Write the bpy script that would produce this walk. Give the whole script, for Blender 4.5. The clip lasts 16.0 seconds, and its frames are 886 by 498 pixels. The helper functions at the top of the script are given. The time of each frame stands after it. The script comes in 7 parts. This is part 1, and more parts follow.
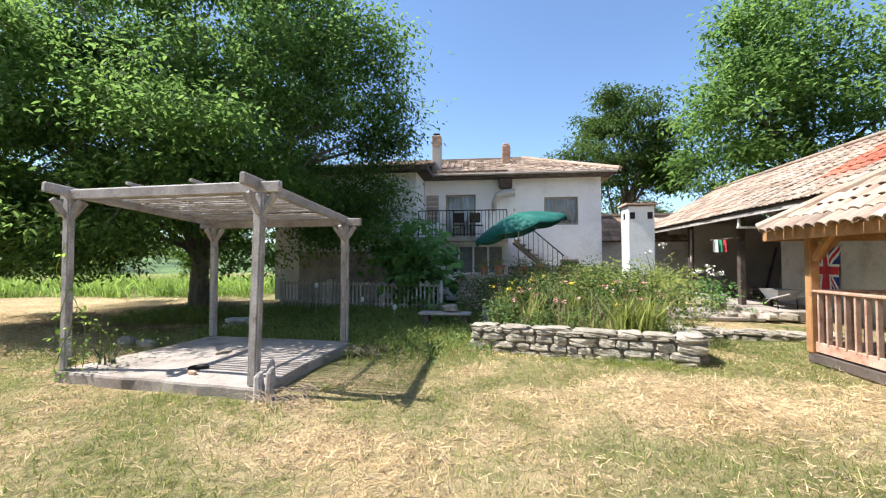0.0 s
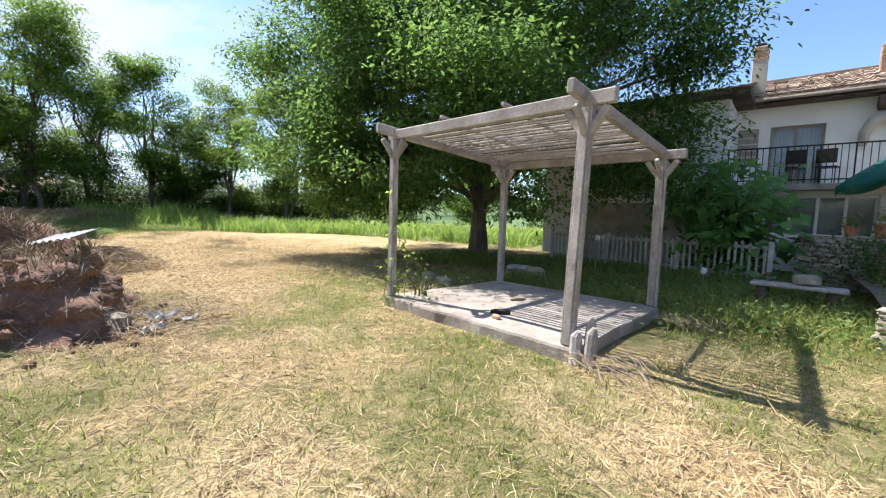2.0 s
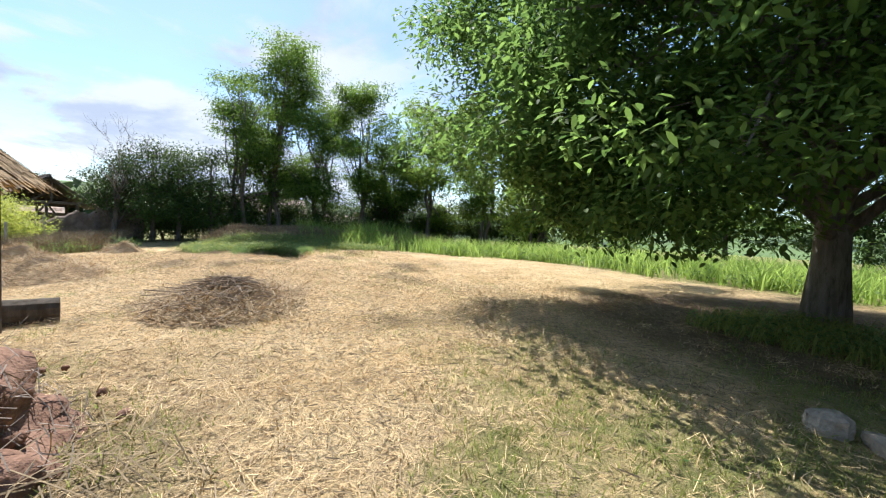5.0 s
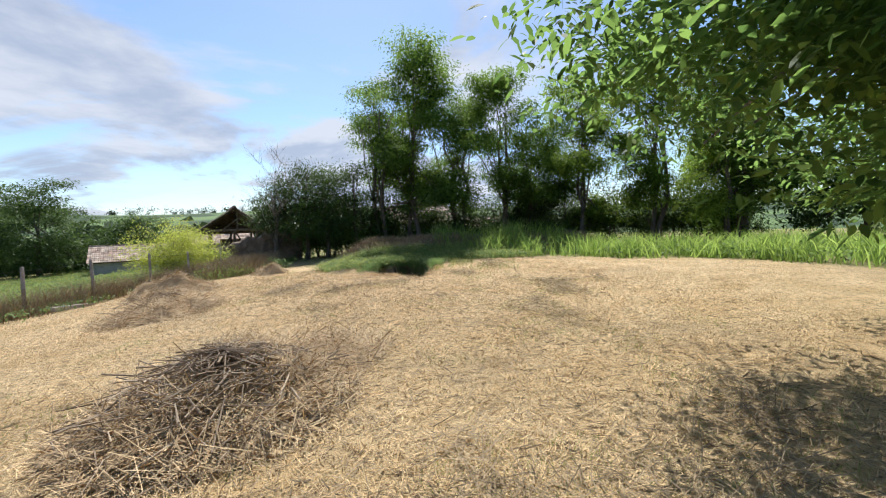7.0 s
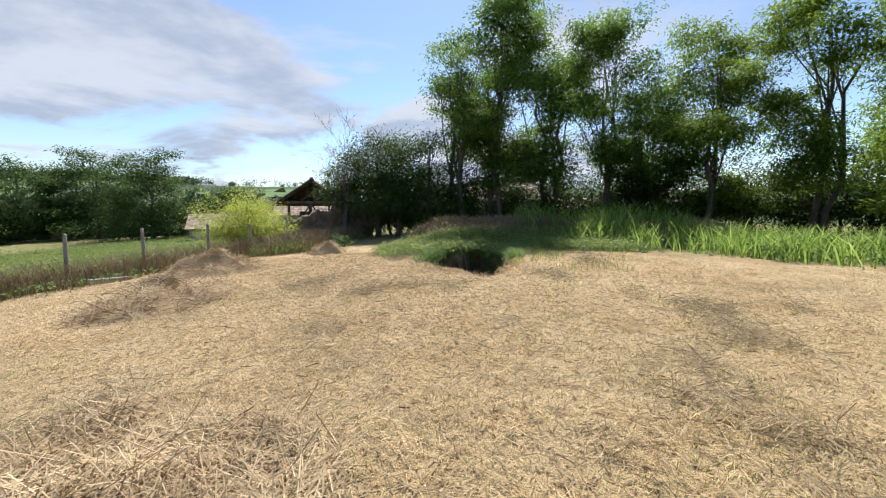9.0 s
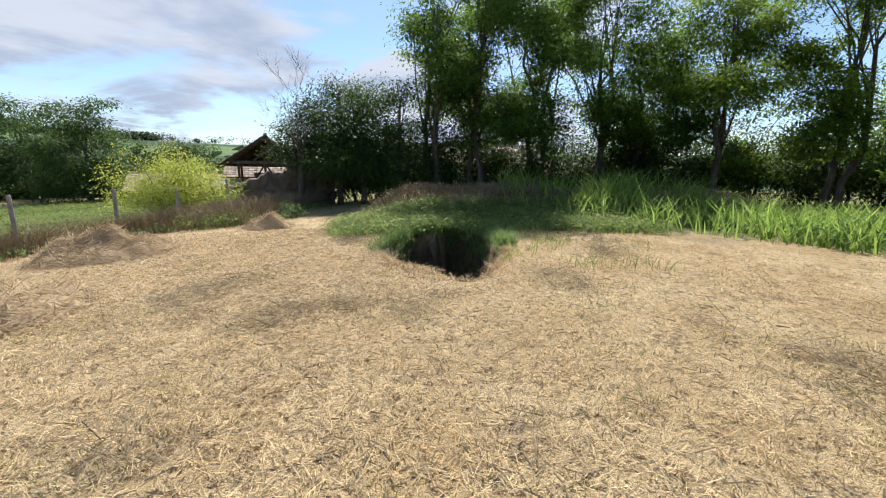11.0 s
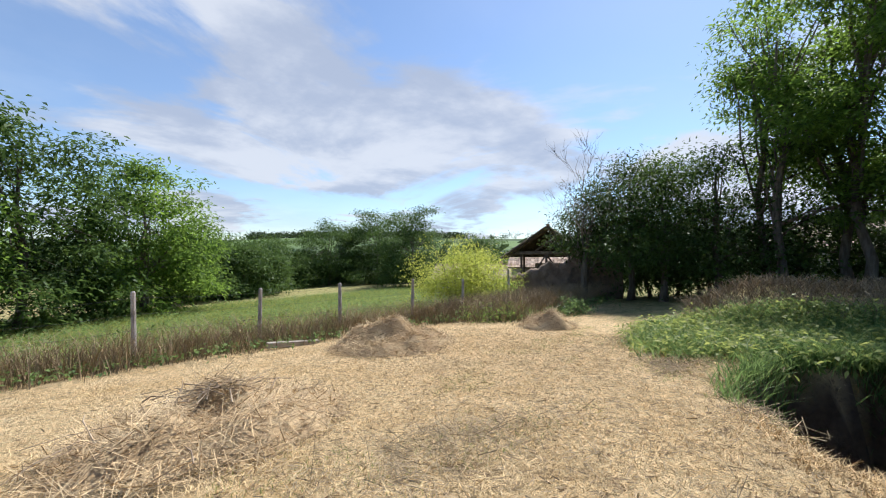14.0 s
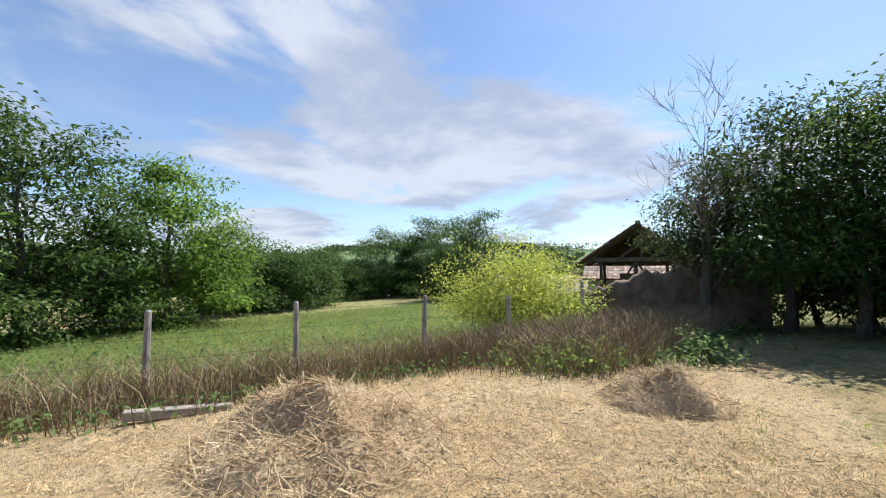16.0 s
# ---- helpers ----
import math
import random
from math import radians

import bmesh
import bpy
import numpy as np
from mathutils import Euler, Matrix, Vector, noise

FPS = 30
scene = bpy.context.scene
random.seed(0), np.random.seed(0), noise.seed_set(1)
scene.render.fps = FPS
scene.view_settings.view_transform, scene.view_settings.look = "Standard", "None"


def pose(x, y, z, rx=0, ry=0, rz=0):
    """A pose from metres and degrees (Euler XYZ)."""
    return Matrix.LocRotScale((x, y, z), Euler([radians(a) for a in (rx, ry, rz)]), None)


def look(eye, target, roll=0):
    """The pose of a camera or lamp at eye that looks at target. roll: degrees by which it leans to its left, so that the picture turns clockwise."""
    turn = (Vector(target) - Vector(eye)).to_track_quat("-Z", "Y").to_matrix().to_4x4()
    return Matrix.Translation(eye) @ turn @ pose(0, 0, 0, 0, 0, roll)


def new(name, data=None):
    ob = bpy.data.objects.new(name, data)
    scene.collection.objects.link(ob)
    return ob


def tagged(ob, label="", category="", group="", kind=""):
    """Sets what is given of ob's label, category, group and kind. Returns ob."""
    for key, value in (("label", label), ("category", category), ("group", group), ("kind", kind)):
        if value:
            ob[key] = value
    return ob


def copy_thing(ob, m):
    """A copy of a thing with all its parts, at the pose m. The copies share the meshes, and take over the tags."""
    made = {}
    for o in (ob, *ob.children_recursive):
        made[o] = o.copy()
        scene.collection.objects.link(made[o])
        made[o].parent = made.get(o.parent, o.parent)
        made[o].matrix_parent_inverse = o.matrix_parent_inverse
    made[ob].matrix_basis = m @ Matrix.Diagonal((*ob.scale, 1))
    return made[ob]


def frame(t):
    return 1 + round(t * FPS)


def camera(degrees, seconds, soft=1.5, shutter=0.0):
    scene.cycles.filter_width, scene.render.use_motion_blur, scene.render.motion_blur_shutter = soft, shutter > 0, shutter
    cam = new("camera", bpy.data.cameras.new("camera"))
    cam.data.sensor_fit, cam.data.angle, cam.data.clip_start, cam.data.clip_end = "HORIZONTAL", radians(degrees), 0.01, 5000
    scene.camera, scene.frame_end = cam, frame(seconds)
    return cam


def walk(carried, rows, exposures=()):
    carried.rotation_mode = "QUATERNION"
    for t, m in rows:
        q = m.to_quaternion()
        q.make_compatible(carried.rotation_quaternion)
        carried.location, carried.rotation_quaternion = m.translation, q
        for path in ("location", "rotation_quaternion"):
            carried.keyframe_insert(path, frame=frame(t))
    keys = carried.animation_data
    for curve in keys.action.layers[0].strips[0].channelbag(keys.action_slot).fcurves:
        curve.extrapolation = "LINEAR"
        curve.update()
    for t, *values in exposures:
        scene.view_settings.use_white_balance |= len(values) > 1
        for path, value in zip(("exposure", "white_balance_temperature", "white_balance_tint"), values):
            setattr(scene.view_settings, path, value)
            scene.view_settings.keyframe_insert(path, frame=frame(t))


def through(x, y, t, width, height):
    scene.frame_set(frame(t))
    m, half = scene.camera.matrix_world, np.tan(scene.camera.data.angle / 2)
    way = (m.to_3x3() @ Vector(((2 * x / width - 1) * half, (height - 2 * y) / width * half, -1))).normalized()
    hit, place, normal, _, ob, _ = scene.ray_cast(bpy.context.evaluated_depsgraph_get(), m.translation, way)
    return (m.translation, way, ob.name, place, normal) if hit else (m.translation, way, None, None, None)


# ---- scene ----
PATH = [
    (0.0, 0.0, 0.0, 1.44, 91.7, 0.1, 0.0),
    (0.5, -0.09, 0.054, 1.404, 90.5, -0.4, 5.2),
    (1.0, -0.342, 0.162, 1.368, 89.1, -1.1, 12.9),
    (1.5, -0.648, 0.468, 1.26, 87.3, -1.6, 23.1),
    (2.0, -1.062, 0.864, 1.224, 85.3, -1.8, 33.4),
    (2.5, -1.566, 1.332, 1.242, 83.9, -1.7, 38.5),
    (3.0, -2.07, 1.89, 1.242, 83.4, -1.9, 40.6),
    (3.5, -2.646, 2.394, 1.278, 83.8, -2.6, 43.3),
    (4.0, -3.312, 2.898, 1.224, 84.8, -3.3, 48.5),
    (4.5, -4.05, 3.33, 1.224, 86.9, -3.9, 54.9),
    (5.0, -4.86, 3.834, 1.224, 87.2, -2.9, 59.7),
    (7.5, -8.856, 5.76, 1.314, 87.6, 2.5, 85.1),
    (8.0, -9.684, 5.958, 1.314, 87.7, 1.9, 89.1),
    (8.5, -10.548, 6.102, 1.314, 85.8, 0.4, 92.2),
    (11.0, -14.328, 6.264, 1.422, 79.1, -0.9, 89.2),
    (11.5, -14.922, 6.174, 1.44, 82.7, 0.0, 90.4),
    (12.0, -15.354, 6.12, 1.368, 85.7, 1.3, 94.4),
    (12.5, -15.678, 5.94, 1.386, 89.2, 1.9, 103.5),
    (13.0, -15.822, 5.724, 1.386, 91.5, 1.7, 112.8),
    (13.5, -15.876, 5.652, 1.404, 92.1, 1.1, 118.9),
    (14.0, -16.865, 5.17, 1.367, 91.2, 0, 126.0),
    (14.5, -18.123, 4.556, 1.325, 92.0, 0, 132.5),
    (15.0, -19.381, 3.942, 1.283, 92.4, 0, 134.0),
    (15.5, -20.64, 3.329, 1.241, 92.6, 0, 134.5),
    (16.0, -21.808, 2.759, 1.202, 92.8, 0, 136.0),
]
cam = camera(94.0, 16.0, soft=1.15)
walk(cam, [(t, pose(*r)) for t, *r in PATH],
     [(0.0, 0.93, 6150, 10), (5.0, 0.76, 6150, 10), (7.5, 0.38, 6200, 10), (13.5, 0.4, 6200, 10), (14.5, 0.45, 6100, 10), (16.0, 0.45, 6100, 10)])

# ---- world, sun ----
SUN = Vector((-1.75, 0.05, 2.45)).normalized()
world = bpy.data.worlds.new("sky")
scene.world = world
world.use_nodes = True
wt = world.node_tree
wt.nodes.clear()
w_out = wt.nodes.new("ShaderNodeOutputWorld")
w_bg = wt.nodes.new("ShaderNodeBackground")
w_sky = wt.nodes.new("ShaderNodeTexSky")
w_sky.sky_type = "NISHITA"
w_sky.sun_disc = False
w_sky.sun_elevation = math.asin(SUN.z)
w_sky.sun_rotation = math.atan2(SUN.x, SUN.y)
w_sky.air_density, w_sky.dust_density, w_sky.ozone_density = 1.0, 0.35, 3.0
w_bg.inputs[1].default_value = 0.125
# clouds: two noise sheets seen on a flat layer high above the place
w_geo = wt.nodes.new("ShaderNodeTexCoord")
w_sep = wt.nodes.new("ShaderNodeSeparateXYZ")
wt.links.new(w_geo.outputs["Generated"], w_sep.inputs[0])


def w_math(op, a, b=None):
    n = wt.nodes.new("ShaderNodeMath")
    n.operation = op
    for i, v in enumerate((a, b)):
        if v is None:
            continue
        if isinstance(v, (int, float)):
            n.inputs[i].default_value = v
        else:
            wt.links.new(v, n.inputs[i])
    return n.outputs[0]


w_up = w_math("MAXIMUM", w_math("ADD", w_sep.outputs[2], 0.12), 0.05)
w_comb = wt.nodes.new("ShaderNodeCombineXYZ")
wt.links.new(w_math("DIVIDE", w_sep.outputs[0], w_up), w_comb.inputs[0])
wt.links.new(w_math("DIVIDE", w_sep.outputs[1], w_up), w_comb.inputs[1])


def w_noise(scale, detail, rough, distortion, lo, hi, offset):
    mp = wt.nodes.new("ShaderNodeMapping")
    mp.inputs["Location"].default_value = offset
    wt.links.new(w_comb.outputs[0], mp.inputs[0])
    n = wt.nodes.new("ShaderNodeTexNoise")
    n.inputs["Scale"].default_value, n.inputs["Detail"].default_value = scale, detail
    n.inputs["Roughness"].default_value, n.inputs["Distortion"].default_value = rough, distortion
    wt.links.new(mp.outputs[0], n.inputs["Vector"])
    r = wt.nodes.new("ShaderNodeMapRange")
    r.interpolation_type = "SMOOTHSTEP"
    r.inputs[1].default_value, r.inputs[2].default_value = lo, hi
    wt.links.new(n.outputs[0], r.inputs[0])
    return r.outputs[0]


w_big = w_noise(0.55, 12, 0.56, 0.5, 0.44, 0.53, (2.2, 0.6, 0))
w_veil = w_noise(0.22, 5, 0.5, 0.8, 0.38, 0.70, (0.4, 5.0, 0))
w_grey = w_noise(0.8, 8, 0.6, 0.2, 0.42, 0.60, (7.7, 2.0, 0))
# the weather comes from the south-west: a clear sky to the north-east
w_west = wt.nodes.new("ShaderNodeMapRange")
w_west.inputs[1].default_value, w_west.inputs[2].default_value = 0.2, 0.6
wt.links.new(w_math("ADD", w_math("MULTIPLY", w_sep.outputs[0], -0.8), w_math("MULTIPLY", w_sep.outputs[1], -0.6)), w_west.inputs[0])
w_amount = w_math("MULTIPLY", w_math("MINIMUM", w_math("ADD", w_big, w_math("MULTIPLY", w_veil, 0.35)), 1.0), w_west.outputs[0])
w_mix = wt.nodes.new("ShaderNodeMix")
w_mix.data_type = "RGBA"
wt.links.new(w_math("MULTIPLY", w_amount, 0.92), w_mix.inputs["Factor"])
wt.links.new(w_sky.outputs[0], w_mix.inputs["A"])
w_tone = wt.nodes.new("ShaderNodeMix")
w_tone.data_type = "RGBA"
w_tone.inputs["A"].default_value, w_tone.inputs["B"].default_value = (4.6, 4.75, 5.1, 1), (2.9, 3.25, 4.0, 1)
wt.links.new(w_grey, w_tone.inputs["Factor"])
wt.links.new(w_tone.outputs["Result"], w_mix.inputs["B"])
wt.links.new(w_mix.outputs["Result"], w_bg.inputs[0])
wt.links.new(w_bg.outputs[0], w_out.inputs[0])

sun_data = bpy.data.lights.new("sun", "SUN")
sun_data.energy, sun_data.angle, sun_data.color = 5.6, radians(0.55), (1.0, 0.955, 0.89)
sun = new("sun", sun_data)
sun.matrix_world = look(SUN * 60, (0, 0, 0))

# ---- materials ----


def surface(name, c1, c2, scale=4.0, rough=0.8, bump=0.3, metal=0.0, fine=60.0, vary=0.0, stretch=(1, 1, 1), c3=None, stain=1.1,
            island=0.0, clear=0.0):
    """Two colours mixed by a coarse noise, a third in stains, a fine grain in value and relief."""
    m = bpy.data.materials.new(name)
    m.use_nodes = True
    nt = m.node_tree
    nt.nodes.clear()
    N, L = nt.nodes.new, nt.links.new
    out, bs = N("ShaderNodeOutputMaterial"), N("ShaderNodeBsdfPrincipled")
    L(bs.outputs[0], out.inputs[0])
    tc, mp = N("ShaderNodeTexCoord"), N("ShaderNodeMapping")
    L(tc.outputs["Object"], mp.inputs[0])
    mp.inputs["Scale"].default_value = stretch
    info = N("ShaderNodeObjectInfo")
    shift = N("ShaderNodeVectorMath")
    shift.operation = "SCALE"
    shift.inputs[0].default_value = (31.0, 17.0, 23.0)
    L(info.outputs["Random"], shift.inputs["Scale"])
    L(shift.outputs[0], mp.inputs["Location"])

    def nz(s, detail, r=0.55):
        n = N("ShaderNodeTexNoise")
        n.inputs["Scale"].default_value, n.inputs["Detail"].default_value, n.inputs["Roughness"].default_value = s, detail, r
        L(mp.outputs[0], n.inputs["Vector"])
        return n.outputs[0]

    def ramp(v, lo, hi):
        r = N("ShaderNodeMapRange")
        r.inputs[1].default_value, r.inputs[2].default_value = lo, hi
        L(v, r.inputs[0])
        return r.outputs[0]

    def mix(f, a, b, kind="MIX"):
        n = N("ShaderNodeMix")
        n.data_type, n.blend_type = "RGBA", kind
        for sock, v in (("Factor", f), ("A", a), ("B", b)):
            if isinstance(v, tuple):
                n.inputs[sock].default_value = (*v, 1) if len(v) == 3 else v
            elif isinstance(v, (int, float)):
                n.inputs[sock].default_value = v
            else:
                L(v, n.inputs[sock])
        return n.outputs["Result"]

    coarse, grain = nz(scale, 4), nz(fine, 3, 0.65)
    col = mix(ramp(coarse, 0.36, 0.64), c1, c2)
    if c3:
        col = mix(ramp(nz(scale * stain, 6, 0.7), 0.52, 0.68), col, c3)
    g = N("ShaderNodeMapRange")
    g.inputs[1].default_value, g.inputs[2].default_value, g.inputs[3].default_value, g.inputs[4].default_value = 0.3, 0.7, 0.78, 1.18
    L(grain, g.inputs[0])
    hsv = N("ShaderNodeHueSaturation")
    L(col, hsv.inputs["Color"])
    L(g.outputs[0], hsv.inputs["Value"])
    col = hsv.outputs[0]
    rnd = None
    if vary:
        rnd = info.outputs["Random"]
    if island:
        rnd = N("ShaderNodeNewGeometry").outputs["Random Per Island"]
        vary = island
    if rnd is not None:
        v = N("ShaderNodeMapRange")
        v.inputs[3].default_value, v.inputs[4].default_value = 1 - vary, 1 + vary
        L(rnd, v.inputs[0])
        h2 = N("ShaderNodeHueSaturation")
        L(col, h2.inputs["Color"])
        L(v.outputs[0], h2.inputs["Value"])
        col = h2.outputs[0]
    L(col, bs.inputs["Base Color"])
    bs.inputs["Roughness"].default_value, bs.inputs["Metallic"].default_value = rough, metal
    bs.inputs["Specular IOR Level"].default_value = 0.3
    if clear:
        bs.inputs["Coat Weight"].default_value = clear
    if bump:
        b = N("ShaderNodeBump")
        b.inputs["Strength"].default_value, b.inputs["Distance"].default_value = bump, 0.02
        h = N("ShaderNodeMath")
        h.operation = "ADD"
        L(coarse, h.inputs[0])
        L(grain, h.inputs[1])
        L(h.outputs[0], b.inputs["Height"])
        L(b.outputs[0], bs.inputs["Normal"])
    return m


def leaf_material(name, dark, light, through=0.35, rough=0.5, yellow=None):
    """Foliage: each leaf its own tone between two greens, some light passing through."""
    m = bpy.data.materials.new(name)
    m.use_nodes = True
    nt = m.node_tree
    nt.nodes.clear()
    N, L = nt.nodes.new, nt.links.new
    out, bs, tr, mx = N("ShaderNodeOutputMaterial"), N("ShaderNodeBsdfPrincipled"), N("ShaderNodeBsdfTranslucent"), N("ShaderNodeMixShader")
    geo, tc, ns = N("ShaderNodeNewGeometry"), N("ShaderNodeTexCoord"), N("ShaderNodeTexNoise")
    ns.inputs["Scale"].default_value, ns.inputs["Detail"].default_value = 0.45, 3
    L(tc.outputs["Object"], ns.inputs["Vector"])
    add = N("ShaderNodeMath")
    add.operation = "MULTIPLY_ADD"
    L(geo.outputs["Random Per Island"], add.inputs[0])
    add.inputs[1].default_value = 0.55
    L(ns.outputs[0], add.inputs[2])
    cr = N("ShaderNodeValToRGB")
    cr.color_ramp.elements[0].position, cr.color_ramp.elements[0].color = 0.4, (*dark, 1)
    cr.color_ramp.elements[1].position, cr.color_ramp.elements[1].color = 1.0, (*light, 1)
    if yellow:
        e = cr.color_ramp.elements.new(0.97)
        e.color = (*light, 1)
        cr.color_ramp.elements[2].color = (*yellow, 1)
    L(add.outputs[0], cr.inputs[0])
    L(cr.outputs[0], bs.inputs["Base Color"])
    bs.inputs["Roughness"].default_value, bs.inputs["Specular IOR Level"].default_value = rough, 0.12
    h = N("ShaderNodeHueSaturation")
    h.inputs["Saturation"].default_value, h.inputs["Value"].default_value, h.inputs["Hue"].default_value = 1.0, 1.7, 0.49
    L(cr.outputs[0], h.inputs["Color"])
    L(h.outputs[0], tr.inputs[0])
    mx.inputs[0].default_value = through
    L(bs.outputs[0], mx.inputs[1])
    L(tr.outputs[0], mx.inputs[2])
    L(mx.outputs[0], out.inputs[0])
    return m


def glass_material():
    m = bpy.data.materials.new("window_glass")
    m.use_nodes = True
    b = m.node_tree.nodes["Principled BSDF"]
    b.inputs["Base Color"].default_value = (0.75, 0.79, 0.80, 1)
    b.inputs["Roughness"].default_value = 0.06
    b.inputs["IOR"].default_value = 1.5
    b.inputs["Transmission Weight"].default_value = 0.92
    return m


PLASTER = surface("white_plaster", (0.80, 0.79, 0.77), (0.86, 0.855, 0.84), 0.8, 0.9, 0.12, c3=(0.74, 0.72, 0.69), stain=2.2)
OLDPLASTER = surface("grey_plaster", (0.42, 0.40, 0.37), (0.52, 0.49, 0.44), 1.0, 0.9, 0.3, c3=(0.33, 0.29, 0.24))
GREYWOOD = surface("weathered_wood", (0.31, 0.275, 0.25), (0.46, 0.415, 0.385), 3, 0.85, 0.22, stretch=(1, 1, 1), c3=(0.24, 0.20, 0.17), fine=45, vary=0.15)
DARKWOOD = surface("old_dark_wood", (0.07, 0.05, 0.04), (0.13, 0.10, 0.08), 3, 0.85, 0.5, c3=(0.18, 0.15, 0.13), vary=0.2)
ORANGEWOOD = surface("varnished_pine", (0.34, 0.17, 0.07), (0.46, 0.25, 0.11), 3, 0.6, 0.3, c3=(0.26, 0.12, 0.06), vary=0.15)
REDWOOD = surface("stained_rail_wood", (0.42, 0.25, 0.17), (0.52, 0.36, 0.27), 3, 0.7, 0.3, c3=(0.32, 0.15, 0.1), vary=0.2)
FENCEWOOD = surface("grey_fence_wood", (0.42, 0.39, 0.35), (0.58, 0.55, 0.50), 4, 0.9, 0.4, vary=0.25)
TILE = surface("clay_tile", (0.31, 0.21, 0.15), (0.47, 0.365, 0.28), 2.0, 0.85, 0.4, vary=0.38, c3=(0.27, 0.245, 0.185), stain=2)
TILE_J = surface("clay_tile_field", (0.31, 0.21, 0.15), (0.47, 0.365, 0.28), 1.2, 0.85, 0.4, island=0.38, c3=(0.27, 0.245, 0.185), stain=2)
REDTILE = surface("red_clay_tile", (0.42, 0.10, 0.06), (0.50, 0.17, 0.10), 2.0, 0.8, 0.4, island=0.25)
STONE = surface("limestone", (0.34, 0.285, 0.21), (0.54, 0.475, 0.38), 5.0, 0.9, 0.8, vary=0.22, c3=(0.30, 0.27, 0.22), fine=30)
STONE_J = surface("limestone_rubble", (0.42, 0.37, 0.31), (0.58, 0.53, 0.46), 3.0, 0.9, 0.8, island=0.25, c3=(0.33, 0.29, 0.24), fine=30)
MORTAR = surface("earth_mortar", (0.20, 0.17, 0.13), (0.28, 0.24, 0.19), 6, 0.95, 0.6)
CONCRETE = surface("worn_concrete", (0.32, 0.265, 0.22), (0.43, 0.37, 0.315), 1.6, 0.9, 0.4, c3=(0.20, 0.165, 0.135), fine=40)
MUD = surface("mud_wall", (0.17, 0.092, 0.062), (0.27, 0.160, 0.110), 2.5, 0.98, 1.0, c3=(0.115, 0.062, 0.045), fine=25)
MUDGREY = surface("old_adobe", (0.17, 0.12, 0.085), (0.27, 0.20, 0.15), 2.0, 0.98, 1.0, c3=(0.12, 0.085, 0.06), fine=25)
BARK = surface("bark", (0.10, 0.08, 0.06), (0.18, 0.15, 0.12), 4, 0.95, 1.0, stretch=(3, 3, 0.6))
PALEBARK = surface("pale_walnut_bark", (0.20, 0.18, 0.155), (0.33, 0.305, 0.27), 4, 0.95, 1.0, stretch=(3, 3, 0.6), c3=(0.13, 0.115, 0.10))
DEADTWIG = surface("dead_twigs", (0.20, 0.16, 0.13), (0.32, 0.27, 0.22), 4, 0.95, 0.3, island=0.3)
STRAW = surface("dry_straw", (0.50, 0.345, 0.165), (0.77, 0.57, 0.31), 1.2, 0.75, 0.0, island=0.36)
HAY = surface("brown_hay", (0.36, 0.25, 0.135), (0.58, 0.44, 0.26), 1.5, 0.85, 0.0, island=0.4)
DRYWEED = surface("dry_weeds", (0.22, 0.16, 0.09), (0.36, 0.27, 0.16), 1.5, 0.85, 0.0, island=0.35)
STICK = surface("dead_sticks", (0.23, 0.17, 0.115), (0.40, 0.315, 0.22), 3, 0.9, 0.2, island=0.35)
THATCH = surface("thatch", (0.24, 0.16, 0.08), (0.40, 0.28, 0.15), 3, 0.9, 0.8, island=0.3)
CANVAS = surface("green_canvas", (0.010, 0.095, 0.072), (0.014, 0.125, 0.095), 2, 0.75, 0.1, c3=(0.05, 0.17, 0.14), stain=1.5)
IRON = surface("black_iron", (0.02, 0.02, 0.02), (0.04, 0.035, 0.03), 8, 0.5, 0.1, metal=0.6)
PVC = surface("white_frame_paint", (0.70, 0.70, 0.69), (0.78, 0.78, 0.77), 3, 0.4, 0.05)
BROWNFRAME = surface("brown_frame_paint", (0.28, 0.23, 0.19), (0.36, 0.31, 0.26), 3, 0.6, 0.2)
BLIND = surface("window_curtain", (0.40, 0.36, 0.33), (0.50, 0.46, 0.43), 5, 0.8, 0.2)
TIN = surface("corrugated_sheet", (0.20, 0.21, 0.22), (0.30, 0.31, 0.32), 3, 0.7, 0.2, metal=0.2, c3=(0.3, 0.25, 0.2))
RUBBISH = surface("plastic_sheet", (0.40, 0.38, 0.355), (0.53, 0.51, 0.48), 5, 0.65, 0.3)
BRICK = surface("old_brick", (0.36, 0.20, 0.13), (0.48, 0.32, 0.22), 5, 0.9, 0.5, vary=0.25, c3=(0.5, 0.42, 0.33))
GLASS = glass_material()
L_WALNUT = leaf_material("walnut_leaf", (0.034, 0.074, 0.019), (0.130, 0.215, 0.052), 0.68)
L_LOCUST = leaf_material("locust_leaf", (0.034, 0.070, 0.014), (0.155, 0.25, 0.042), 0.55)
L_ACACIA = leaf_material("sunny_locust_leaf", (0.050, 0.090, 0.013), (0.19, 0.275, 0.038), 0.56)
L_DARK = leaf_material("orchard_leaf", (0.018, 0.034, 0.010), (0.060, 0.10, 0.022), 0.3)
L_LIME = leaf_material("shrub_leaf", (0.18, 0.23, 0.035), (0.40, 0.43, 0.085), 0.5)
L_REED = leaf_material("reed_leaf", (0.11, 0.185, 0.035), (0.265, 0.365, 0.085), 0.56)
L_GRASS = leaf_material("grass_leaf", (0.13, 0.17, 0.036), (0.285, 0.315, 0.092), 0.45)
L_WEED = leaf_material("weed_leaf", (0.062, 0.110, 0.032), (0.18, 0.26, 0.085), 0.45)
L_FIG = leaf_material("broad_leaf", (0.09, 0.19, 0.055), (0.18, 0.34, 0.10), 0.4, rough=0.4)
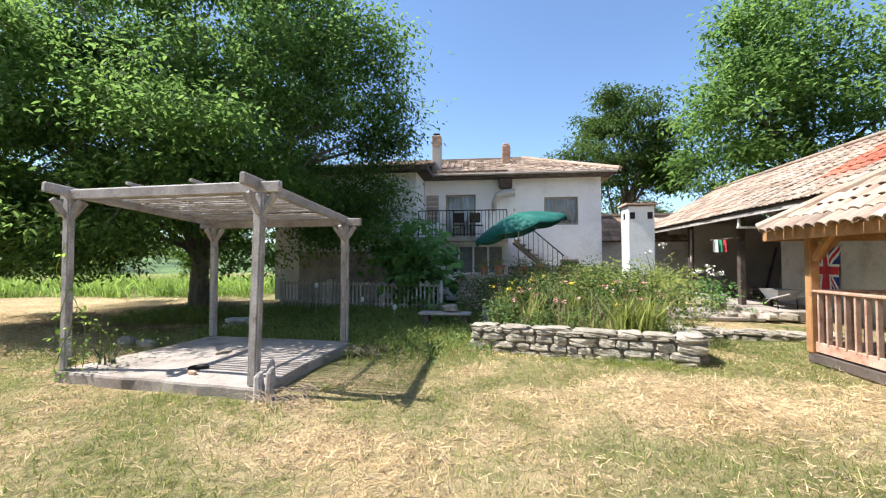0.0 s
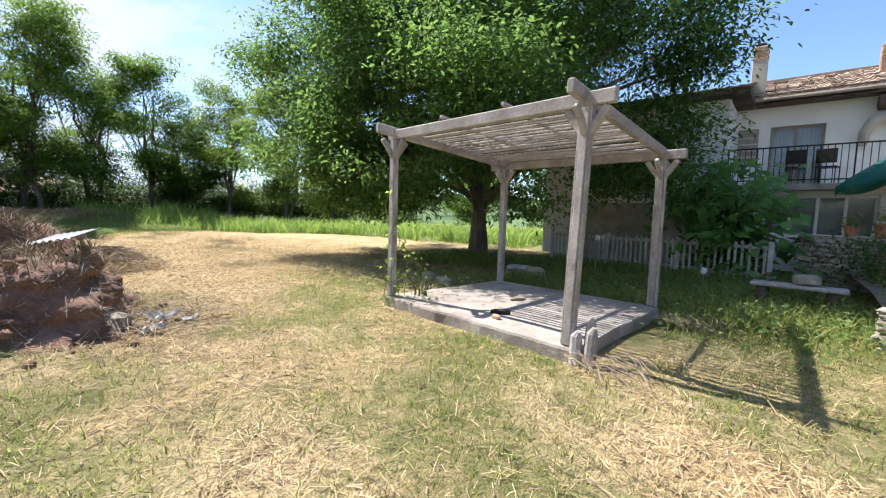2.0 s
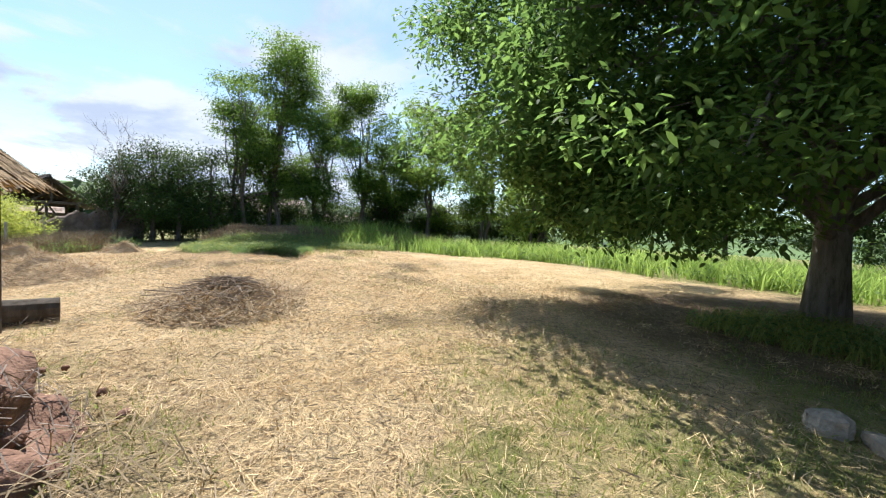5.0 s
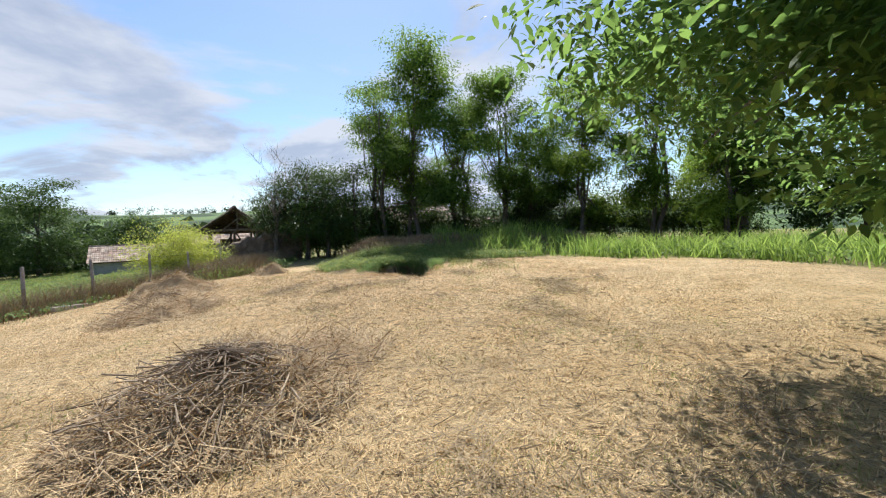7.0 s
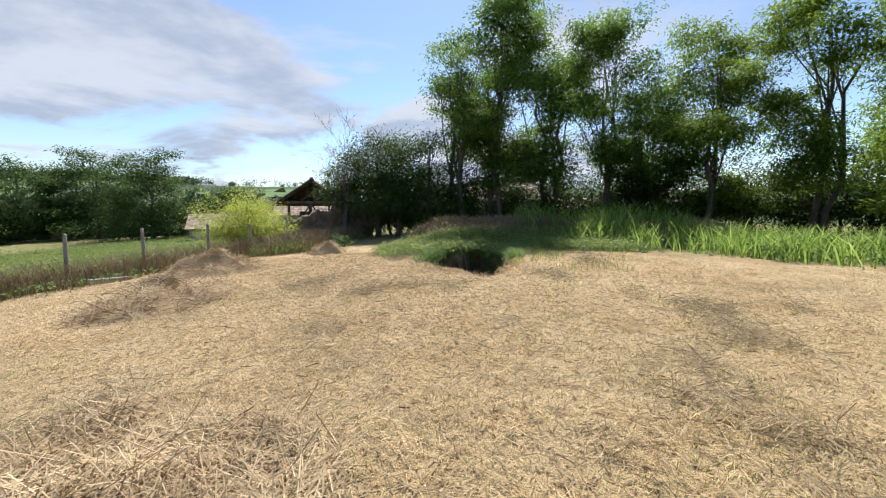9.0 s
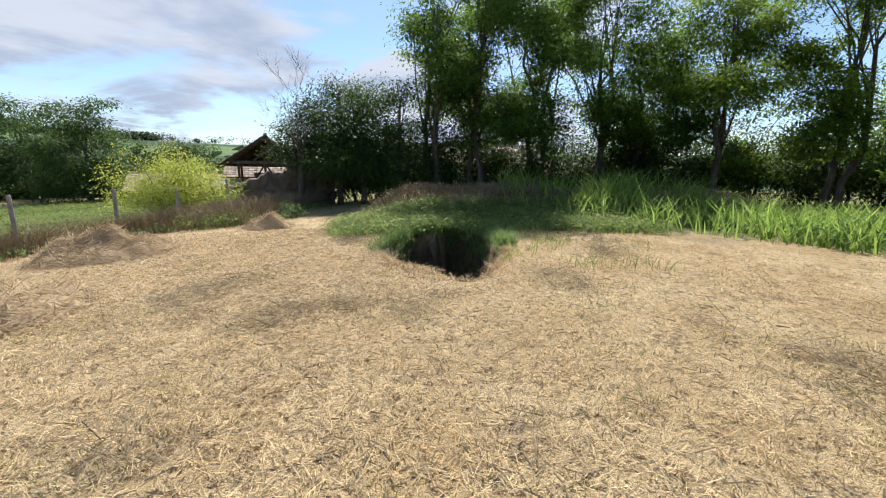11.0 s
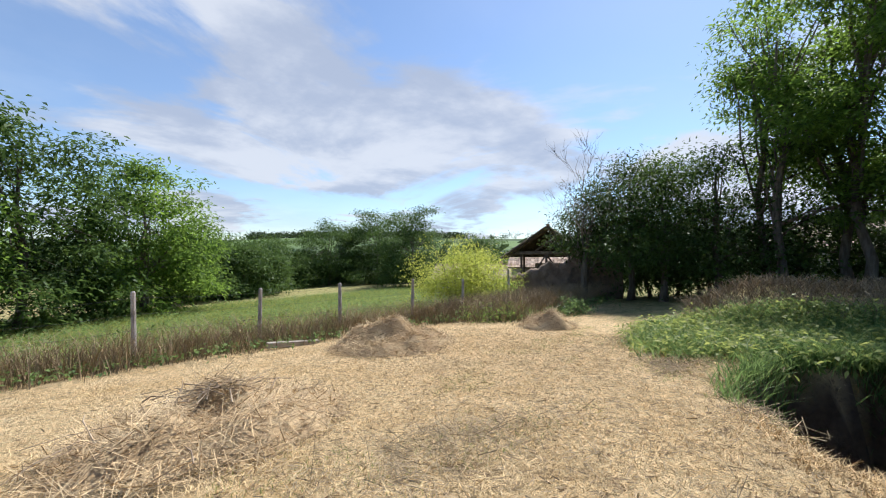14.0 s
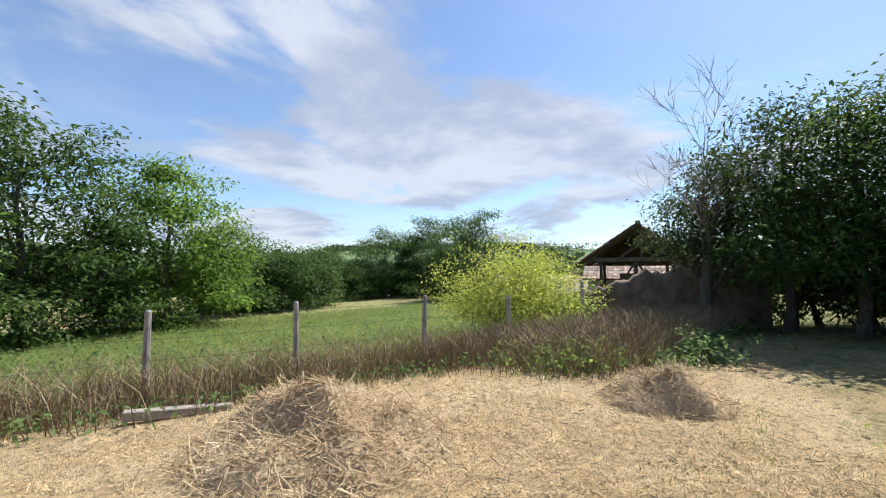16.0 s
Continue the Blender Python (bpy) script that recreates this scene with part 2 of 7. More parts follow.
L_BUSH = leaf_material("bush_leaf", (0.03, 0.06, 0.016), (0.085, 0.14, 0.034), 0.35)
L_FAR = leaf_material("far_leaf", (0.030, 0.052, 0.022), (0.065, 0.10, 0.04), 0.15)
PETAL_Y = surface("yellow_petal", (0.75, 0.55, 0.04), (0.8, 0.65, 0.10), 8, 0.6, 0.0)
PETAL_P = surface("pink_petal", (0.62, 0.28, 0.26), (0.75, 0.45, 0.40), 8, 0.6, 0.0)
PETAL_W = surface("white_petal", (0.75, 0.73, 0.66), (0.8, 0.78, 0.7), 8, 0.6, 0.0)
FLAG_R = surface("red_cloth", (0.50, 0.03, 0.04), (0.58, 0.05, 0.06), 4, 0.8, 0.1)
FLAG_W = surface("white_cloth", (0.70, 0.70, 0.68), (0.78, 0.78, 0.76), 4, 0.8, 0.1)
FLAG_G = surface("green_cloth", (0.03, 0.26, 0.12), (0.05, 0.32, 0.16), 4, 0.8, 0.1)
FLAG_B = surface("navy_cloth", (0.02, 0.03, 0.16), (0.03, 0.05, 0.22), 4, 0.8, 0.1)
TERRACOTTA = surface("terracotta_pot", (0.40, 0.17, 0.09), (0.48, 0.24, 0.14), 4, 0.85, 0.2)
BLACKWIRE = surface("old_wire", (0.10, 0.10, 0.10), (0.16, 0.15, 0.14), 8, 0.6, 0.1, metal=0.7)

# ---- mesh tools ----


class Geo:
    """Vertices and faces on the way to one mesh."""

    def __init__(self):
        self.v, self.f = [], []

    def add(self, verts, faces):
        k = len(self.v)
        self.v.extend(tuple(p) for p in verts)
        self.f.extend(tuple(i + k for i in f) for f in faces)
        return self

    def box(self, m, sx, sy, sz, bevel=0.008):
        """A box with chamfered edges, centred on the pose m."""
        b = min(bevel, 0.3 * min(sx, sy, sz))
        hx, hy, hz = sx / 2, sy / 2, sz / 2
        vs, idx = [], {}
        for i in (-1, 1):
            for j in (-1, 1):
                for k in (-1, 1):
                    for ax in range(3):
                        p = [i * (hx - b), j * (hy - b), k * (hz - b)]
                        p[ax] = (i, j, k)[ax] * (hx, hy, hz)[ax]
                        idx[i, j, k, ax] = len(vs)
                        vs.append(m @ Vector(p))
        fs = []
        for ax in range(3):
            u, w = (ax + 1) % 3, (ax + 2) % 3
            for s in (-1, 1):
                q = []
                for a, c in ((-1, -1), (1, -1), (1, 1), (-1, 1)):
                    key = [0, 0, 0]
                    key[ax], key[u], key[w] = s, a, c
                    q.append(idx[(*key, ax)])
                fs.append(q if s > 0 else q[::-1])
            for a in (-1, 1):
                for c in (-1, 1):
                    k1, k2 = [0, 0, 0], [0, 0, 0]
                    k1[ax], k1[u], k1[w] = -1, a, c
                    k2[ax], k2[u], k2[w] = 1, a, c
                    q = [idx[(*k1, u)], idx[(*k2, u)], idx[(*k2, w)], idx[(*k1, w)]]
                    fs.append(q if a * c < 0 else q[::-1])
        for i in (-1, 1):
            for j in (-1, 1):
                for k in (-1, 1):
                    q = [idx[i, j, k, ax] for ax in range(3)]
                    fs.append(q if i * j * k > 0 else q[::-1])
        return self.add(vs, fs)

    def bar(self, a, b, w, h, bevel=0.008, up=(0, 0, 1)):
        """A beam from a to b, w wide and h high."""
        a, b = Vector(a), Vector(b)
        y = (b - a).normalized()
        x = y.cross(Vector(up))
        x = x.normalized() if x.length > 1e-4 else Vector((1, 0, 0))
        z = x.cross(y)
        m = Matrix((x, y, z)).transposed().to_4x4()
        m.translation = (a + b) / 2
        return self.box(m, w, (b - a).length, h, bevel)

    def tube(self, pts, radii, n=6, cap=True):
        """A round limb through the points."""
        pts = [Vector(p) for p in pts]
        k = len(self.v)
        side = None
        for i, p in enumerate(pts):
            d = (pts[min(i + 1, len(pts) - 1)] - pts[max(i - 1, 0)]).normalized()
            if side is None:
                side = d.orthogonal().normalized()
            side = (side - d * side.dot(d)).normalized()
            o = d.cross(side)
            for j in range(n):
                a = 2 * math.pi * j / n
                self.v.append(tuple(p + (side * math.cos(a) + o * math.sin(a)) * radii[i]))
        for i in range(len(pts) - 1):
            for j in range(n):
                j2 = (j + 1) % n
                self.f.append((k + i * n + j, k + i * n + j2, k + (i + 1) * n + j2, k + (i + 1) * n + j))
        if cap:
            self.f.append(tuple(k + j for j in range(n))[::-1])
            self.f.append(tuple(k + (len(pts) - 1) * n + j for j in range(n)))
        return self

    def grid(self, fn, nu, nv, closed=False):
        """A sheet of points fn(u, v) with u, v from 0 to 1."""
        vs = [fn(i / nu, j / nv) for j in range(nv + 1) for i in range(nu + 1)]
        fs = [(j * (nu + 1) + i, j * (nu + 1) + i + 1, (j + 1) * (nu + 1) + i + 1, (j + 1) * (nu + 1) + i) for j in range(nv) for i in range(nu)]
        return self.add(vs, fs)

    def lump(self, centre, size, seed=0, n=10, rough=0.25, flat=0.0, square=6):
        """An uneven stone or clod."""
        k = len(self.v)
        c = Vector(centre)
        rows = max(4, n // 2)
        for i in range(rows + 1):
            th = math.pi * i / rows
            for j in range(n):
                ph = 2 * math.pi * j / n
                d = Vector((math.sin(th) * math.cos(ph), math.sin(th) * math.sin(ph), math.cos(th)))
                r = 1 + rough * noise.noise(d * 1.7 + Vector((seed * 3.1, seed * 1.7, 0))) * 2
                # squarer than a ball
                r *= (abs(d.x) ** square + abs(d.y) ** square + abs(d.z) ** square) ** (-1 / square)
                self.v.append((c.x + d.x * r * size[0], c.y + d.y * r * size[1], c.z + max(d.z, -1 + flat) * r * size[2]))
        for i in range(rows):
            for j in range(n):
                j2 = (j + 1) % n
                self.f.append((k + i * n + j, k + (i + 1) * n + j, k + (i + 1) * n + j2, k + i * n + j2))
        return self


def mesh_of(name, g, material, smooth=False):
    me = bpy.data.meshes.new(name)
    me.from_pydata(g.v, [], g.f)
    me.materials.append(material)
    if smooth:
        me.shade_smooth()
    return me


def part(name, g, material, parent=None, label="", smooth=False):
    """Links a Geo as one mesh object, under a thing where one is given; vertices are in the parent's own space."""
    ob = new(name, g if isinstance(g, bpy.types.Mesh) else mesh_of(name, g, material, smooth))
    if parent is not None:
        ob.parent = parent
    if label:
        ob["label"] = label
    return ob


def thing(name, m, label, category, group="", kind=""):
    """An empty at the thing's base that its parts hang under."""
    ob = new(name)
    ob.empty_display_size = 0.2
    ob.matrix_world = m
    return tagged(ob, label, category, group, kind)


def quads(verts, name, material, parent=None, label=""):
    """A mesh of loose faces from an array of shape (n, corners, 3)."""
    n, k = verts.shape[:2]
    me = bpy.data.meshes.new(name)
    me.vertices.add(n * k)
    me.vertices.foreach_set("co", np.ascontiguousarray(verts, dtype=np.float32).reshape(-1))
    me.loops.add(n * k)
    me.loops.foreach_set("vertex_index", np.arange(n * k, dtype=np.int32))
    me.polygons.add(n)
    me.polygons.foreach_set("loop_start", np.arange(0, n * k, k, dtype=np.int32))
    me.materials.append(material)
    me.update(calc_edges=True)
    return part(name, me, material, parent, label)


def leaf_cloud(rng, centres, spread, per, length, width, droop=0.25, fine=False):
    """Leaves round each centre: an array for quads(). They lie in loose flat sprays, each leaf folded along its middle."""
    c = np.repeat(centres, per, axis=0)
    n = len(c)
    heading = np.repeat(rng.normal(0, 1, (len(centres), 3)) * (1, 1, 0.25), per, axis=0)
    off = rng.normal(0, 1, (n, 3)) * (1, 1, 0.5)
    base = c + off * spread + heading * (0.35 * spread) * rng.normal(0, 1, (n, 1))
    d = rng.normal(0, 0.8, (n, 3)) * (1, 1, 0.45) + heading * 0.35 + off * 0.35
    d[:, 2] -= droop * 1.4
    d /= np.linalg.norm(d, axis=1)[:, None]
    up = rng.normal(0, 0.38, (n, 3)) + (0, 0, 1)
    s = np.cross(d, up)
    s /= np.linalg.norm(s, axis=1)[:, None] + 1e-6
    nrm = np.cross(s, d)
    ln = length * rng.uniform(0.6, 1.25, (n, 1))
    wd = width * rng.uniform(0.7, 1.2, (n, 1))
    if fine:
        lo, hi = base + d * ln * 0.28 + nrm * wd * 0.1, base + d * ln * 0.66 + nrm * wd * 0.1 - (0, 0, 1) * ln * 0.04
        tip = base + d * ln - (0, 0, 1) * ln * 0.14
        return np.stack([base, lo + s * wd * 0.42, hi + s * wd * 0.46, tip, hi - s * wd * 0.46, lo - s * wd * 0.42], axis=1)
    mid = base + d * ln * 0.45
    tip = base + d * ln - (0, 0, 1) * ln * 0.12
    return np.stack([base, mid + s * wd * 0.5 + nrm * wd * 0.15, tip, mid - s * wd * 0.5 + nrm * wd * 0.15], axis=1)


def blades(rng, x, y, z, height, width, lean=0.35):
    """Upright grass blades rooted at the given places: an array for quads()."""
    n = len(x)
    a = rng.uniform(0, 2 * np.pi, n)
    h = height * rng.uniform(0.45, 1.25, n)
    b = np.stack([x, y, z - 0.02], 1)
    side = np.stack([np.cos(a), np.sin(a), 0 * a], 1) * (width * rng.uniform(0.6, 1.3, n))[:, None] / 2
    tilt = rng.normal(0, lean, (n, 2)) * h[:, None]
    top = b + np.concatenate([tilt, h[:, None]], 1)
    mid = b + np.concatenate([tilt * 0.35, h[:, None] * 0.6], 1)
    side = side * 1.7
    low = np.stack([b - side, b + side, mid + side * 0.8, mid - side * 0.8], 1)
    high = np.stack([mid - side * 0.8, mid + side * 0.8, top + side * 0.12, top - side * 0.12], 1)
    return np.concatenate([low, high])


def straws(rng, x, y, z, length, width, rise=0.15):
    """Stalks that lie about on the ground: an array for quads()."""
    n = len(x)
    a = rng.uniform(0, 2 * np.pi, n)
    ln = length * rng.uniform(0.4, 1.4, n)
    d = np.stack([np.cos(a), np.sin(a), rng.normal(0, rise, n)], 1) * ln[:, None] / 2
    s = np.stack([-np.sin(a), np.cos(a), rng.normal(0, 0.5, n)], 1) * width / 2
    c = np.stack([x, y, z + 0.012 + np.abs(d[:, 2])], 1)
    return np.stack([c - d - s, c + d - s, c + d + s, c - d + s], 1)


def crown_points(rng, lobes, n, hollow=0.55, gaps=0.0, seed=0, tuft=5, size=0.36):
    """Places for leaf clumps, mostly near the outside of the lobes (centre, radii), with gaps."""
    vol = np.array([r[0] * r[1] * r[2] for _, r in lobes]) ** 0.7
    pick = rng.choice(len(lobes), int(n * (1.0 + gaps) * 1.6), p=vol / vol.sum())
    d = rng.normal(0, 1, (len(pick), 3))
    d /= np.linalg.norm(d, axis=1)[:, None]
    r = hollow + (1 - hollow) * rng.uniform(0, 1, len(pick)) ** 0.6
    wob = np.array([1 + 0.30 * noise.noise(Vector(v) * 1.9 + Vector((k * 5.3 + seed, 0, 0))) + 0.12 * noise.noise(Vector(v) * 5 + Vector((seed, k, 0)))
                    for v, k in zip(d, pick)])
    c = np.array([l[0] for l in lobes])[pick]
    rad = np.array([l[1] for l in lobes])[pick]
    p = c + d * rad * (r * wob)[:, None]
    if gaps:
        keep = np.array([noise.noise(Vector(q) * 0.75 + Vector((seed, 0, 7))) for q in p]) > -0.55 + gaps
        p = p[keep]
    # sprays: a few clumps close together on one flat twig, with air between the sprays
    p = p[:max(8, n // tuft)]
    q = np.repeat(p, tuft, axis=0)
    return q + rng.normal(0, 1, q.shape) * (size, size, size * 0.4)


def tree(name, base, height, girth, lobes, clumps, per, spread, leaf, material, seed, label, category="tree", group="", gaps=0.25,
         stems=1, hollow=0.55, lean=(0, 0), bark=None, fork=0.35, fine=False):
    """A tapered trunk with limbs to the lobes, and a crown of leaves. lobes are relative to the base."""
    bark = bark or BARK
    rng = np.random.default_rng(seed)
    rnd = random.Random(seed)
    t = thing(name, Matrix.Translation(base), label, category, group)
    g = Geo()
    for s in range(stems):
        ox, oy = (0, 0) if stems == 1 else (rnd.uniform(-0.6, 0.6), rnd.uniform(-0.6, 0.6))
        top = Vector((lean[0] + ox * 2.2, lean[1] + oy * 2.2, height * 0.78))
        n = 7
        line = []
        for i in range(n + 1):
            u = i / n
            line.append(Vector((ox, oy, -0.15)).lerp(top, u) + Vector((rnd.uniform(-1, 1), rnd.uniform(-1, 1), 0)) * 0.035 * height * u * (1 - u) * 3)
        rad = [girth * (1.35 if i == 0 else 1.0) * (1 - 0.85 * i / n) + 0.012 for i in range(n + 1)]
        g.tube(line, rad, 9)
        for k, (c, r) in enumerate(lobes):
            if stems > 1 and k % stems != s:
                continue
            for q in range(3):
                f = rnd.uniform(fork * 0.7, 0.8)
                j = min(n - 1, int(f * n))
                a = line[j].lerp(line[j + 1], f * n - j)
                e = Vector(c) + Vector([rnd.uniform(-0.6, 0.6) * r[i] for i in range(3)])
                m1 = a.lerp(e, 0.4) + Vector((rnd.uniform(-0.3, 0.3), rnd.uniform(-0.3, 0.3), 0.12 * (e - a).length))
                m2 = a.lerp(e, 0.75) + Vector((0, 0, 0.06 * (e - a).length))
                w = rad[j] * 0.40
                g.tube([a, m1, m2, e], [w, w * 0.7, w * 0.42, 0.012], 6)
                for _ in range(4):
                    b0 = m1.lerp(e, rnd.uniform(0, 0.9))
                    b1 = b0 + Vector([rnd.uniform(-0.55, 0.55) * r[i] for i in range(3)])
                    g.tube([b0, b0.lerp(b1, 0.5) + Vector((0, 0, 0.08)), b1], [w * 0.28, w * 0.18, 0.006], 4, cap=False)
    part("trunk", g, bark, t, smooth=True)
    if clumps:
        pts = crown_points(rng, lobes, clumps, hollow, gaps, seed)
        quads(leaf_cloud(rng, pts, spread, per, leaf[0], leaf[1], 0.25, fine), "crown", material, t)
    return t

# ---- ground ----


def sm(a, b, v):
    u = min(1.0, max(0.0, (v - a) / (b - a)))
    return u * u * (3 - 2 * u)


PIT = (-22.7, 6.4)
PIT_RX, PIT_RY = 2.2, 1.2


def pit_r(x, y):
    dx, dy = (x - PIT[0]) / PIT_RX, (y - PIT[1]) / PIT_RY
    a = math.atan2(dy, dx)
    return math.hypot(dx, dy) / (1 + 0.14 * math.sin(3 * a + 0.6) + 0.07 * math.sin(7 * a))


def land(x, y):
    """The lie of the land: the flat yard, the slope to the fence, the bank behind the pit, the valley and the far hills."""
    z = -0.10
    west = sm(-9, -16, x)
    z -= west * 0.082 * max(0.0, min(6.0 - y, 26.0))
    z += 0.95 * math.exp(-((x + 29.3) / 1.5) ** 2) * sm(3.0, 5.5, y) * (1 - sm(15.5, 19, y)) * (0.85 + 0.3 * noise.noise(Vector((x * 0.5, y * 0.5, 0))))
    z += 0.10 * noise.noise(Vector((x * 0.16, y * 0.16, 3.0))) * sm(3, 9, math.hypot(x + 2, y - 2))
    z += 0.034 * noise.noise(Vector((x * 1.5, y * 1.5, 9.0)))
    r = math.hypot(x, y)
    if r > 60:
        a = math.atan2(x, y)
        z -= 9.0 * sm(60, 170, r) * sm(0.2, -0.4, x / r)
        ridge = 44 + 6 * math.sin(3 * a + 1) + 4 * math.sin(7 * a)
        z += ridge * sm(200, 760, r) + 3 * noise.noise(Vector((x * 0.006, y * 0.006, 0))) * sm(100, 300, r)
    return z


def ground(x, y):
    z = land(x, y)
    r = pit_r(x, y)
    if r < 1.25:
        z -= 1.75 * (1 - sm(0.72, 1.02, r)) + 0.12 * (1 - sm(0.9, 1.25, r))
    return z


def axis(lo, hi, step, far):
    a = list(np.arange(lo, hi + 1e-6, step))
    for sign, end in ((-1, a[0]), (1, a[-1])):
        s, p, more = step, end, []
        while abs(p) < far:
            s = min(s * 1.22, 90.0)
            p += sign * s
            more.append(p)
        a = more[::-1] + a if sign < 0 else a + more
    return a


def green_share(x, y):
    """How green the cover is, from bare straw (0) to lush (1)."""
    n = noise.noise(Vector((x * 0.55, y * 0.55, 1.0))) * 0.6 + noise.noise(Vector((x * 1.6, y * 1.6, 4.0))) * 0.4
    g = 0.30 + 0.55 * n + 0.62 * sm(-10, -6, x) * (0.5 + n)
    g += 0.45 * sm(4.6, 7.0, y) * sm(-3.5, -1.0, x) * (1 - sm(5.5, 7.0, x))
    g += 0.5 * sm(6.2, 8.5, y) * sm(-6.5, -5, x) * (1 - sm(-1, 1, x))
    g -= 0.35 * sm(-8, -12, x)
    edge = -5.2 - 0.27 * (x + 22.9)
    g += 0.9 * sm(edge + 0.6, edge - 0.8, y) * sm(-10, -13, x)
    g += 0.8 * sm(-24.2, -25.2, x) * sm(3.2, 4.4, y - 0.4 * (x + 25))
    g += 0.9 * sm(-0.6, 1.2, y - min(17.6, 10.3 + 1.1 * (x + 27)))
    g += 0.8 * sm(16, 19, y) * sm(4, -4, x)
    if math.hypot(x, y) > 45:
        g += 0.7
    return min(1.0, max(0.0, g))


def ground_material():
    m = bpy.data.materials.new("mown_yard")
    m.use_nodes = True
    nt = m.node_tree
    nt.nodes.clear()
    N, L = nt.nodes.new, nt.links.new
    out, bs = N("ShaderNodeOutputMaterial"), N("ShaderNodeBsdfPrincipled")
    L(bs.outputs[0], out.inputs[0])
    tc = N("ShaderNodeTexCoord")

    def nz(s, d, r=0.6):
        n = N("ShaderNodeTexNoise")
        n.inputs["Scale"].default_value, n.inputs["Detail"].default_value, n.inputs["Roughness"].default_value = s, d, r
        L(tc.outputs["Object"], n.inputs["Vector"])
        return n.outputs[0]

    def ramp(v, lo, hi):
        r = N("ShaderNodeMapRange")
        r.inputs[1].default_value, r.inputs[2].default_value = lo, hi
        L(v, r.inputs[0])
        return r.outputs[0]

    def mix(f, a, b):
        n = N("ShaderNodeMix")
        n.data_type = "RGBA"
        for sock, v in (("Factor", f), ("A", a), ("B", b)):
            if isinstance(v, tuple):
                n.inputs[sock].default_value = (*v, 1)
            else:
                L(v, n.inputs[sock])
        return n.outputs["Result"]

    at = N("ShaderNodeAttribute")
    at.attribute_name = "cover"
    sep = N("ShaderNodeSeparateColor")
    L(at.outputs["Color"], sep.inputs[0])
    straw = mix(ramp(nz(0.9, 5), 0.35, 0.65), (0.71, 0.485, 0.235), (0.89, 0.665, 0.37))
    straw = mix(ramp(nz(2.2, 6, 0.75), 0.57, 0.70), straw, (0.27, 0.175, 0.10))
    straw = mix(ramp(nz(11, 6, 0.8), 0.52, 0.62), straw, (0.21, 0.13, 0.07))
    straw = mix(ramp(nz(38, 3, 0.7), 0.52, 0.66), straw, (0.66, 0.52, 0.30))
    straw = mix(ramp(nz(0.35, 5, 0.65), 0.56, 0.76), straw, (0.42, 0.31, 0.18))
    grass = mix(ramp(nz(3.0, 5, 0.7), 0.35, 0.65), (0.155, 0.180, 0.052), (0.36, 0.335, 0.135))
    # ragged edges: the green breaks up into tufts among the straw
    rag = N("ShaderNodeMath")
    rag.operation = "MULTIPLY_ADD"
    L(nz(4.5, 7, 0.78), rag.inputs[0])
    rag.inputs[1].default_value = 1.9
    L(sep.outputs[0], rag.inputs[2])
    col = mix(ramp(rag.outputs[0], 1.28, 2.05), straw, grass)
    soil = mix(ramp(nz(6.0, 5, 0.7), 0.35, 0.65), (0.10, 0.065, 0.042), (0.20, 0.135, 0.085))
    col = mix(sep.outputs[1], col, soil)
    far = mix(ramp(nz(0.012, 4), 0.42, 0.52), (0.045, 0.07, 0.035), (0.13, 0.19, 0.07))
    col = mix(sep.outputs[2], col, far)
    L(col, bs.inputs["Base Color"])
    bs.inputs["Roughness"].default_value, bs.inputs["Specular IOR Level"].default_value = 0.9, 0.15
    b = N("ShaderNodeBump")
    b.inputs["Strength"].default_value, b.inputs["Distance"].default_value = 1.0, 0.075
    ad = N("ShaderNodeMath")
    ad.operation = "ADD"
    L(nz(9, 5, 0.75), ad.inputs[0])
    L(nz(70, 3, 0.7), ad.inputs[1])
    L(ad.outputs[0], b.inputs["Height"])
    L(b.outputs[0], bs.inputs["Normal"])
    return m


def build_ground():
    xs, ys = axis(-32.0, 8.0, 0.22, 1500.0), axis(-8.0, 16.0, 0.22, 1500.0)
    nx = len(xs)
    v = [(x, y, ground(x, y)) for y in ys for x in xs]
    f = [(j * nx + i, j * nx + i + 1, (j + 1) * nx + i + 1, (j + 1) * nx + i) for j in range(len(ys) - 1) for i in range(nx - 1)]
    me = bpy.data.meshes.new("ground")
    me.from_pydata(v, [], f)
    me.shade_smooth()
    me.materials.append(ground_material())
    ca = me.color_attributes.new("cover", "FLOAT_COLOR", "POINT")
    data = np.zeros((len(v), 4), dtype=np.float32)
    for i, (x, y, z) in enumerate(v):
        r = math.hypot(x, y)
        soil = 0.0
        p = pit_r(x, y) if r < 60 else 9
        if p < 1.1:
            soil = 1 - sm(0.98, 1.1, p)
        if r < 60:
            soil = max(soil, 0.75 * math.exp(-((x + 7.2) ** 2 / 4 + (y - 2.6) ** 2 / 1.6)), 0.8 * sm(4.3, 3.2, math.hypot(x + 7.6, y - 12.6)))
            soil = max(soil, 0.8 * math.exp(-((x + 29.5) / 1.5) ** 2) * sm(5, 7, y) * (1 - sm(15, 17, y)))
        data[i] = (green_share(x, y), soil, sm(120, 260, r), 1)
    ca.data.foreach_set("color", data.reshape(-1))
    ob = new("ground", me)
    tagged(ob, "mown yard of dry straw stubble with green grass patches", "ground", kind="structure")


build_ground()

# ---- pergola ----
PW = {"lf": (-4.92, 5.42), "rf": (-2.12, 4.72), "lb": (-4.33, 7.82), "rb": (-1.73, 7.28)}
SLAB_Z = 0.03


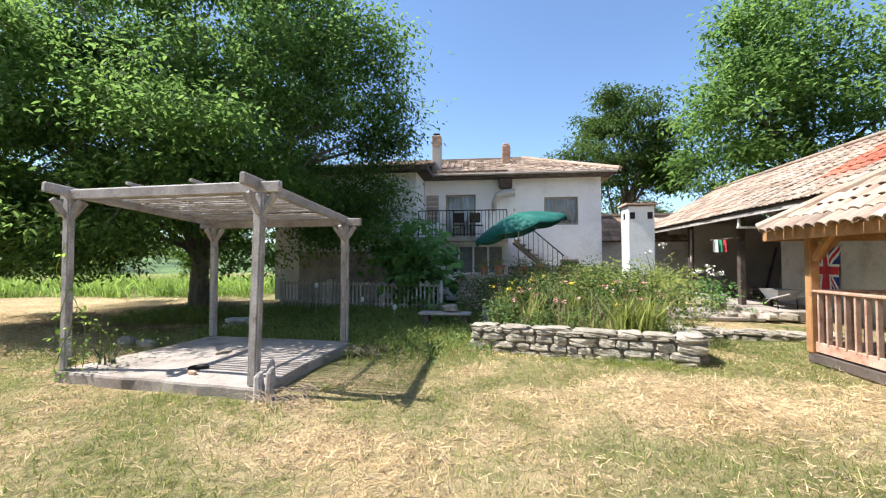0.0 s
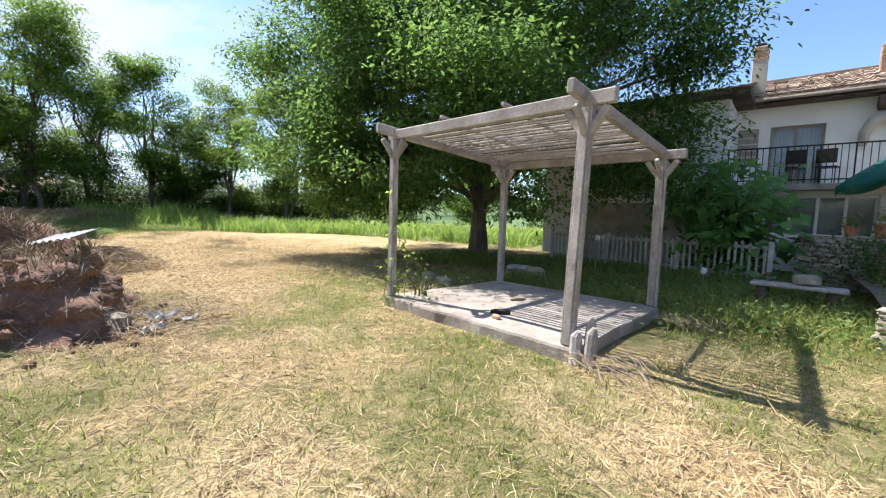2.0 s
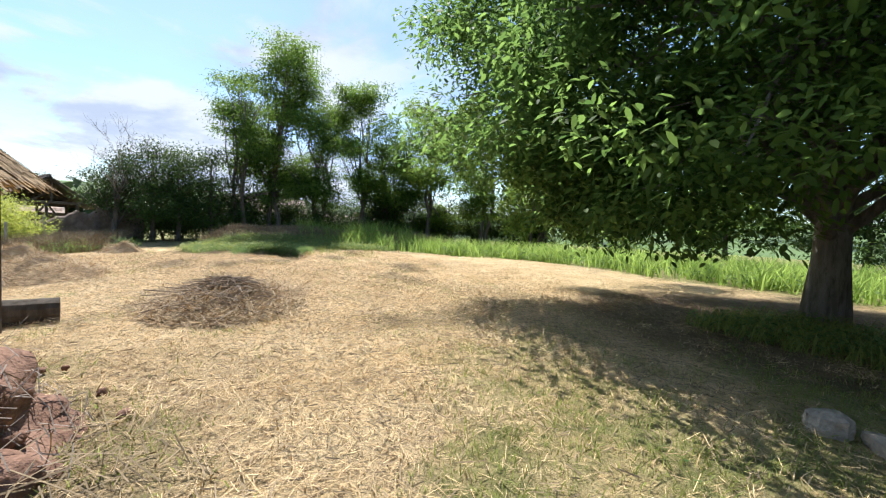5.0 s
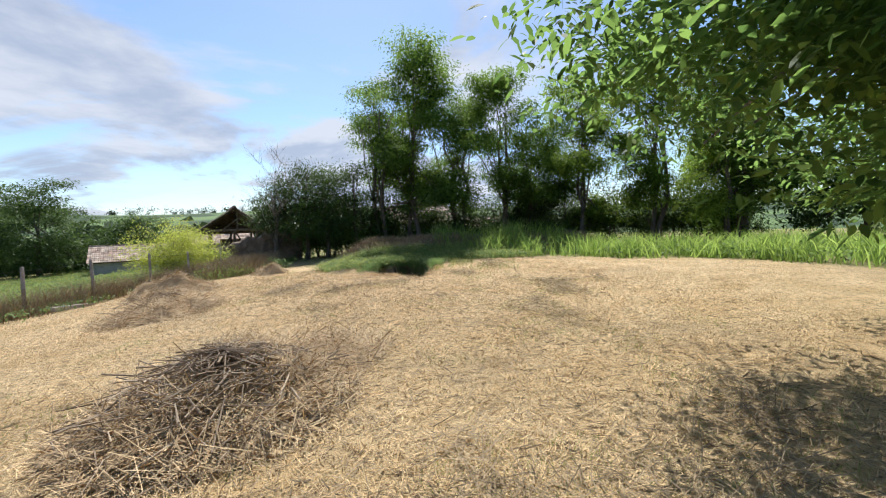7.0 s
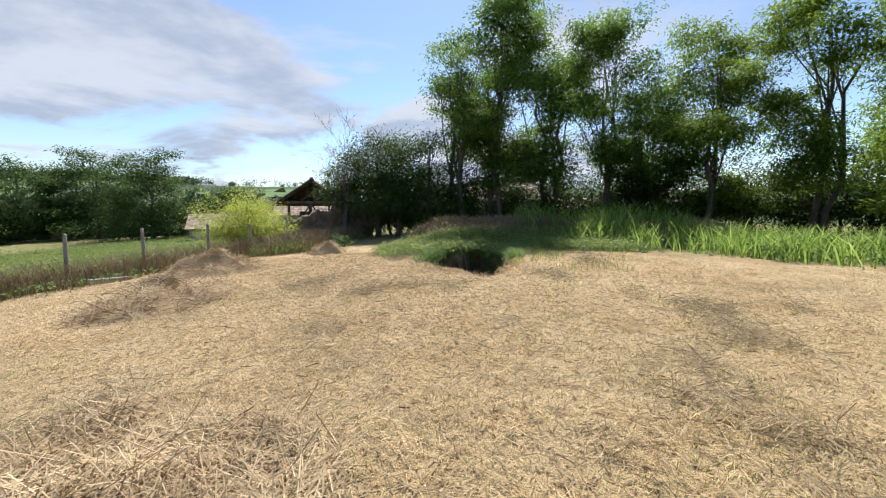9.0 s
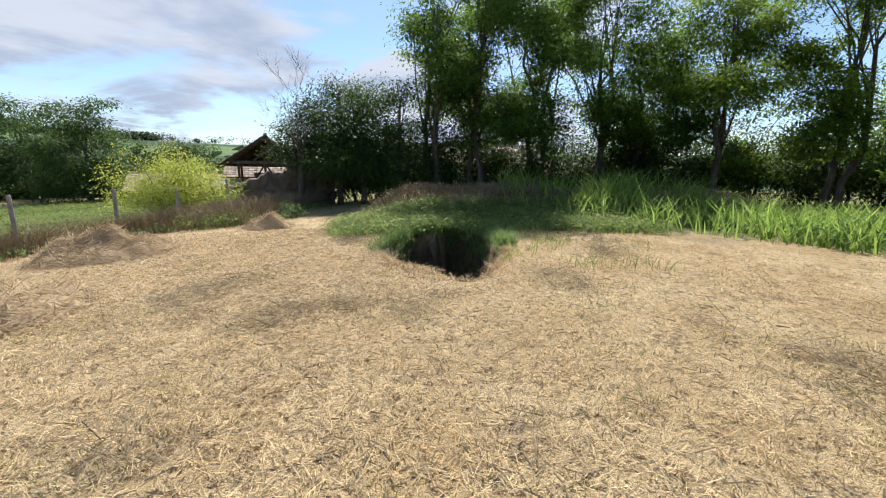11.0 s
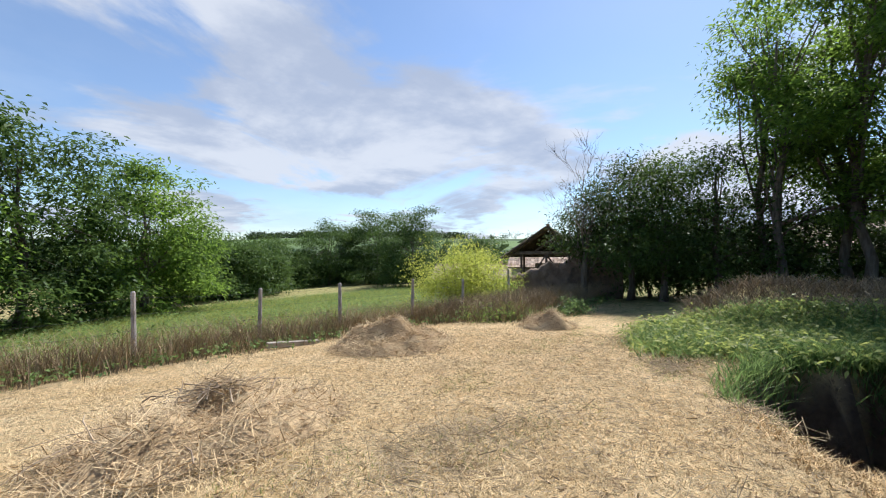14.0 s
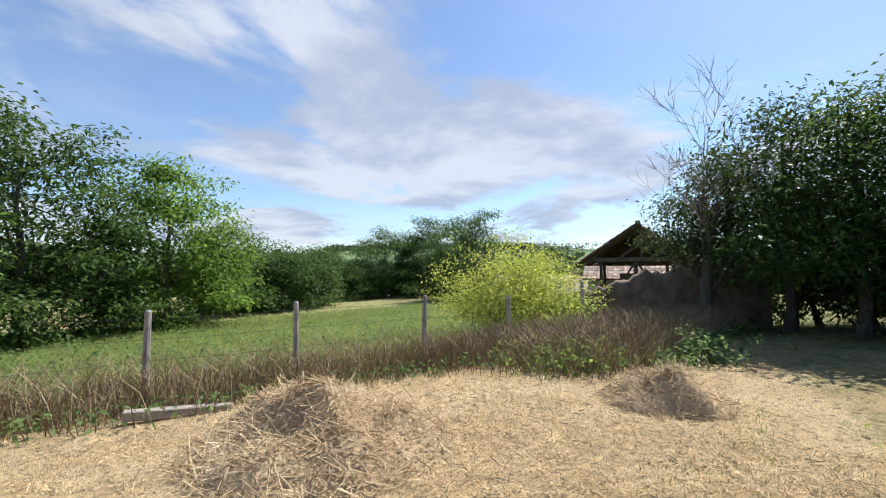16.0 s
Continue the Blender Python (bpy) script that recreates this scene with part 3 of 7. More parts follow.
def pergola():
    t = thing("pergola", Matrix.Identity(4), "weathered grey timber pergola with slatted roof on a slab", "pergola")
    top = {"lf": 2.26, "rf": 2.23, "lb": 2.07, "rb": 2.07}
    for k, (x, y) in PW.items():
        g = Geo()
        foot = SLAB_Z + 0.012
        lean = 0.03 if k == "rf" else 0.0
        a, b = Vector((x - lean, y, foot)), Vector((x + lean, y, top[k]))
        # four boards round a core give the post its grooves
        d1, d2 = Vector((0.97, -0.24, 0)), Vector((0.24, 0.97, 0))
        g.bar(a, b, 0.078, 0.085, 0.008, up=d2)
        for s in (-1, 1):
            part("post_strip", Geo().bar(a + d1 * s * 0.052, b + d1 * s * 0.052, 0.024, 0.066, 0.006, up=d2), GREYWOOD, t)
        part("post", g, GREYWOOD, t)
        gb = Geo()
        for s in (-1, 1):
            for d in (d1, d2):
                gb.bar(b + Vector((0, 0, -0.24)) + d * s * 0.03, b + Vector((0, 0, -0.015)) + d * s * 0.20, 0.05, 0.07)
        part("bracket", gb, GREYWOOD, t)
    def beam(a, b, over_a, over_b, dz, w=0.07, h=0.13):
        pa, pb = Vector((*PW[a], top[a] + dz)), Vector((*PW[b], top[b] + dz))
        d = (pb - pa).normalized()
        part("beam", Geo().bar(pa - d * over_a, pb + d * over_b, w, h, 0.012), GREYWOOD, t)
    beam("lf", "rf", 0.12, 0.30, 0.06)
    beam("lb", "rb", 0.30, 0.30, 0.06)
    beam("lf", "lb", 0.30, 0.25, 0.10)
    beam("rf", "rb", 0.30, 0.25, 0.10)
    # slats run from the left beam to the right one
    n = 26
    rnd = random.Random(4)
    for i in range(n):
        u = (i + 0.35) / n
        a = Vector((*PW["lf"], top["lf"])).lerp(Vector((*PW["lb"], top["lb"])), u)
        b = Vector((*PW["rf"], top["rf"])).lerp(Vector((*PW["rb"], top["rb"])), u)
        z = Vector((0, 0, 0.135 + rnd.uniform(-0.012, 0.012)))
        sk = Vector((0, rnd.uniform(-0.02, 0.02), rnd.uniform(-0.01, 0.01)))
        part("slat", Geo().bar(a + z + sk, b + z - sk, 0.040 + rnd.uniform(-0.008, 0.006), 0.026, 0.005), GREYWOOD, t)
    for k in range(2):
        u = 0.33 + 0.34 * k
        a = Vector((*PW["lf"], top["lf"])).lerp(Vector((*PW["rf"], top["rf"])), u)
        b = Vector((*PW["lb"], top["lb"])).lerp(Vector((*PW["rb"], top["rb"])), u)
        part("batten", Geo().bar(a + Vector((0, 0, 0.185)), b + Vector((0, 0, 0.185)), 0.05, 0.04), GREYWOOD, t)


pergola()


def slab():
    c = [Vector((*PW[k], 0)) for k in ("lf", "rf", "rb", "lb")]
    mid = sum(c, Vector()) / 4
    g = Geo()

    def edge(u):
        n = u * 4 % 4
        i = int(n) % 4
        p = c[i].lerp(c[(i + 1) % 4], n - int(n))
        return mid + (p - mid) * 1.06

    N = 64
    ring = [edge(i / N) for i in range(N)]
    vs, fs = [], []
    for s, z, k in ((1.0, -0.22, 0), (1.0, 0.005, 1), (0.992, SLAB_Z, 1), (0.93, SLAB_Z + 0.008, 2), (0.5, SLAB_Z + 0.012, 2)):
        for i, p in enumerate(ring):
            w = 0.03 * noise.noise(p * 2.3) + 0.015 * noise.noise(p * 9)
            q = mid + (p - mid) * (s + (w if k else w * 0.6))
            vs.append((q.x, q.y, z + (0.006 * noise.noise(q * 1.3) if k == 2 else 0)))
    vs.append((mid.x, mid.y, SLAB_Z + 0.012))
    for r in range(4):
        for i in range(N):
            j = (i + 1) % N
            fs.append((r * N + i, r * N + j, (r + 1) * N + j, (r + 1) * N + i))
    for i in range(N):
        fs.append((4 * N + i, 4 * N + (i + 1) % N, 5 * N))
    g.add(vs, fs)
    ob = part("concrete_slab", g, CONCRETE)
    tagged(ob, "worn concrete floor slab under the pergola", "slab", kind="structure")


slab()

# ---- house ----
HO, HT = Vector((0.0, 16.62, 0.0)), radians(-7.0)
HU, HV = Vector((math.cos(HT), math.sin(HT), 0)), Vector((-math.sin(HT), math.cos(HT), 0))
HM = Matrix((HU, HV, Vector((0, 0, 1)))).transposed().to_4x4()
HM.translation = HO


def wall_with_holes(g, u0, u1, z0, z1, v0, v1, holes):
    """A wall of real thickness between v0 and v1, its openings (u0, u1, z0, z1) cut through."""
    us = sorted({u0, u1, *[h[0] for h in holes], *[h[1] for h in holes]})
    zs = sorted({z0, z1, *[h[2] for h in holes], *[h[3] for h in holes]})
    inside = lambda a, b: any(h[0] < a < h[1] and h[2] < b < h[3] for h in holes)
    solid = {}
    for i in range(len(us) - 1):
        for k in range(len(zs) - 1):
            solid[i, k] = not inside((us[i] + us[i + 1]) / 2, (zs[k] + zs[k + 1]) / 2)
    for (i, k), s in solid.items():
        if not s:
            continue
        a, b, c, d = us[i], us[i + 1], zs[k], zs[k + 1]
        vs = [(a, v0, c), (b, v0, c), (b, v0, d), (a, v0, d), (a, v1, c), (b, v1, c), (b, v1, d), (a, v1, d)]
        fs = [(0, 1, 2, 3), (7, 6, 5, 4)]
        for key, q in (((i - 1, k), (0, 3, 7, 4)), ((i + 1, k), (1, 5, 6, 2)), ((i, k - 1), (0, 4, 5, 1)), ((i, k + 1), (3, 2, 6, 7))):
            if not solid.get(key, False):
                fs.append(q)
        g.add(vs, fs)
    # weld the cells into one shell
    seen, out, remap = {}, [], []
    for p in g.v:
        key = tuple(round(c, 4) for c in p)
        if key not in seen:
            seen[key] = len(out)
            out.append(p)
        remap.append(seen[key])
    g.v, g.f = out, [tuple(remap[i] for i in f) for f in g.f]
    return g


def window_unit(parent, u0, u1, z0, z1, v, panes, frame_mat, curtain=True, name="window"):
    w = part(name, Geo().box(pose((u0 + u1) / 2, v + 0.16, z0 - 0.0), u1 - u0 - 0.01, 0.02, 0.02), frame_mat, parent)
    fr = Geo()
    t = 0.075
    fr.bar((u0, v + 0.12, z0 + t / 2), (u1, v + 0.12, z0 + t / 2), 0.07, t)
    fr.bar((u0, v + 0.12, z1 - t / 2), (u1, v + 0.12, z1 - t / 2), 0.07, t)
    for i in range(panes + 1):
        u = u0 + t / 2 + (u1 - u0 - t) * i / panes
        fr.bar((u, v + 0.12, z0 + t), (u, v + 0.12, z1 - t), 0.07, t, up=(0, 1, 0))
    part("frame", fr, frame_mat, w)
    for i in range(panes):
        a = u0 + t / 2 + (u1 - u0 - t) * i / panes + t / 2
        b = u0 + t / 2 + (u1 - u0 - t) * (i + 1) / panes - t / 2
        part("pane", Geo().box(pose((a + b) / 2, v + 0.13, (z0 + z1) / 2), b - a, 0.008, z1 - z0 - 2 * t, 0.001), GLASS, w)
    if curtain:
        g = Geo()
        g.grid(lambda p, q: (u0 + (u1 - u0) * p, v + 0.24 + 0.015 * math.sin(p * 40), z0 + (z1 - z0) * q), 48, 1)
        part("curtain", g, BLIND, w)
    return w


TW, TL = 0.24, 0.36


def tile_mesh(name, w, l, material, curve=0.035):
    """One clay tile with its roll, thick at the lower edge."""
    g = Geo()
    prof = [(-0.5, 0.0), (-0.28, 0.012), (-0.05, -0.004), (0.2, 0.002), (0.36, curve), (0.5, 0.006)]
    vs = []
    for y in (0, 1):
        for px, pz in prof:
            vs.append((px * w, -l * 0.08 + y * l * 1.08, pz + 0.03 * (1 - y)))
    for px, pz in prof:
        vs.append((px * w, -l * 0.08, pz + 0.012))
    n = len(prof)
    fs = [(i, i + 1, n + i + 1, n + i) for i in range(n - 1)] + [(2 * n + i, 2 * n + i + 1, i + 1, i) for i in range(n - 1)]
    return g.add(vs, fs)


def roof_field(parent, p0, p1, p2, p3, material, joined, seed=0, pieces=None, w=TW, l=TL, red=None):
    """Tiles over the face p0 p1 (eave, left to right) p2 p3 (ridge, right to left). pieces(u, s): build those as objects of their own."""
    p0, p1, p2, p3 = map(Vector, (p0, p1, p2, p3))
    rnd = random.Random(seed)
    ux = (p1 - p0).normalized()
    nrm = ux.cross((p3 - p0)).normalized()
    if nrm.z < 0:
        nrm = -nrm
    vy = nrm.cross(ux)
    if vy.dot(p3 - p0) < 0:
        vy = -vy
    rise = (p3 - p0).dot(vy)
    proto = tile_mesh("tile", w, l, material)
    me = mesh_of("tile", proto, material)
    g, gr = Geo(), Geo()
    for r in range(int(rise / l)):
        s = r * l
        a = (p3 - p0).dot(ux) * s / rise
        b = (p1 - p0).length + ((p2 - p1).dot(ux)) * s / rise
        off = (r % 2) * w * 0.0
        k = 0
        while a + off + (k + 0.5) * w < b:
            u = a + off + (k + 0.5) * w
            k += 1
            o = p0 + ux * (u + rnd.uniform(-0.008, 0.008)) + vy * (s + rnd.uniform(-0.012, 0.012)) + nrm * (0.02 + rnd.uniform(-0.006, 0.008))
            m = Matrix((ux, vy, nrm)).transposed().to_4x4()
            m = Matrix.Translation(o) @ m @ pose(0, 0, 0, rnd.uniform(-1.5, 1.5), rnd.uniform(-2, 2), rnd.uniform(-2.0, 2.0))
            if pieces and pieces(u, s):
                ob = part("tile", me, material, parent)
                ob.matrix_local = m
            else:
                (gr if red and red(u, s) else g).add([m @ Vector(q) for q in proto.v], proto.f)
    if g.v:
        tagged(part("tile_field", g, joined, parent), kind="stuff")
    if gr.v:
        tagged(part("red_tile_field", gr, REDTILE, parent, "newer red clay tiles"), kind="stuff")
    base = Geo()
    base.add([p - nrm * 0.012 for p in (p0, p1, p2, p3)] + [p - nrm * 0.06 for p in (p0, p1, p2, p3)],
             [(0, 1, 2, 3), (7, 6, 5, 4), (0, 4, 5, 1), (1, 5, 6, 2), (2, 6, 7, 3), (3, 7, 4, 0)])
    part("roof_boarding", base, DARKWOOD, parent)


def house():
    h = thing("house", HM, "white plastered two-storey village house with hipped tile roof", "house")
    # main block: right part at v=0, wing standing forward on the other side
    right = wall_with_holes(Geo(), 2.55, 6.15, 0.0, 4.75, 0.0, 0.35, [(4.0, 5.28, 2.85, 3.95), (4.6, 5.3, 0.5, 1.5)])
    part("wall", right, PLASTER, h)
    part("wall", wall_with_holes(Geo(), -0.75, 2.55, 2.30, 4.75, 0.02, 0.35, [(0.10, 1.32, 2.42, 4.12)]), PLASTER, h)
    part("wall", wall_with_holes(Geo(), -0.75, 2.55, 0.0, 2.30, -1.2, -0.9, [(0.15, 2.4, 0.95, 2.05)]), PLASTER, h)
    part("wall", wall_with_holes(Geo(), -6.2, -0.75, 0.0, 4.75, -1.72, -1.4, [(-3.6, -2.2, 2.8, 4.0), (-2.6, -1.2, 0.9, 2.0)]), PLASTER, h)
    side = Geo()
    side.box(pose(-0.91, -0.52, 2.375), 0.3, 1.74, 4.75, 0.01)
    part("wall", side, PLASTER, h)
    for u, v0, v1 in ((6.0, 0.36, 7.0), (-6.05, -1.39, 7.0)):
        part("wall", Geo().box(pose(u, (v0 + v1) / 2, 2.375), 0.3, v1 - v0, 4.75, 0.01), PLASTER, h)
    part("wall", Geo().box(pose(0, 7.15, 2.375), 12.35, 0.3, 4.75, 0.01), PLASTER, h)
    part("plinth", Geo().box(pose(4.35, -0.04, 0.62), 3.62, 0.07, 1.24, 0.01), MORTAR, h)
    part("plinth", Geo().box(pose(-3.0, -1.78, 0.90), 4.4, 0.09, 1.8, 0.01), STONE_J, h, "dark rubble-stone lower wall")
    # balcony
    part("balcony_floor", Geo().box(pose(0.9, -0.78, 2.24), 3.3, 1.7, 0.16, 0.015), CONCRETE, h)
    rail = part("balcony_railing", Geo().bar((-0.72, -1.6, 3.28), (2.5, -1.6, 3.28), 0.05, 0.035), IRON, h)
    part("lower_rail", Geo().bar((-0.72, -1.6, 2.42), (2.5, -1.6, 2.42), 0.03, 0.03), IRON, rail)
    for i in range(26):
        u = -0.7 + i * 0.128
        part("baluster", Geo().bar((u, -1.6, 2.33), (u, -1.6, 3.28), 0.018 if i % 5 else 0.035, 0.018, 0.003, up=(0, 1, 0)), IRON, rail)
    window_unit(h, 4.0, 5.28, 2.85, 3.95, 0.0, 3, BROWNFRAME)
    window_unit(h, 0.10, 1.32, 2.42, 4.12, 0.02, 2, BROWNFRAME, name="balcony_door")
    window_unit(h, 0.15, 2.4, 0.95, 2.05, -1.2, 4, PVC)
    window_unit(h, -3.6, -2.2, 2.8, 4.0, -1.72, 2, BROWNFRAME)
    window_unit(h, -2.6, -1.2, 0.9, 2.0, -1.72, 3, BROWNFRAME)
    window_unit(h, 4.6, 5.3, 0.5, 1.5, 0.0, 1, BROWNFRAME, False)
    # wall-mounted grille beside the balcony door
    gr = part("shutter", Geo().box(pose(-0.42, 0.0, 3.55), 0.5, 0.03, 1.1), BROWNFRAME, h)
    for i in range(6):
        part("slat", Geo().box(pose(-0.42, -0.02, 3.08 + i * 0.19), 0.46, 0.015, 0.05), FENCEWOOD, gr)
    # flue beside the balcony and stair
    # solid dark block stands in for the shade of a recess under the eave
    part("flue_opening", Geo().box(pose(2.5, -0.30, 4.46), 0.5, 0.3, 0.36, 0.03), DARKWOOD, h)
    part("flue_pipe", Geo().tube([(2.05, -0.12, 3.42), (2.07, -0.22, 3.72), (2.2, -0.3, 3.98), (2.45, -0.33, 4.10), (2.85, -0.3, 4.10)], [0.10, 0.12, 0.14, 0.15, 0.15], 12), OLDPLASTER, h)
    # eaves, roofs
    E = 4.78
    part("fascia", Geo().bar((2.2, -0.52, E - 0.03), (6.6, -0.52, E - 0.03), 0.03, 0.16), DARKWOOD, h)
    part("fascia", Geo().bar((-0.40, -0.52, E + 0.10), (2.6, -0.52, E + 0.10), 0.03, 0.16), DARKWOOD, h)
    part("fascia", Geo().bar((-6.6, -2.2, E - 0.01), (-0.3, -2.2, E - 0.01), 0.03, 0.16), DARKWOOD, h)
    part("fascia", Geo().bar((-0.3, -2.2, E - 0.01), (-0.3, -0.5, E - 0.01), 0.03, 0.16), DARKWOOD, h)
    part("soffit", Geo().box(pose(2.0, -0.16, E - 0.07), 9.0, 0.72, 0.03), DARKWOOD, h)
    part("soffit", Geo().box(pose(-3.45, -1.25, E - 0.08), 6.3, 1.9, 0.03), DARKWOOD, h)
    part("gutter", Geo().tube([(-0.3, -0.6, E + 0.02), (6.6, -0.6, E + 0.02)], [0.055, 0.055], 8), CONCRETE, h)
    R = 6.35
    front = part("roof", Geo().bar((-0.6, 3.6, R + 0.03), (3.4, 3.6, R + 0.03), 0.2, 0.12), TILE_J, h)
    roof_field(front, (-0.4, -0.58, E + 0.04), (6.7, -0.58, E + 0.04), (3.4, 3.6, R), (-0.6, 3.6, R), TILE, TILE_J, 1,
               pieces=lambda u, s: s < 2.3 and u > 0.8, w=0.3, l=0.4)
    hip = Geo()
    hip.add([(6.7, -0.58, E + 0.04), (6.7, 7.6, E + 0.04), (3.4, 3.6, R)], [(0, 1, 2)])
    hip.add([(-6.7, 7.6, E + 0.04), (6.7, 7.6, E + 0.04), (3.4, 3.6, R), (-3.4, 3.6, R)], [(1, 0, 3, 2)])
    hip.add([(-6.7, -2.25, E + 0.04), (-6.7, 7.6, E + 0.04), (-3.4, 3.6, R)], [(1, 0, 2)])
    part("roof_slope", hip, TILE_J, h)
    part("hip_ridge", Geo().tube([(6.7, -0.58, E + 0.1), (3.4, 3.6, R + 0.06)], [0.09, 0.09], 8), TILE_J, h)
    wing = part("wing_roof", Geo().bar((-3.4, 3.6, R + 0.03), (-0.6, 3.6, R + 0.03), 0.2, 0.12), TILE_J, h)
    roof_field(wing, (-6.7, -2.25, E + 0.03), (-0.3, -2.25, E + 0.03), (-0.62, 3.6, R), (-3.4, 3.6, R), TILE, TILE_J, 2, w=0.3, l=0.4)
    for (u, v, z0, z1, w, mat) in ((-0.35, 0.8, 5.0, 6.75, 0.38, OLDPLASTER), (2.6, 2.2, 5.4, 6.62, 0.36, BRICK)):
        c = part("chimney", Geo().box(pose(u, v, (z0 + z1) / 2), w, w, z1 - z0, 0.02), mat, h)
        for r in range(5):
            for k in range(2):
                part("brick", Geo().box(pose(u - w / 4 + k * w / 2 + (r % 2) * 0.02, v, z1 - 0.05 - r * 0.085), w / 2 - 0.012, w + 0.02, 0.07, 0.006), BRICK, c)
        part("cap", Geo().box(pose(u, v, z1 + 0.05), w * 0.7, w * 0.7, 0.12, 0.03), IRON if mat is OLDPLASTER else BRICK, c)
    # outside stair up to the balcony side
    st = part("outside_stair", Geo().bar((2.75, -1.3, 2.15), (4.35, -1.3, 0.75), 0.8, 0.14), CONCRETE, h)
    for i in range(8):
        part("step", Geo().box(pose(2.85 + i * 0.2, -1.3, 2.18 - i * 0.175), 0.24, 0.8, 0.06), CONCRETE, st)
    part("handrail", Geo().bar((2.7, -1.72, 3.15), (4.45, -1.72, 1.62), 0.04, 0.04), IRON, st)
    for i in range(11):
        u = 2.75 + i * 0.165
        zz = 3.12 - i * 0.145
        part("baluster", Geo().bar((u, -1.72, zz - 0.95), (u, -1.72, zz), 0.02, 0.02, 0.003, up=(0, 1, 0)), IRON, st)


house()

# ---- terrace, stone walls, barn, gazebo ----


def dry_wall(name, a, b, height, thick, label, seed, size=(0.30, 0.13), cap=False):
    """A dry-laid wall of single stones between two points of the plan."""
    a, b = Vector(a), Vector(b)
    ln = (b - a).length
    d = (b - a).normalized()
    m = Matrix((d, Vector((-d.y, d.x, 0)), Vector((0, 0, 1)))).transposed().to_4x4()
    m.translation = (a.x, a.y, a.z)
    t = thing(name, m, label, "wall")
    core = Geo().box(pose(ln / 2, 0, height * 0.46), ln - 0.1, thick * 0.72, height * 0.92, 0.03)
    part("core", core, MORTAR, t)
    rnd = random.Random(seed)
    shapes = []
    for k in range(10):
        g = Geo().lump((0, 0, 0), (0.47, 0.47, 0.47), seed + k * 1.37, 16, 0.13, 0.0, 11)
        shapes.append(mesh_of("stone", g, STONE))
    z = 0.0
    while z < height - 0.03:
        h = min(size[1] * rnd.uniform(0.65, 1.25), height - z + 0.02)
        if height - z - h < 0.05:
            h = height - z + 0.02
        u = -0.05 + rnd.uniform(-0.08, 0.0)
        while u < ln:
            w = size[0] * rnd.uniform(0.5, 1.5)
            for side in (-1, 1):
                ob = part("stone", rnd.choice(shapes), STONE, t)
                dep = thick * rnd.uniform(0.5, 0.62)
                ob.matrix_local = pose(u + w / 2, side * (thick / 2 - dep * 0.36), z + h / 2, rnd.uniform(-7, 7), rnd.uniform(-6, 6), rnd.uniform(-9, 9)) @ Matrix.Diagonal((w * 0.96, dep, h * 1.0, 1))
            u += w + 0.008
        z += h + 0.004
    if cap:
        u = -0.1
        while u < ln:
            w = rnd.uniform(0.35, 0.7)
            ob = part("cap_stone", rnd.choice(shapes), STONE, t)
            ob.matrix_local = pose(u + w / 2, rnd.uniform(-0.03, 0.03), height + 0.03, 0, 0, rnd.uniform(-4, 4)) @ Matrix.Diagonal((w, thick * 1.12, 0.08, 1))
            u += w + 0.01
    return t


def terrace():
    g = Geo()
    # raised terrace before the house: earth block with paving on top
    z0, z1 = -0.3, 0.92
    p = [(0.75, 12.75), (5.0, 11.9), (5.6, 15.8), (0.9, 16.4)]
    g.add([(x, y, z0) for x, y in p] + [(x, y, z1) for x, y in p], [(4, 5, 6, 7), (0, 1, 5, 4), (1, 2, 6, 5), (2, 3, 7, 6), (3, 0, 4, 7)])
    tagged(part("terrace", g, CONCRETE), "raised paved terrace before the house", "terrace", kind="structure")


terrace()
dry_wall("terrace_wall", (0.55, 12.6, -0.15), (4.6, 11.75, -0.15), 1.12, 0.36, "rough limestone retaining wall of the raised terrace", 11, (0.26, 0.10), cap=True)
dry_wall("flowerbed_wall", (0.62, 7.35, -0.14), (3.75, 6.15, -0.14), 0.42, 0.34, "low dry-laid limestone wall round the flower bed", 21, (0.30, 0.125), cap=True)
dry_wall("flowerbed_wall", (3.8, 6.3, -0.14), (4.55, 9.2, -0.14), 0.40, 0.32, "low dry-laid limestone wall round the flower bed", 22, (0.30, 0.12), cap=True)
dry_wall("low_stone_edging", (5.2, 8.6, -0.14), (7.2, 7.9, -0.14), 0.18, 0.4, "low tumbled row of flat stones before the barn", 23, (0.4, 0.09))


def soil_bed():
    g = Geo()

    def f(u, v):
        a = Vector((0.75, 7.45, 0)).lerp(Vector((3.75, 6.35, 0)), u)
        b = Vector((1.1, 12.3, 0)).lerp(Vector((4.9, 11.6, 0)), u)
        q = a.lerp(b, v)
        return (q.x, q.y, 0.18 + 0.3 * v + 0.06 * noise.noise(q * 1.5))
    g.grid(f, 24, 30)
    tagged(part("flower_bed_soil", g, MORTAR, smooth=True), "dark soil of the raised flower bed", "soil", kind="structure")


soil_bed()

BO, BT = Vector((8.95, 12.4, 0)), radians(-8.0)
BU, BV = Vector((-math.sin(BT), math.cos(BT), 0)), Vector((math.cos(BT), math.sin(BT), 0))
BM = Matrix((BV, BU, Vector((0, 0, 1)))).transposed().to_4x4()
BM.translation = BO


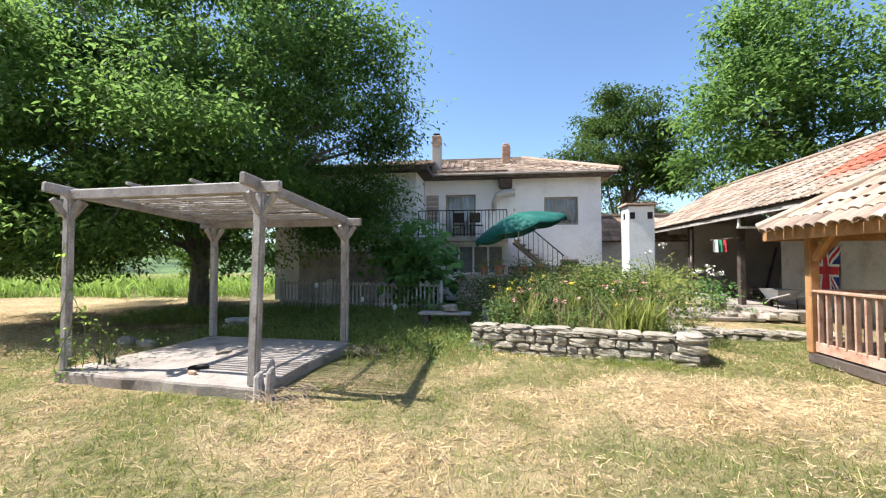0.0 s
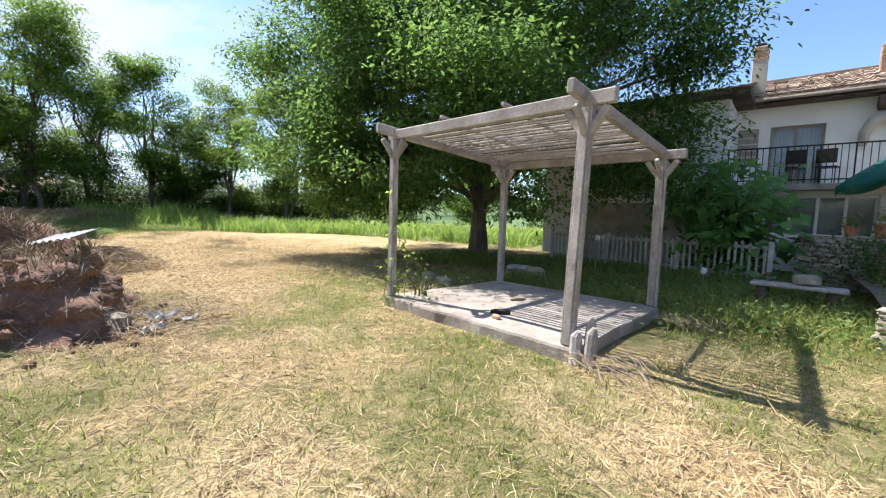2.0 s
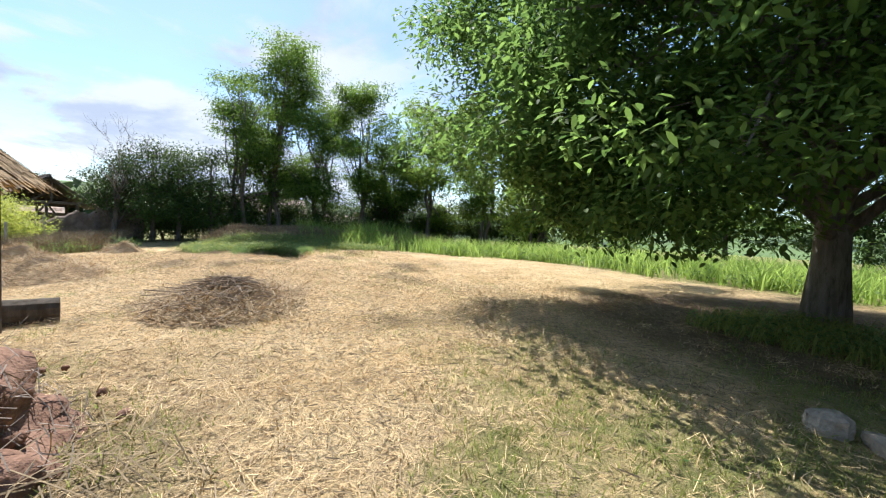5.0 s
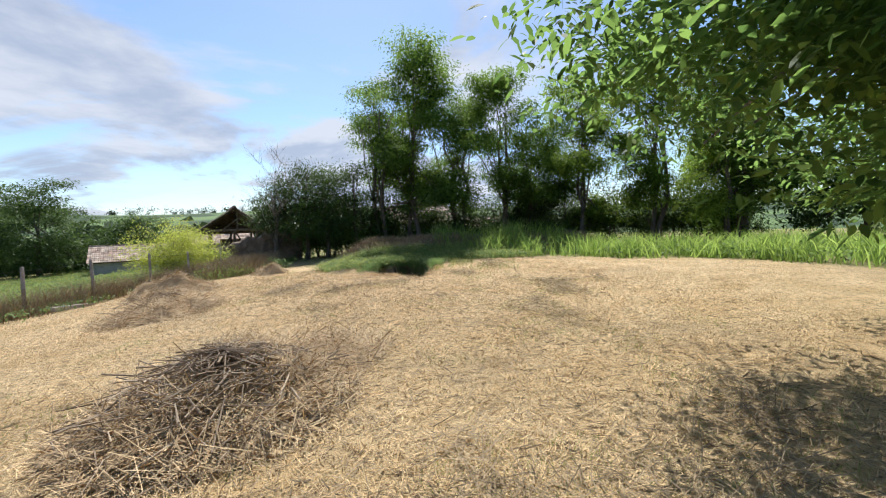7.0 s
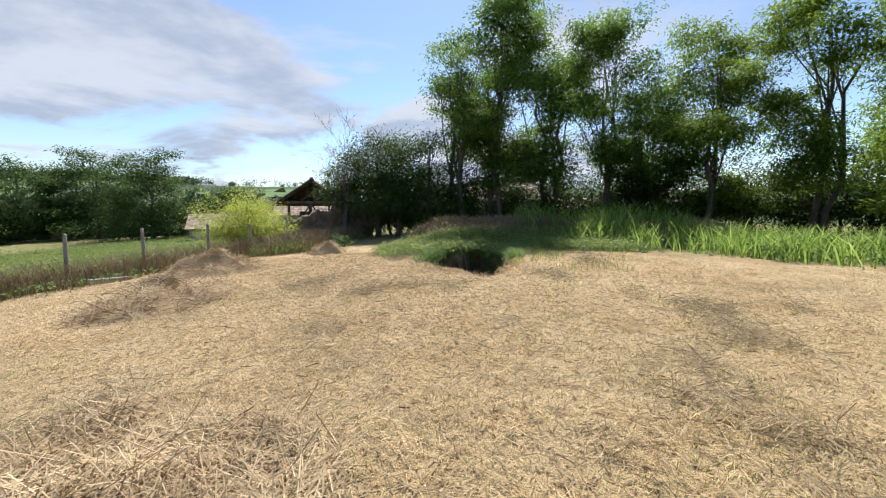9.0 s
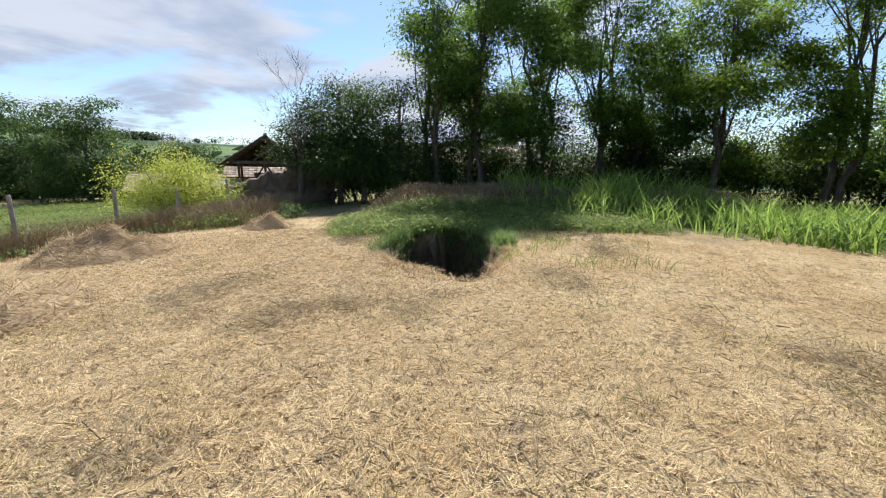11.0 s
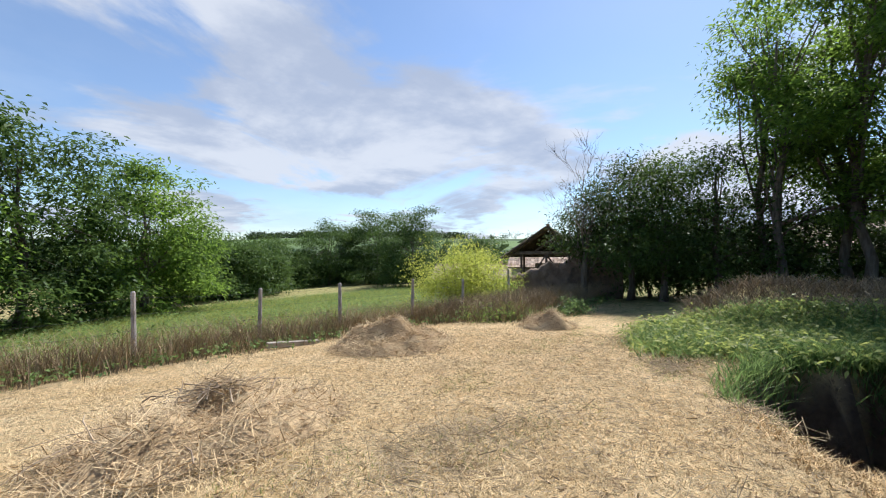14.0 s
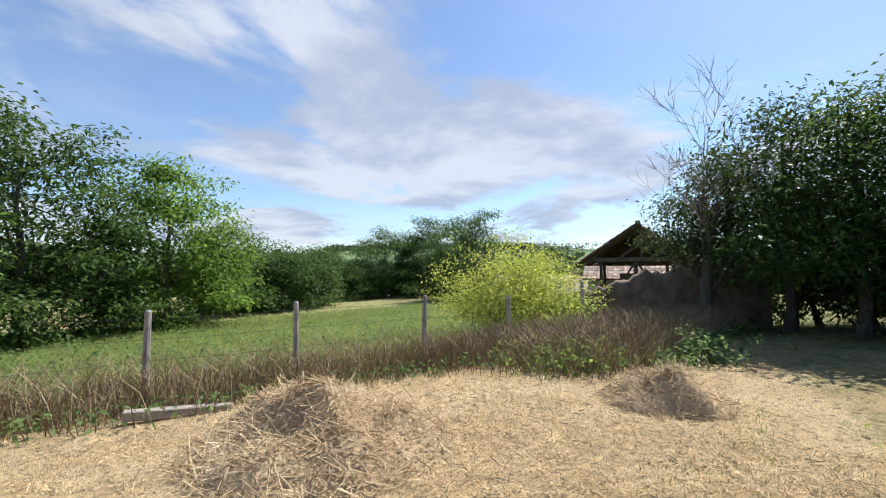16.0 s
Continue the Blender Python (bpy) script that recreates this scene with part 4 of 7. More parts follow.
def barn():
    """x: away from the yard, y: along the front towards the house."""
    t = thing("barn", BM, "long open-fronted stone barn with an old tile roof", "barn")
    part("back_wall", Geo().box(pose(4.6, -1.0, 1.5), 0.4, 17.0, 3.2, 0.02), OLDPLASTER, t)
    part("end_wall", Geo().box(pose(2.3, 5.6, 1.45), 4.6, 0.35, 3.1, 0.02), OLDPLASTER, t)
    part("front_wall", Geo().box(pose(1.8, -3.6, 1.35), 0.35, 9.0, 3.0, 0.02), OLDPLASTER, t, "grey rendered front wall")
    part("inner_wall", Geo().box(pose(3.2, 0.75, 1.4), 2.4, 0.25, 3.1, 0.02), OLDPLASTER, t)
    part("floor", Geo().box(pose(2.0, 2.0, 0.0), 4.9, 7.4, 0.26, 0.02), CONCRETE, t)
    for y in (0.0, 3.3):
        part("post", Geo().bar((0, y, 0.13), (0, y, 2.75), 0.17, 0.17, 0.02, up=(0, 1, 0)), DARKWOOD, t)
    part("thin_post", Geo().tube([(-0.1, 3.05, 0.1), (-0.1, 3.05, 2.6)], [0.04, 0.04], 8), GREYWOOD, t)
    part("beam", Geo().bar((0, -9, 2.83), (0, 5.6, 2.83), 0.16, 0.18, 0.015), DARKWOOD, t)
    for i in range(24):
        y = -8.8 + i * 0.62
        part("rafter", Geo().bar((-0.75, y, 2.62), (2.3, y, 4.5), 0.08, 0.1), DARKWOOD, t)
    part("eave_board", Geo().bar((-0.8, -9.2, 2.66), (-0.8, 6.1, 2.66), 0.03, 0.14), GREYWOOD, t)
    part("bracket", Geo().bar((-0.75, -1.25, 2.35), (0.15, -1.25, 2.35), 0.06, 0.06), PVC, t)
    part("bracket", Geo().bar((-0.7, -1.25, 2.35), (-0.7, -1.25, 2.75), 0.06, 0.06, up=(0, 1, 0)), PVC, t)
    front = part("roof", Geo().bar((2.3, -9.2, 4.60), (2.3, 6.1, 4.60), 0.24, 0.1, 0.03), TILE_J, t)
    roof_field(front, (-0.85, 6.15, 2.74), (-0.85, -9.2, 2.74), (2.3, -9.2, 4.55), (2.3, 6.15, 4.55), TILE, TILE_J, 5,
               pieces=lambda u, s: 1.0 < u < 8.2 and s < 3.2, w=0.26, l=0.36, red=lambda u, s: u > 9.0 and s > 0.9 + 0.12 * (u - 9.0))
    back = Geo()
    back.add([(2.3, -9.2, 4.55), (2.3, 6.15, 4.55), (5.6, 6.15, 2.7), (5.6, -9.2, 2.7)], [(0, 1, 2, 3)])
    part("back_roof", back, TILE_J, t)
    part("gable", Geo().add([(0.0, 5.7, 2.9), (4.6, 5.7, 2.9), (2.3, 5.7, 4.5)], [(0, 1, 2)]), OLDPLASTER, t)
    part("yard_edge", Geo().box(pose(-1.75, -0.2, -0.07), 2.6, 3.4, 0.10, 0.02), CONCRETE, t)


barn()


def oven():
    t = thing("outdoor_oven", pose(6.42, 13.6, -0.1, 0, 0, -7), "white plastered outdoor oven chimney with a tiled top", "oven")
    part("chimney", Geo().box(pose(0, 0, 1.72), 0.82, 0.72, 3.2, 0.03), PLASTER, t)
    part("body", Geo().box(pose(0.0, 0.35, 0.5), 0.9, 0.9, 1.0, 0.04), PLASTER, t)
    for x in (-0.27, 0.27):
        part("vent", Geo().box(pose(x, -0.355, 3.0), 0.16, 0.03, 0.22), IRON, t)
    for x in (-1, 1):
        part("vent", Geo().box(pose(x * 0.405, 0, 3.0), 0.03, 0.18, 0.22), IRON, t)
    part("cap", Geo().box(pose(0, 0, 3.36), 1.0, 0.9, 0.06, 0.01), TILE, t)
    for i in range(4):
        ob = part("tile", tile_shape(0.24, 0.8, 0.06), TILE, t)
        ob.matrix_local = pose(-0.36 + i * 0.24, 0, 3.39)


def tile_shape(w, l, h):
    """A half-round tile."""
    g = Geo()
    n = 6
    vs = []
    for y in (0, 1):
        for i in range(n + 1):
            a = math.pi * i / n
            r = w / 2 * (1.0 if y == 0 else 0.86)
            vs.append((-math.cos(a) * r, (y - 0.5) * l, math.sin(a) * h))
    for i in range(n + 1):
        a = math.pi * i / n
        vs.append((-math.cos(a) * (w / 2 - 0.014), -0.5 * l, math.sin(a) * (h - 0.014)))
    fs = [(i, i + 1, n + 2 + i, n + 1 + i) for i in range(n)] + [(2 * n + 2 + i, 2 * n + 3 + i, i + 1, i) for i in range(n)]
    return g.add(vs, fs)


oven()

GO = Matrix.Translation((5.62, 6.3, 0)) @ pose(0, 0, 0, 0, 0, -8)


def gazebo():
    """x: away from the yard, y: along the rail towards the house (0 at the corner post)."""
    t = thing("gazebo", GO, "pine garden gazebo with slatted railing and clay tile roof", "gazebo")
    D, W = 2.9, 3.2
    part("floor", Geo().box(pose(D / 2, -W / 2, -0.02), D + 0.1, W + 0.1, 0.14, 0.01), DARKWOOD, t)
    for x, y in ((0, 0), (0, -W), (D, 0), (D, -W)):
        part("post", Geo().bar((x, y, 0.05), (x, y, 1.86), 0.13, 0.13, 0.012, up=(0, 1, 0)), ORANGEWOOD, t)
        for dx, dy in ((1 if x == 0 else -1, 0), (0, -1 if y == 0 else 1)):
            part("brace", Geo().bar((x + dx * 0.05, y + dy * 0.05, 1.45), (x + dx * 0.42, y + dy * 0.42, 1.85), 0.08, 0.09), ORANGEWOOD, t)
    part("plate", Geo().bar((0, 0.3, 1.92), (0, -W - 0.3, 1.92), 0.12, 0.13), ORANGEWOOD, t)
    part("plate", Geo().bar((D, 0.3, 1.92), (D, -W - 0.3, 1.92), 0.12, 0.13), ORANGEWOOD, t)
    part("plate", Geo().bar((-0.3, 0, 1.93), (D + 0.3, 0, 1.93), 0.12, 0.13), ORANGEWOOD, t)
    part("plate", Geo().bar((-0.3, -W, 1.93), (D + 0.3, -W, 1.93), 0.12, 0.13), ORANGEWOOD, t)

    def railing(a, b, n):
        a, b = Vector(a), Vector(b)
        r = part("railing", Geo().bar(a + Vector((0, 0, 0.98)), b + Vector((0, 0, 0.98)), 0.12, 0.045, 0.012), REDWOOD, t)
        part("bottom_board", Geo().bar(a + Vector((0, 0, 0.15)), b + Vector((0, 0, 0.15)), 0.05, 0.15), REDWOOD, r)
        for i in range(n):
            p = a.lerp(b, (i + 0.5) / n)
            part("baluster", Geo().bar(p + Vector((0, 0, 0.2)), p + Vector((0, 0, 0.96)), 0.075, 0.03, 0.008, up=(0, 1, 0)), REDWOOD, r)
    railing((0, -0.07, 0), (0, -W + 0.07, 0), 19)
    railing((D, -0.07, 0), (D, -W + 0.07, 0), 17)
    railing((0.07, 0, 0), (D - 0.07, 0, 0), 15)
    part("fascia", Geo().bar((-0.42, 0.42, 1.84), (-0.42, -W - 0.42, 1.84), 0.03, 0.17, 0.006), ORANGEWOOD, t)
    part("fascia", Geo().bar((-0.42, 0.42, 1.84), (D + 0.42, 0.42, 1.84), 0.03, 0.17, 0.006), ORANGEWOOD, t)
    part("ceiling_boards", Geo().box(pose(D / 2, -W / 2, 2.01), D + 0.8, W + 0.8, 0.025), ORANGEWOOD, t)
    apex = Vector((D / 2, -W / 2, 3.2))
    c = [Vector((-0.46, 0.46, 1.93)), Vector((-0.46, -W - 0.46, 1.93)), Vector((D + 0.46, -W - 0.46, 1.93)), Vector((D + 0.46, 0.46, 1.93))]
    ts = tile_shape(0.2, 0.40, 0.075)
    me = mesh_of("roof_tile", ts, TILE)
    roof = part("roof", Geo().add([*c, apex], [(0, 1, 4), (1, 2, 4), (2, 3, 4), (3, 0, 4)]), DARKWOOD, t)
    rnd = random.Random(8)
    for k in range(4):
        a, b = c[k], c[(k + 1) % 4]
        ux = (b - a).normalized()
        mid = (a + b) / 2
        vy = (apex - mid).normalized()
        nr = ux.cross(vy)
        if nr.z < 0:
            nr = -nr
        L, S = (b - a).length, (apex - mid).length
        for r in range(int(S / 0.3)):
            s = 0.1 + r * 0.3
            half = L / 2 * (1 - s / S)
            n = int(2 * half / 0.2)
            for i in range(n):
                u = (i - (n - 1) / 2) * 0.2
                o = mid + ux * u + vy * s + nr * (0.0 + rnd.uniform(0, 0.012))
                m = Matrix((ux, vy, ux.cross(vy))).transposed().to_4x4()
                if m.col[2].z < 0:
                    m = Matrix((-ux, vy, -ux.cross(vy))).transposed().to_4x4()
                ob = part("tile", me, TILE, roof)
                ob.matrix_local = Matrix.Translation(o) @ m @ pose(0, 0, 0, -3, rnd.uniform(-3, 3), rnd.uniform(-3, 3))
        hr = Geo().tube([a + Vector((0, 0, 0.05)), apex + Vector((0, 0, 0.06))], [0.09, 0.09], 8)
        part("hip_tile", hr, TILE_J, roof)


gazebo()


def umbrella():
    t = thing("garden_umbrella", pose(2.4, 13.1, 0.92), "tilted dark green garden umbrella on the terrace", "umbrella")
    part("pole", Geo().tube([(0, 0, 0), (0.0, 0, 1.7)], [0.022, 0.022], 8), GREYWOOD, t)
    part("base", Geo().lump((0, 0, 0.06), (0.22, 0.22, 0.07), 3, 12, 0.02), CONCRETE, t)
    tilt = pose(0, 0, 1.66, -6, -15, 12)
    n, R = 8, 1.52
    g = Geo()
    prof = [(0.04, 0.40), (0.35, 0.34), (0.75, 0.22), (1.15, 0.06), (R, -0.12), (R + 0.01, -0.20)]
    vs = []
    for r, z in prof:
        for i in range(n * 4):
            a = 2 * math.pi * i / (n * 4)
            f = abs(math.sin(a * n / 2))
            vs.append(tilt @ Vector((r * (1 - 0.05 * f) * math.cos(a), r * (1 - 0.05 * f) * math.sin(a), z - 0.09 * f * (r / R) ** 1.5)))
    k = n * 4
    fs = [(j * k + i, j * k + (i + 1) % k, (j + 1) * k + (i + 1) % k, (j + 1) * k + i) for j in range(len(prof) - 1) for i in range(k)]
    can = part("canopy", g.add(vs, fs), CANVAS, t, smooth=True)
    part("finial", Geo().lump(tilt @ Vector((0, 0, 0.5)), (0.03, 0.03, 0.06), 2, 8, 0.05), GREYWOOD, t)
    for i in range(n):
        a = 2 * math.pi * i / n
        d = Vector((math.cos(a), math.sin(a), 0))
        part("rib", Geo().tube([tilt @ (d * 0.04 + Vector((0, 0, 0.44))), tilt @ (d * R * 0.98 + Vector((0, 0, -0.18)))], [0.01, 0.008], 5), GREYWOOD, t)


umbrella()


def picket_fence():
    a, b = Vector((-5.3, 13.6, -0.12)), Vector((-0.05, 11.9, -0.12))
    d = (b - a).normalized()
    t = thing("picket_fence", Matrix.Translation(a), "low weathered grey wooden picket fence", "fence")
    ln = (b - a).length
    for z in (0.28, 0.86):
        part("rail", Geo().bar(Vector((0, 0, z)), d * ln + Vector((0, 0, z)), 0.04, 0.07), FENCEWOOD, t)
    rnd = random.Random(3)
    n = 42
    for i in range(n):
        p = d * ln * (i + 0.3) / n + Vector((d.y, -d.x, 0)) * 0.035
        h = 0.94 + rnd.uniform(-0.04, 0.03)
        part("picket", Geo().bar(p + Vector((0, 0, 0.08)), p + Vector((rnd.uniform(-0.01, 0.01), 0, h)), 0.055, 0.022, 0.005, up=(d.y, -d.x, 0)), FENCEWOOD, t)
    for i in range(4):
        p = d * ln * i / 3
        part("post", Geo().bar(p + Vector((0, 0, -0.2)), p + Vector((0, 0, 1.0)), 0.1, 0.1, up=(0, 1, 0)), FENCEWOOD, t)


picket_fence()

# ---- trees ----


def gz(x, y, dz=0.0):
    return (x, y, ground(x, y) + dz)


# the great walnut beside the pergola
WALNUT = [((0, 0, 7.8), (4.6, 4.6, 3.6)), ((2.2, -1.2, 8.3), (2.4, 3.0, 2.6)), ((-2.8, -2.0, 8.2), (3.0, 3.0, 2.8)), ((0.4, 2.6, 5.8), (3.0, 1.8, 2.2)),
          ((4.4, -1.8, 6.4), (2.2, 2.3, 1.9)), ((-4.6, -2.6, 6.2), (2.3, 2.2, 1.9)), ((0.2, -4.2, 6.0), (2.6, 1.9, 1.8)), ((-3.9, -4.1, 3.1), (1.5, 1.3, 1.6)), ((-5.0, -2.8, 5.6), (1.5, 1.5, 1.1))]
WALNUT += [((0, 0, 4.3), (3.0, 3.0, 1.3)), ((-4.3, 2.6, 3.0), (2.2, 2.0, 1.7)), ((2.2, -2.0, 4.2), (1.9, 1.9, 1.2)), ((-2.2, -2.6, 3.9), (1.9, 1.7, 1.2)),
           ((0.9, -3.3, 2.7), (1.7, 1.2, 1.25)), ((2.9, -2.2, 3.5), (1.4, 1.2, 1.0)), ((5.4, -0.8, 4.4), (1.1, 1.3, 1.1)), ((5.3, -1.0, 6.0), (1.5, 1.7, 1.5)), ((-1.6, -3.6, 2.5), (1.4, 1.1, 1.1))]
for k in range(14):
    a = k * 2 * math.pi / 14 + 0.2
    q = 4.5 + 0.8 * math.sin(k * 3.1)
    if math.sin(a) > 0.45:
        continue
    WALNUT.append(((math.cos(a) * q, math.sin(a) * q * 0.96, 3.25 + 0.9 * math.sin(k * 2.4)), (1.5 + 0.35 * math.sin(k * 5.2), 1.6, 1.45 + 0.5 * math.sin(k * 1.7))))
tree("walnut_tree", gz(-7.5, 12.8), 11.5, 0.27, WALNUT,
     5600, 48, 0.26, (0.13, 0.055), L_WALNUT, 7, "large spreading walnut tree with dense dark leaves", gaps=0.48, hollow=0.55, fork=0.22, fine=True, bark=PALEBARK)

# behind the house and the barn
tree("walnut_tree", gz(11.3, 25.5), 12.5, 0.30,
     [((0, 0, 8.6), (3.2, 3.0, 3.0)), ((-2.6, -0.6, 7.0), (2.0, 2.2, 1.9)), ((2.4, 0, 7.4), (1.9, 2.2, 2.0)), ((-0.8, 0, 10.6), (1.8, 2, 1.4))],
     900, 26, 0.30, (0.26, 0.12), L_BUSH, 12, "round-crowned tree behind the house", gaps=0.25)
tree("walnut_tree", gz(17.5, 20.0), 15, 0.34,
     [((0, 0, 9.6), (4.2, 4.0, 4.2)), ((-3.4, -1.5, 8.2), (2.6, 2.6, 2.6)), ((-4.2, -0.5, 5.8), (2.2, 2.4, 1.8)), ((2.0, -3.0, 8.0), (3.4, 3.0, 3.6)), ((-2.2, -1.0, 12.0), (2.4, 2.4, 2.0))],
     1300, 26, 0.42, (0.30, 0.12), L_WALNUT, 13, "tall dark tree overhanging the barn roof", gaps=0.2)
tree("walnut_tree", gz(13.5, 32.0), 8, 0.2, [((0, 0, 4.4), (3.6, 2.4, 2.2)), ((3.0, 0, 4.0), (2.6, 2.2, 1.8))], 700, 10, 0.3, (0.26, 0.13), L_BUSH, 14,
     "rounded tree far behind the oven", gaps=0.1)

# locust trees along the western edge
LOC = [(-35.6, 6.4, 11.6, 8), (-35.4, 8.6, 13.0, 1), (-36.2, 11.6, 12.4, 2), (-36.8, 14.8, 12.2, 3), (-34.5, 19.5, 11.6, 4), (-33.0, 23.5, 12.5, 5), (-30.5, 27.5, 12.8, 6), (-36.5, 17.5, 8.5, 9), (-33.5, 31.0, 11.5, 10)]
for x, y, h, s in LOC:
    r = random.Random(s)
    lobes = []
    for k in range(9):
        u = (0.16 if y > 18 else 0.28) + (0.76 if y > 18 else 0.64) * k / 8
        a = r.uniform(0, 6.28)
        o = r.uniform(0.5, 1.9) * (1.25 - 0.6 * abs(u - 0.5))
        lobes.append(((math.cos(a) * o * 1.2, math.sin(a) * o * 1.2, h * u), (r.uniform(1.3, 2.0), r.uniform(1.3, 2.0), r.uniform(0.9, 1.4))))
    tree("locust_tree", gz(x, y), h, 0.15, lobes, 900, 26, 0.27, (0.21, 0.08), L_ACACIA if y > 18 else L_LOCUST, 30 + s, "tall airy locust tree at the yard's edge",
         group="locust trees along the edge", gaps=0.28, stems=2, hollow=0.25, fork=0.3)

# dark orchard trees in front of the shed
for x, y, h, s in ((-36.2, 1.2, 6.8, 1), (-36.0, 4.4, 6.6, 2), (-37.4, -0.4, 6.0, 4), (-35.2, 2.6, 5.6, 5)):
    tree("plum_tree", gz(x, y), h, 0.14, [((0, 0, h * 0.62), (1.8, 1.9, 1.8)), ((-0.9, 1.0, h * 0.45), (1.5, 1.4, 1.6)), ((0.8, -1.0, h * 0.42), (1.4, 1.4, 1.5)), ((0.2, 0.2, h * 0.82), (1.2, 1.2, 0.9)), ((0.3, 0.8, h * 0.28), (1.3, 1.4, 1.2))],
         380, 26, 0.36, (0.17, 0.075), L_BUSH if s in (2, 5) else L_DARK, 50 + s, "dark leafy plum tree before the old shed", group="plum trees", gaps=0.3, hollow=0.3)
# dense dark thicket under the locusts
for k in range(15):
    r = random.Random(200 + k)
    x, y = -37.6 + r.uniform(-0.8, 0.8) + (0.35 * max(0, k - 6)), 2.0 + k * 2.1
    h = r.uniform(2.8, 4.6)
    tree("elder_thicket", gz(x, y), h, 0.08, [((0, 0, h * 0.5), (1.6, 1.8, h * 0.5)), ((0.5, 0.9, h * 0.35), (1.2, 1.3, h * 0.38)), ((0.4, -0.9, h * 0.4), (1.2, 1.3, h * 0.42))],
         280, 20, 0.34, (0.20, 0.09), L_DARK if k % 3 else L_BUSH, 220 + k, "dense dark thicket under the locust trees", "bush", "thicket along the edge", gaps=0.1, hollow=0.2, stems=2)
# trees that close the view behind the walnut and the yard
for k, (x, y, h) in enumerate(((-27, 33, 9), (-21, 38, 8), (-14, 41, 9), (-6.5, 40, 8), (0, 38, 8), (-31, 29, 10), (24, 24, 9), (28, 12, 9), (26, 0, 8), (20, -14, 8), (8, -20, 9), (-6, -22, 8))):
    tree("hedge_tree", gz(x, y), h, 0.18, [((0, 0, h * 0.55), (3.0, 2.8, h * 0.36)), ((-2.4, 0.3, h * 0.4), (2.0, 1.9, h * 0.34)), ((2.4, -0.3, h * 0.42), (2.0, 1.9, h * 0.34)), ((0, -0.8, h * 0.2), (3.2, 1.5, h * 0.2))],
         460, 24, 0.34, (0.32, 0.14), L_LOCUST if k % 2 else L_BUSH, 250 + k, "bushy green tree closing the view", group="trees round the yard", gaps=0.12, hollow=0.4)


def bare_tree(x, y, h, seed):
    t = thing("dead_tree", Matrix.Translation(gz(x, y)), "half-dead tree with bare grey twigs", "tree")
    r = random.Random(seed)
    g, tw = Geo(), Geo()

    def grow(p, d, ln, w, lv):
        pts, rad = [p], [w]
        q, dd = p.copy(), d.copy()
        for i in range(4):
            dd = (dd + Vector((r.uniform(-1, 1), r.uniform(-1, 1), r.uniform(-0.3, 0.6))) * 0.22).normalized()
            q = q + dd * ln / 4
            pts.append(q.copy())
            rad.append(w * (1 - 0.17 * (i + 1)))
        (g if lv < 2 else tw).tube(pts, rad, 6 if lv < 2 else 4, cap=False)
        if lv < 4:
            for i in range(4 if lv else 6):
                k = r.randint(1, 4)
                nd = (dd + Vector((r.uniform(-1, 1), r.uniform(-1, 1), r.uniform(-0.25, 0.8)))).normalized()
                grow(pts[k], nd, ln * r.uniform(0.5, 0.75), max(0.007, rad[k] * 0.5), lv + 1)

    grow(Vector((0, 0, -0.1)), Vector((-0.15, -0.12, 1)).normalized(), h * 0.42, 0.19, 0)
    part("trunk", g, BARK, t, smooth=True)
    part("twig_crown", tw, DEADTWIG, t)


bare_tree(-35.2, -0.5, 9.0, 5)

# big dark trees across the meadow, and woods on the slopes
for x, y, h, w, s in ((-60, -38, 11.6, 5.2, 1), (-56, -28, 9.6, 4.4, 2), (-53, -40, 8.6, 5.0, 3), (-38, -34, 5.5, 3.6, 4), (-27, -26, 10.0, 3.8, 5), (-21, -23, 11.0, 4.0, 6), (-33, -33, 6.5, 3.8, 7), (-62, -22, 6.5, 4.0, 8), (-45, -40, 6.0, 4.4, 9), (-15.5, -21, 10.0, 3.8, 10)):
    tree("walnut_tree", gz(x, y), h, 0.22, [((0, 0, h * 0.55), (w, w, h * 0.42)), ((w * 0.7, 0.5, h * 0.38), (w * 0.6, w * 0.6, h * 0.32)), ((-w * 0.7, -0.4, h * 0.4), (w * 0.6, w * 0.6, h * 0.32)), ((w * 0.2, 0, h * 0.8), (w * 0.5, w * 0.5, h * 0.2)), ((0, 0.3, h * 0.17), (w * 1.05, w * 1.05, h * 0.18))],
         950, 20, 0.45, (0.32, 0.13), L_LOCUST if s in (5, 10) else L_BUSH, 70 + s, "dense rounded tree across the meadow", group="trees across the meadow", gaps=0.1, hollow=0.5)


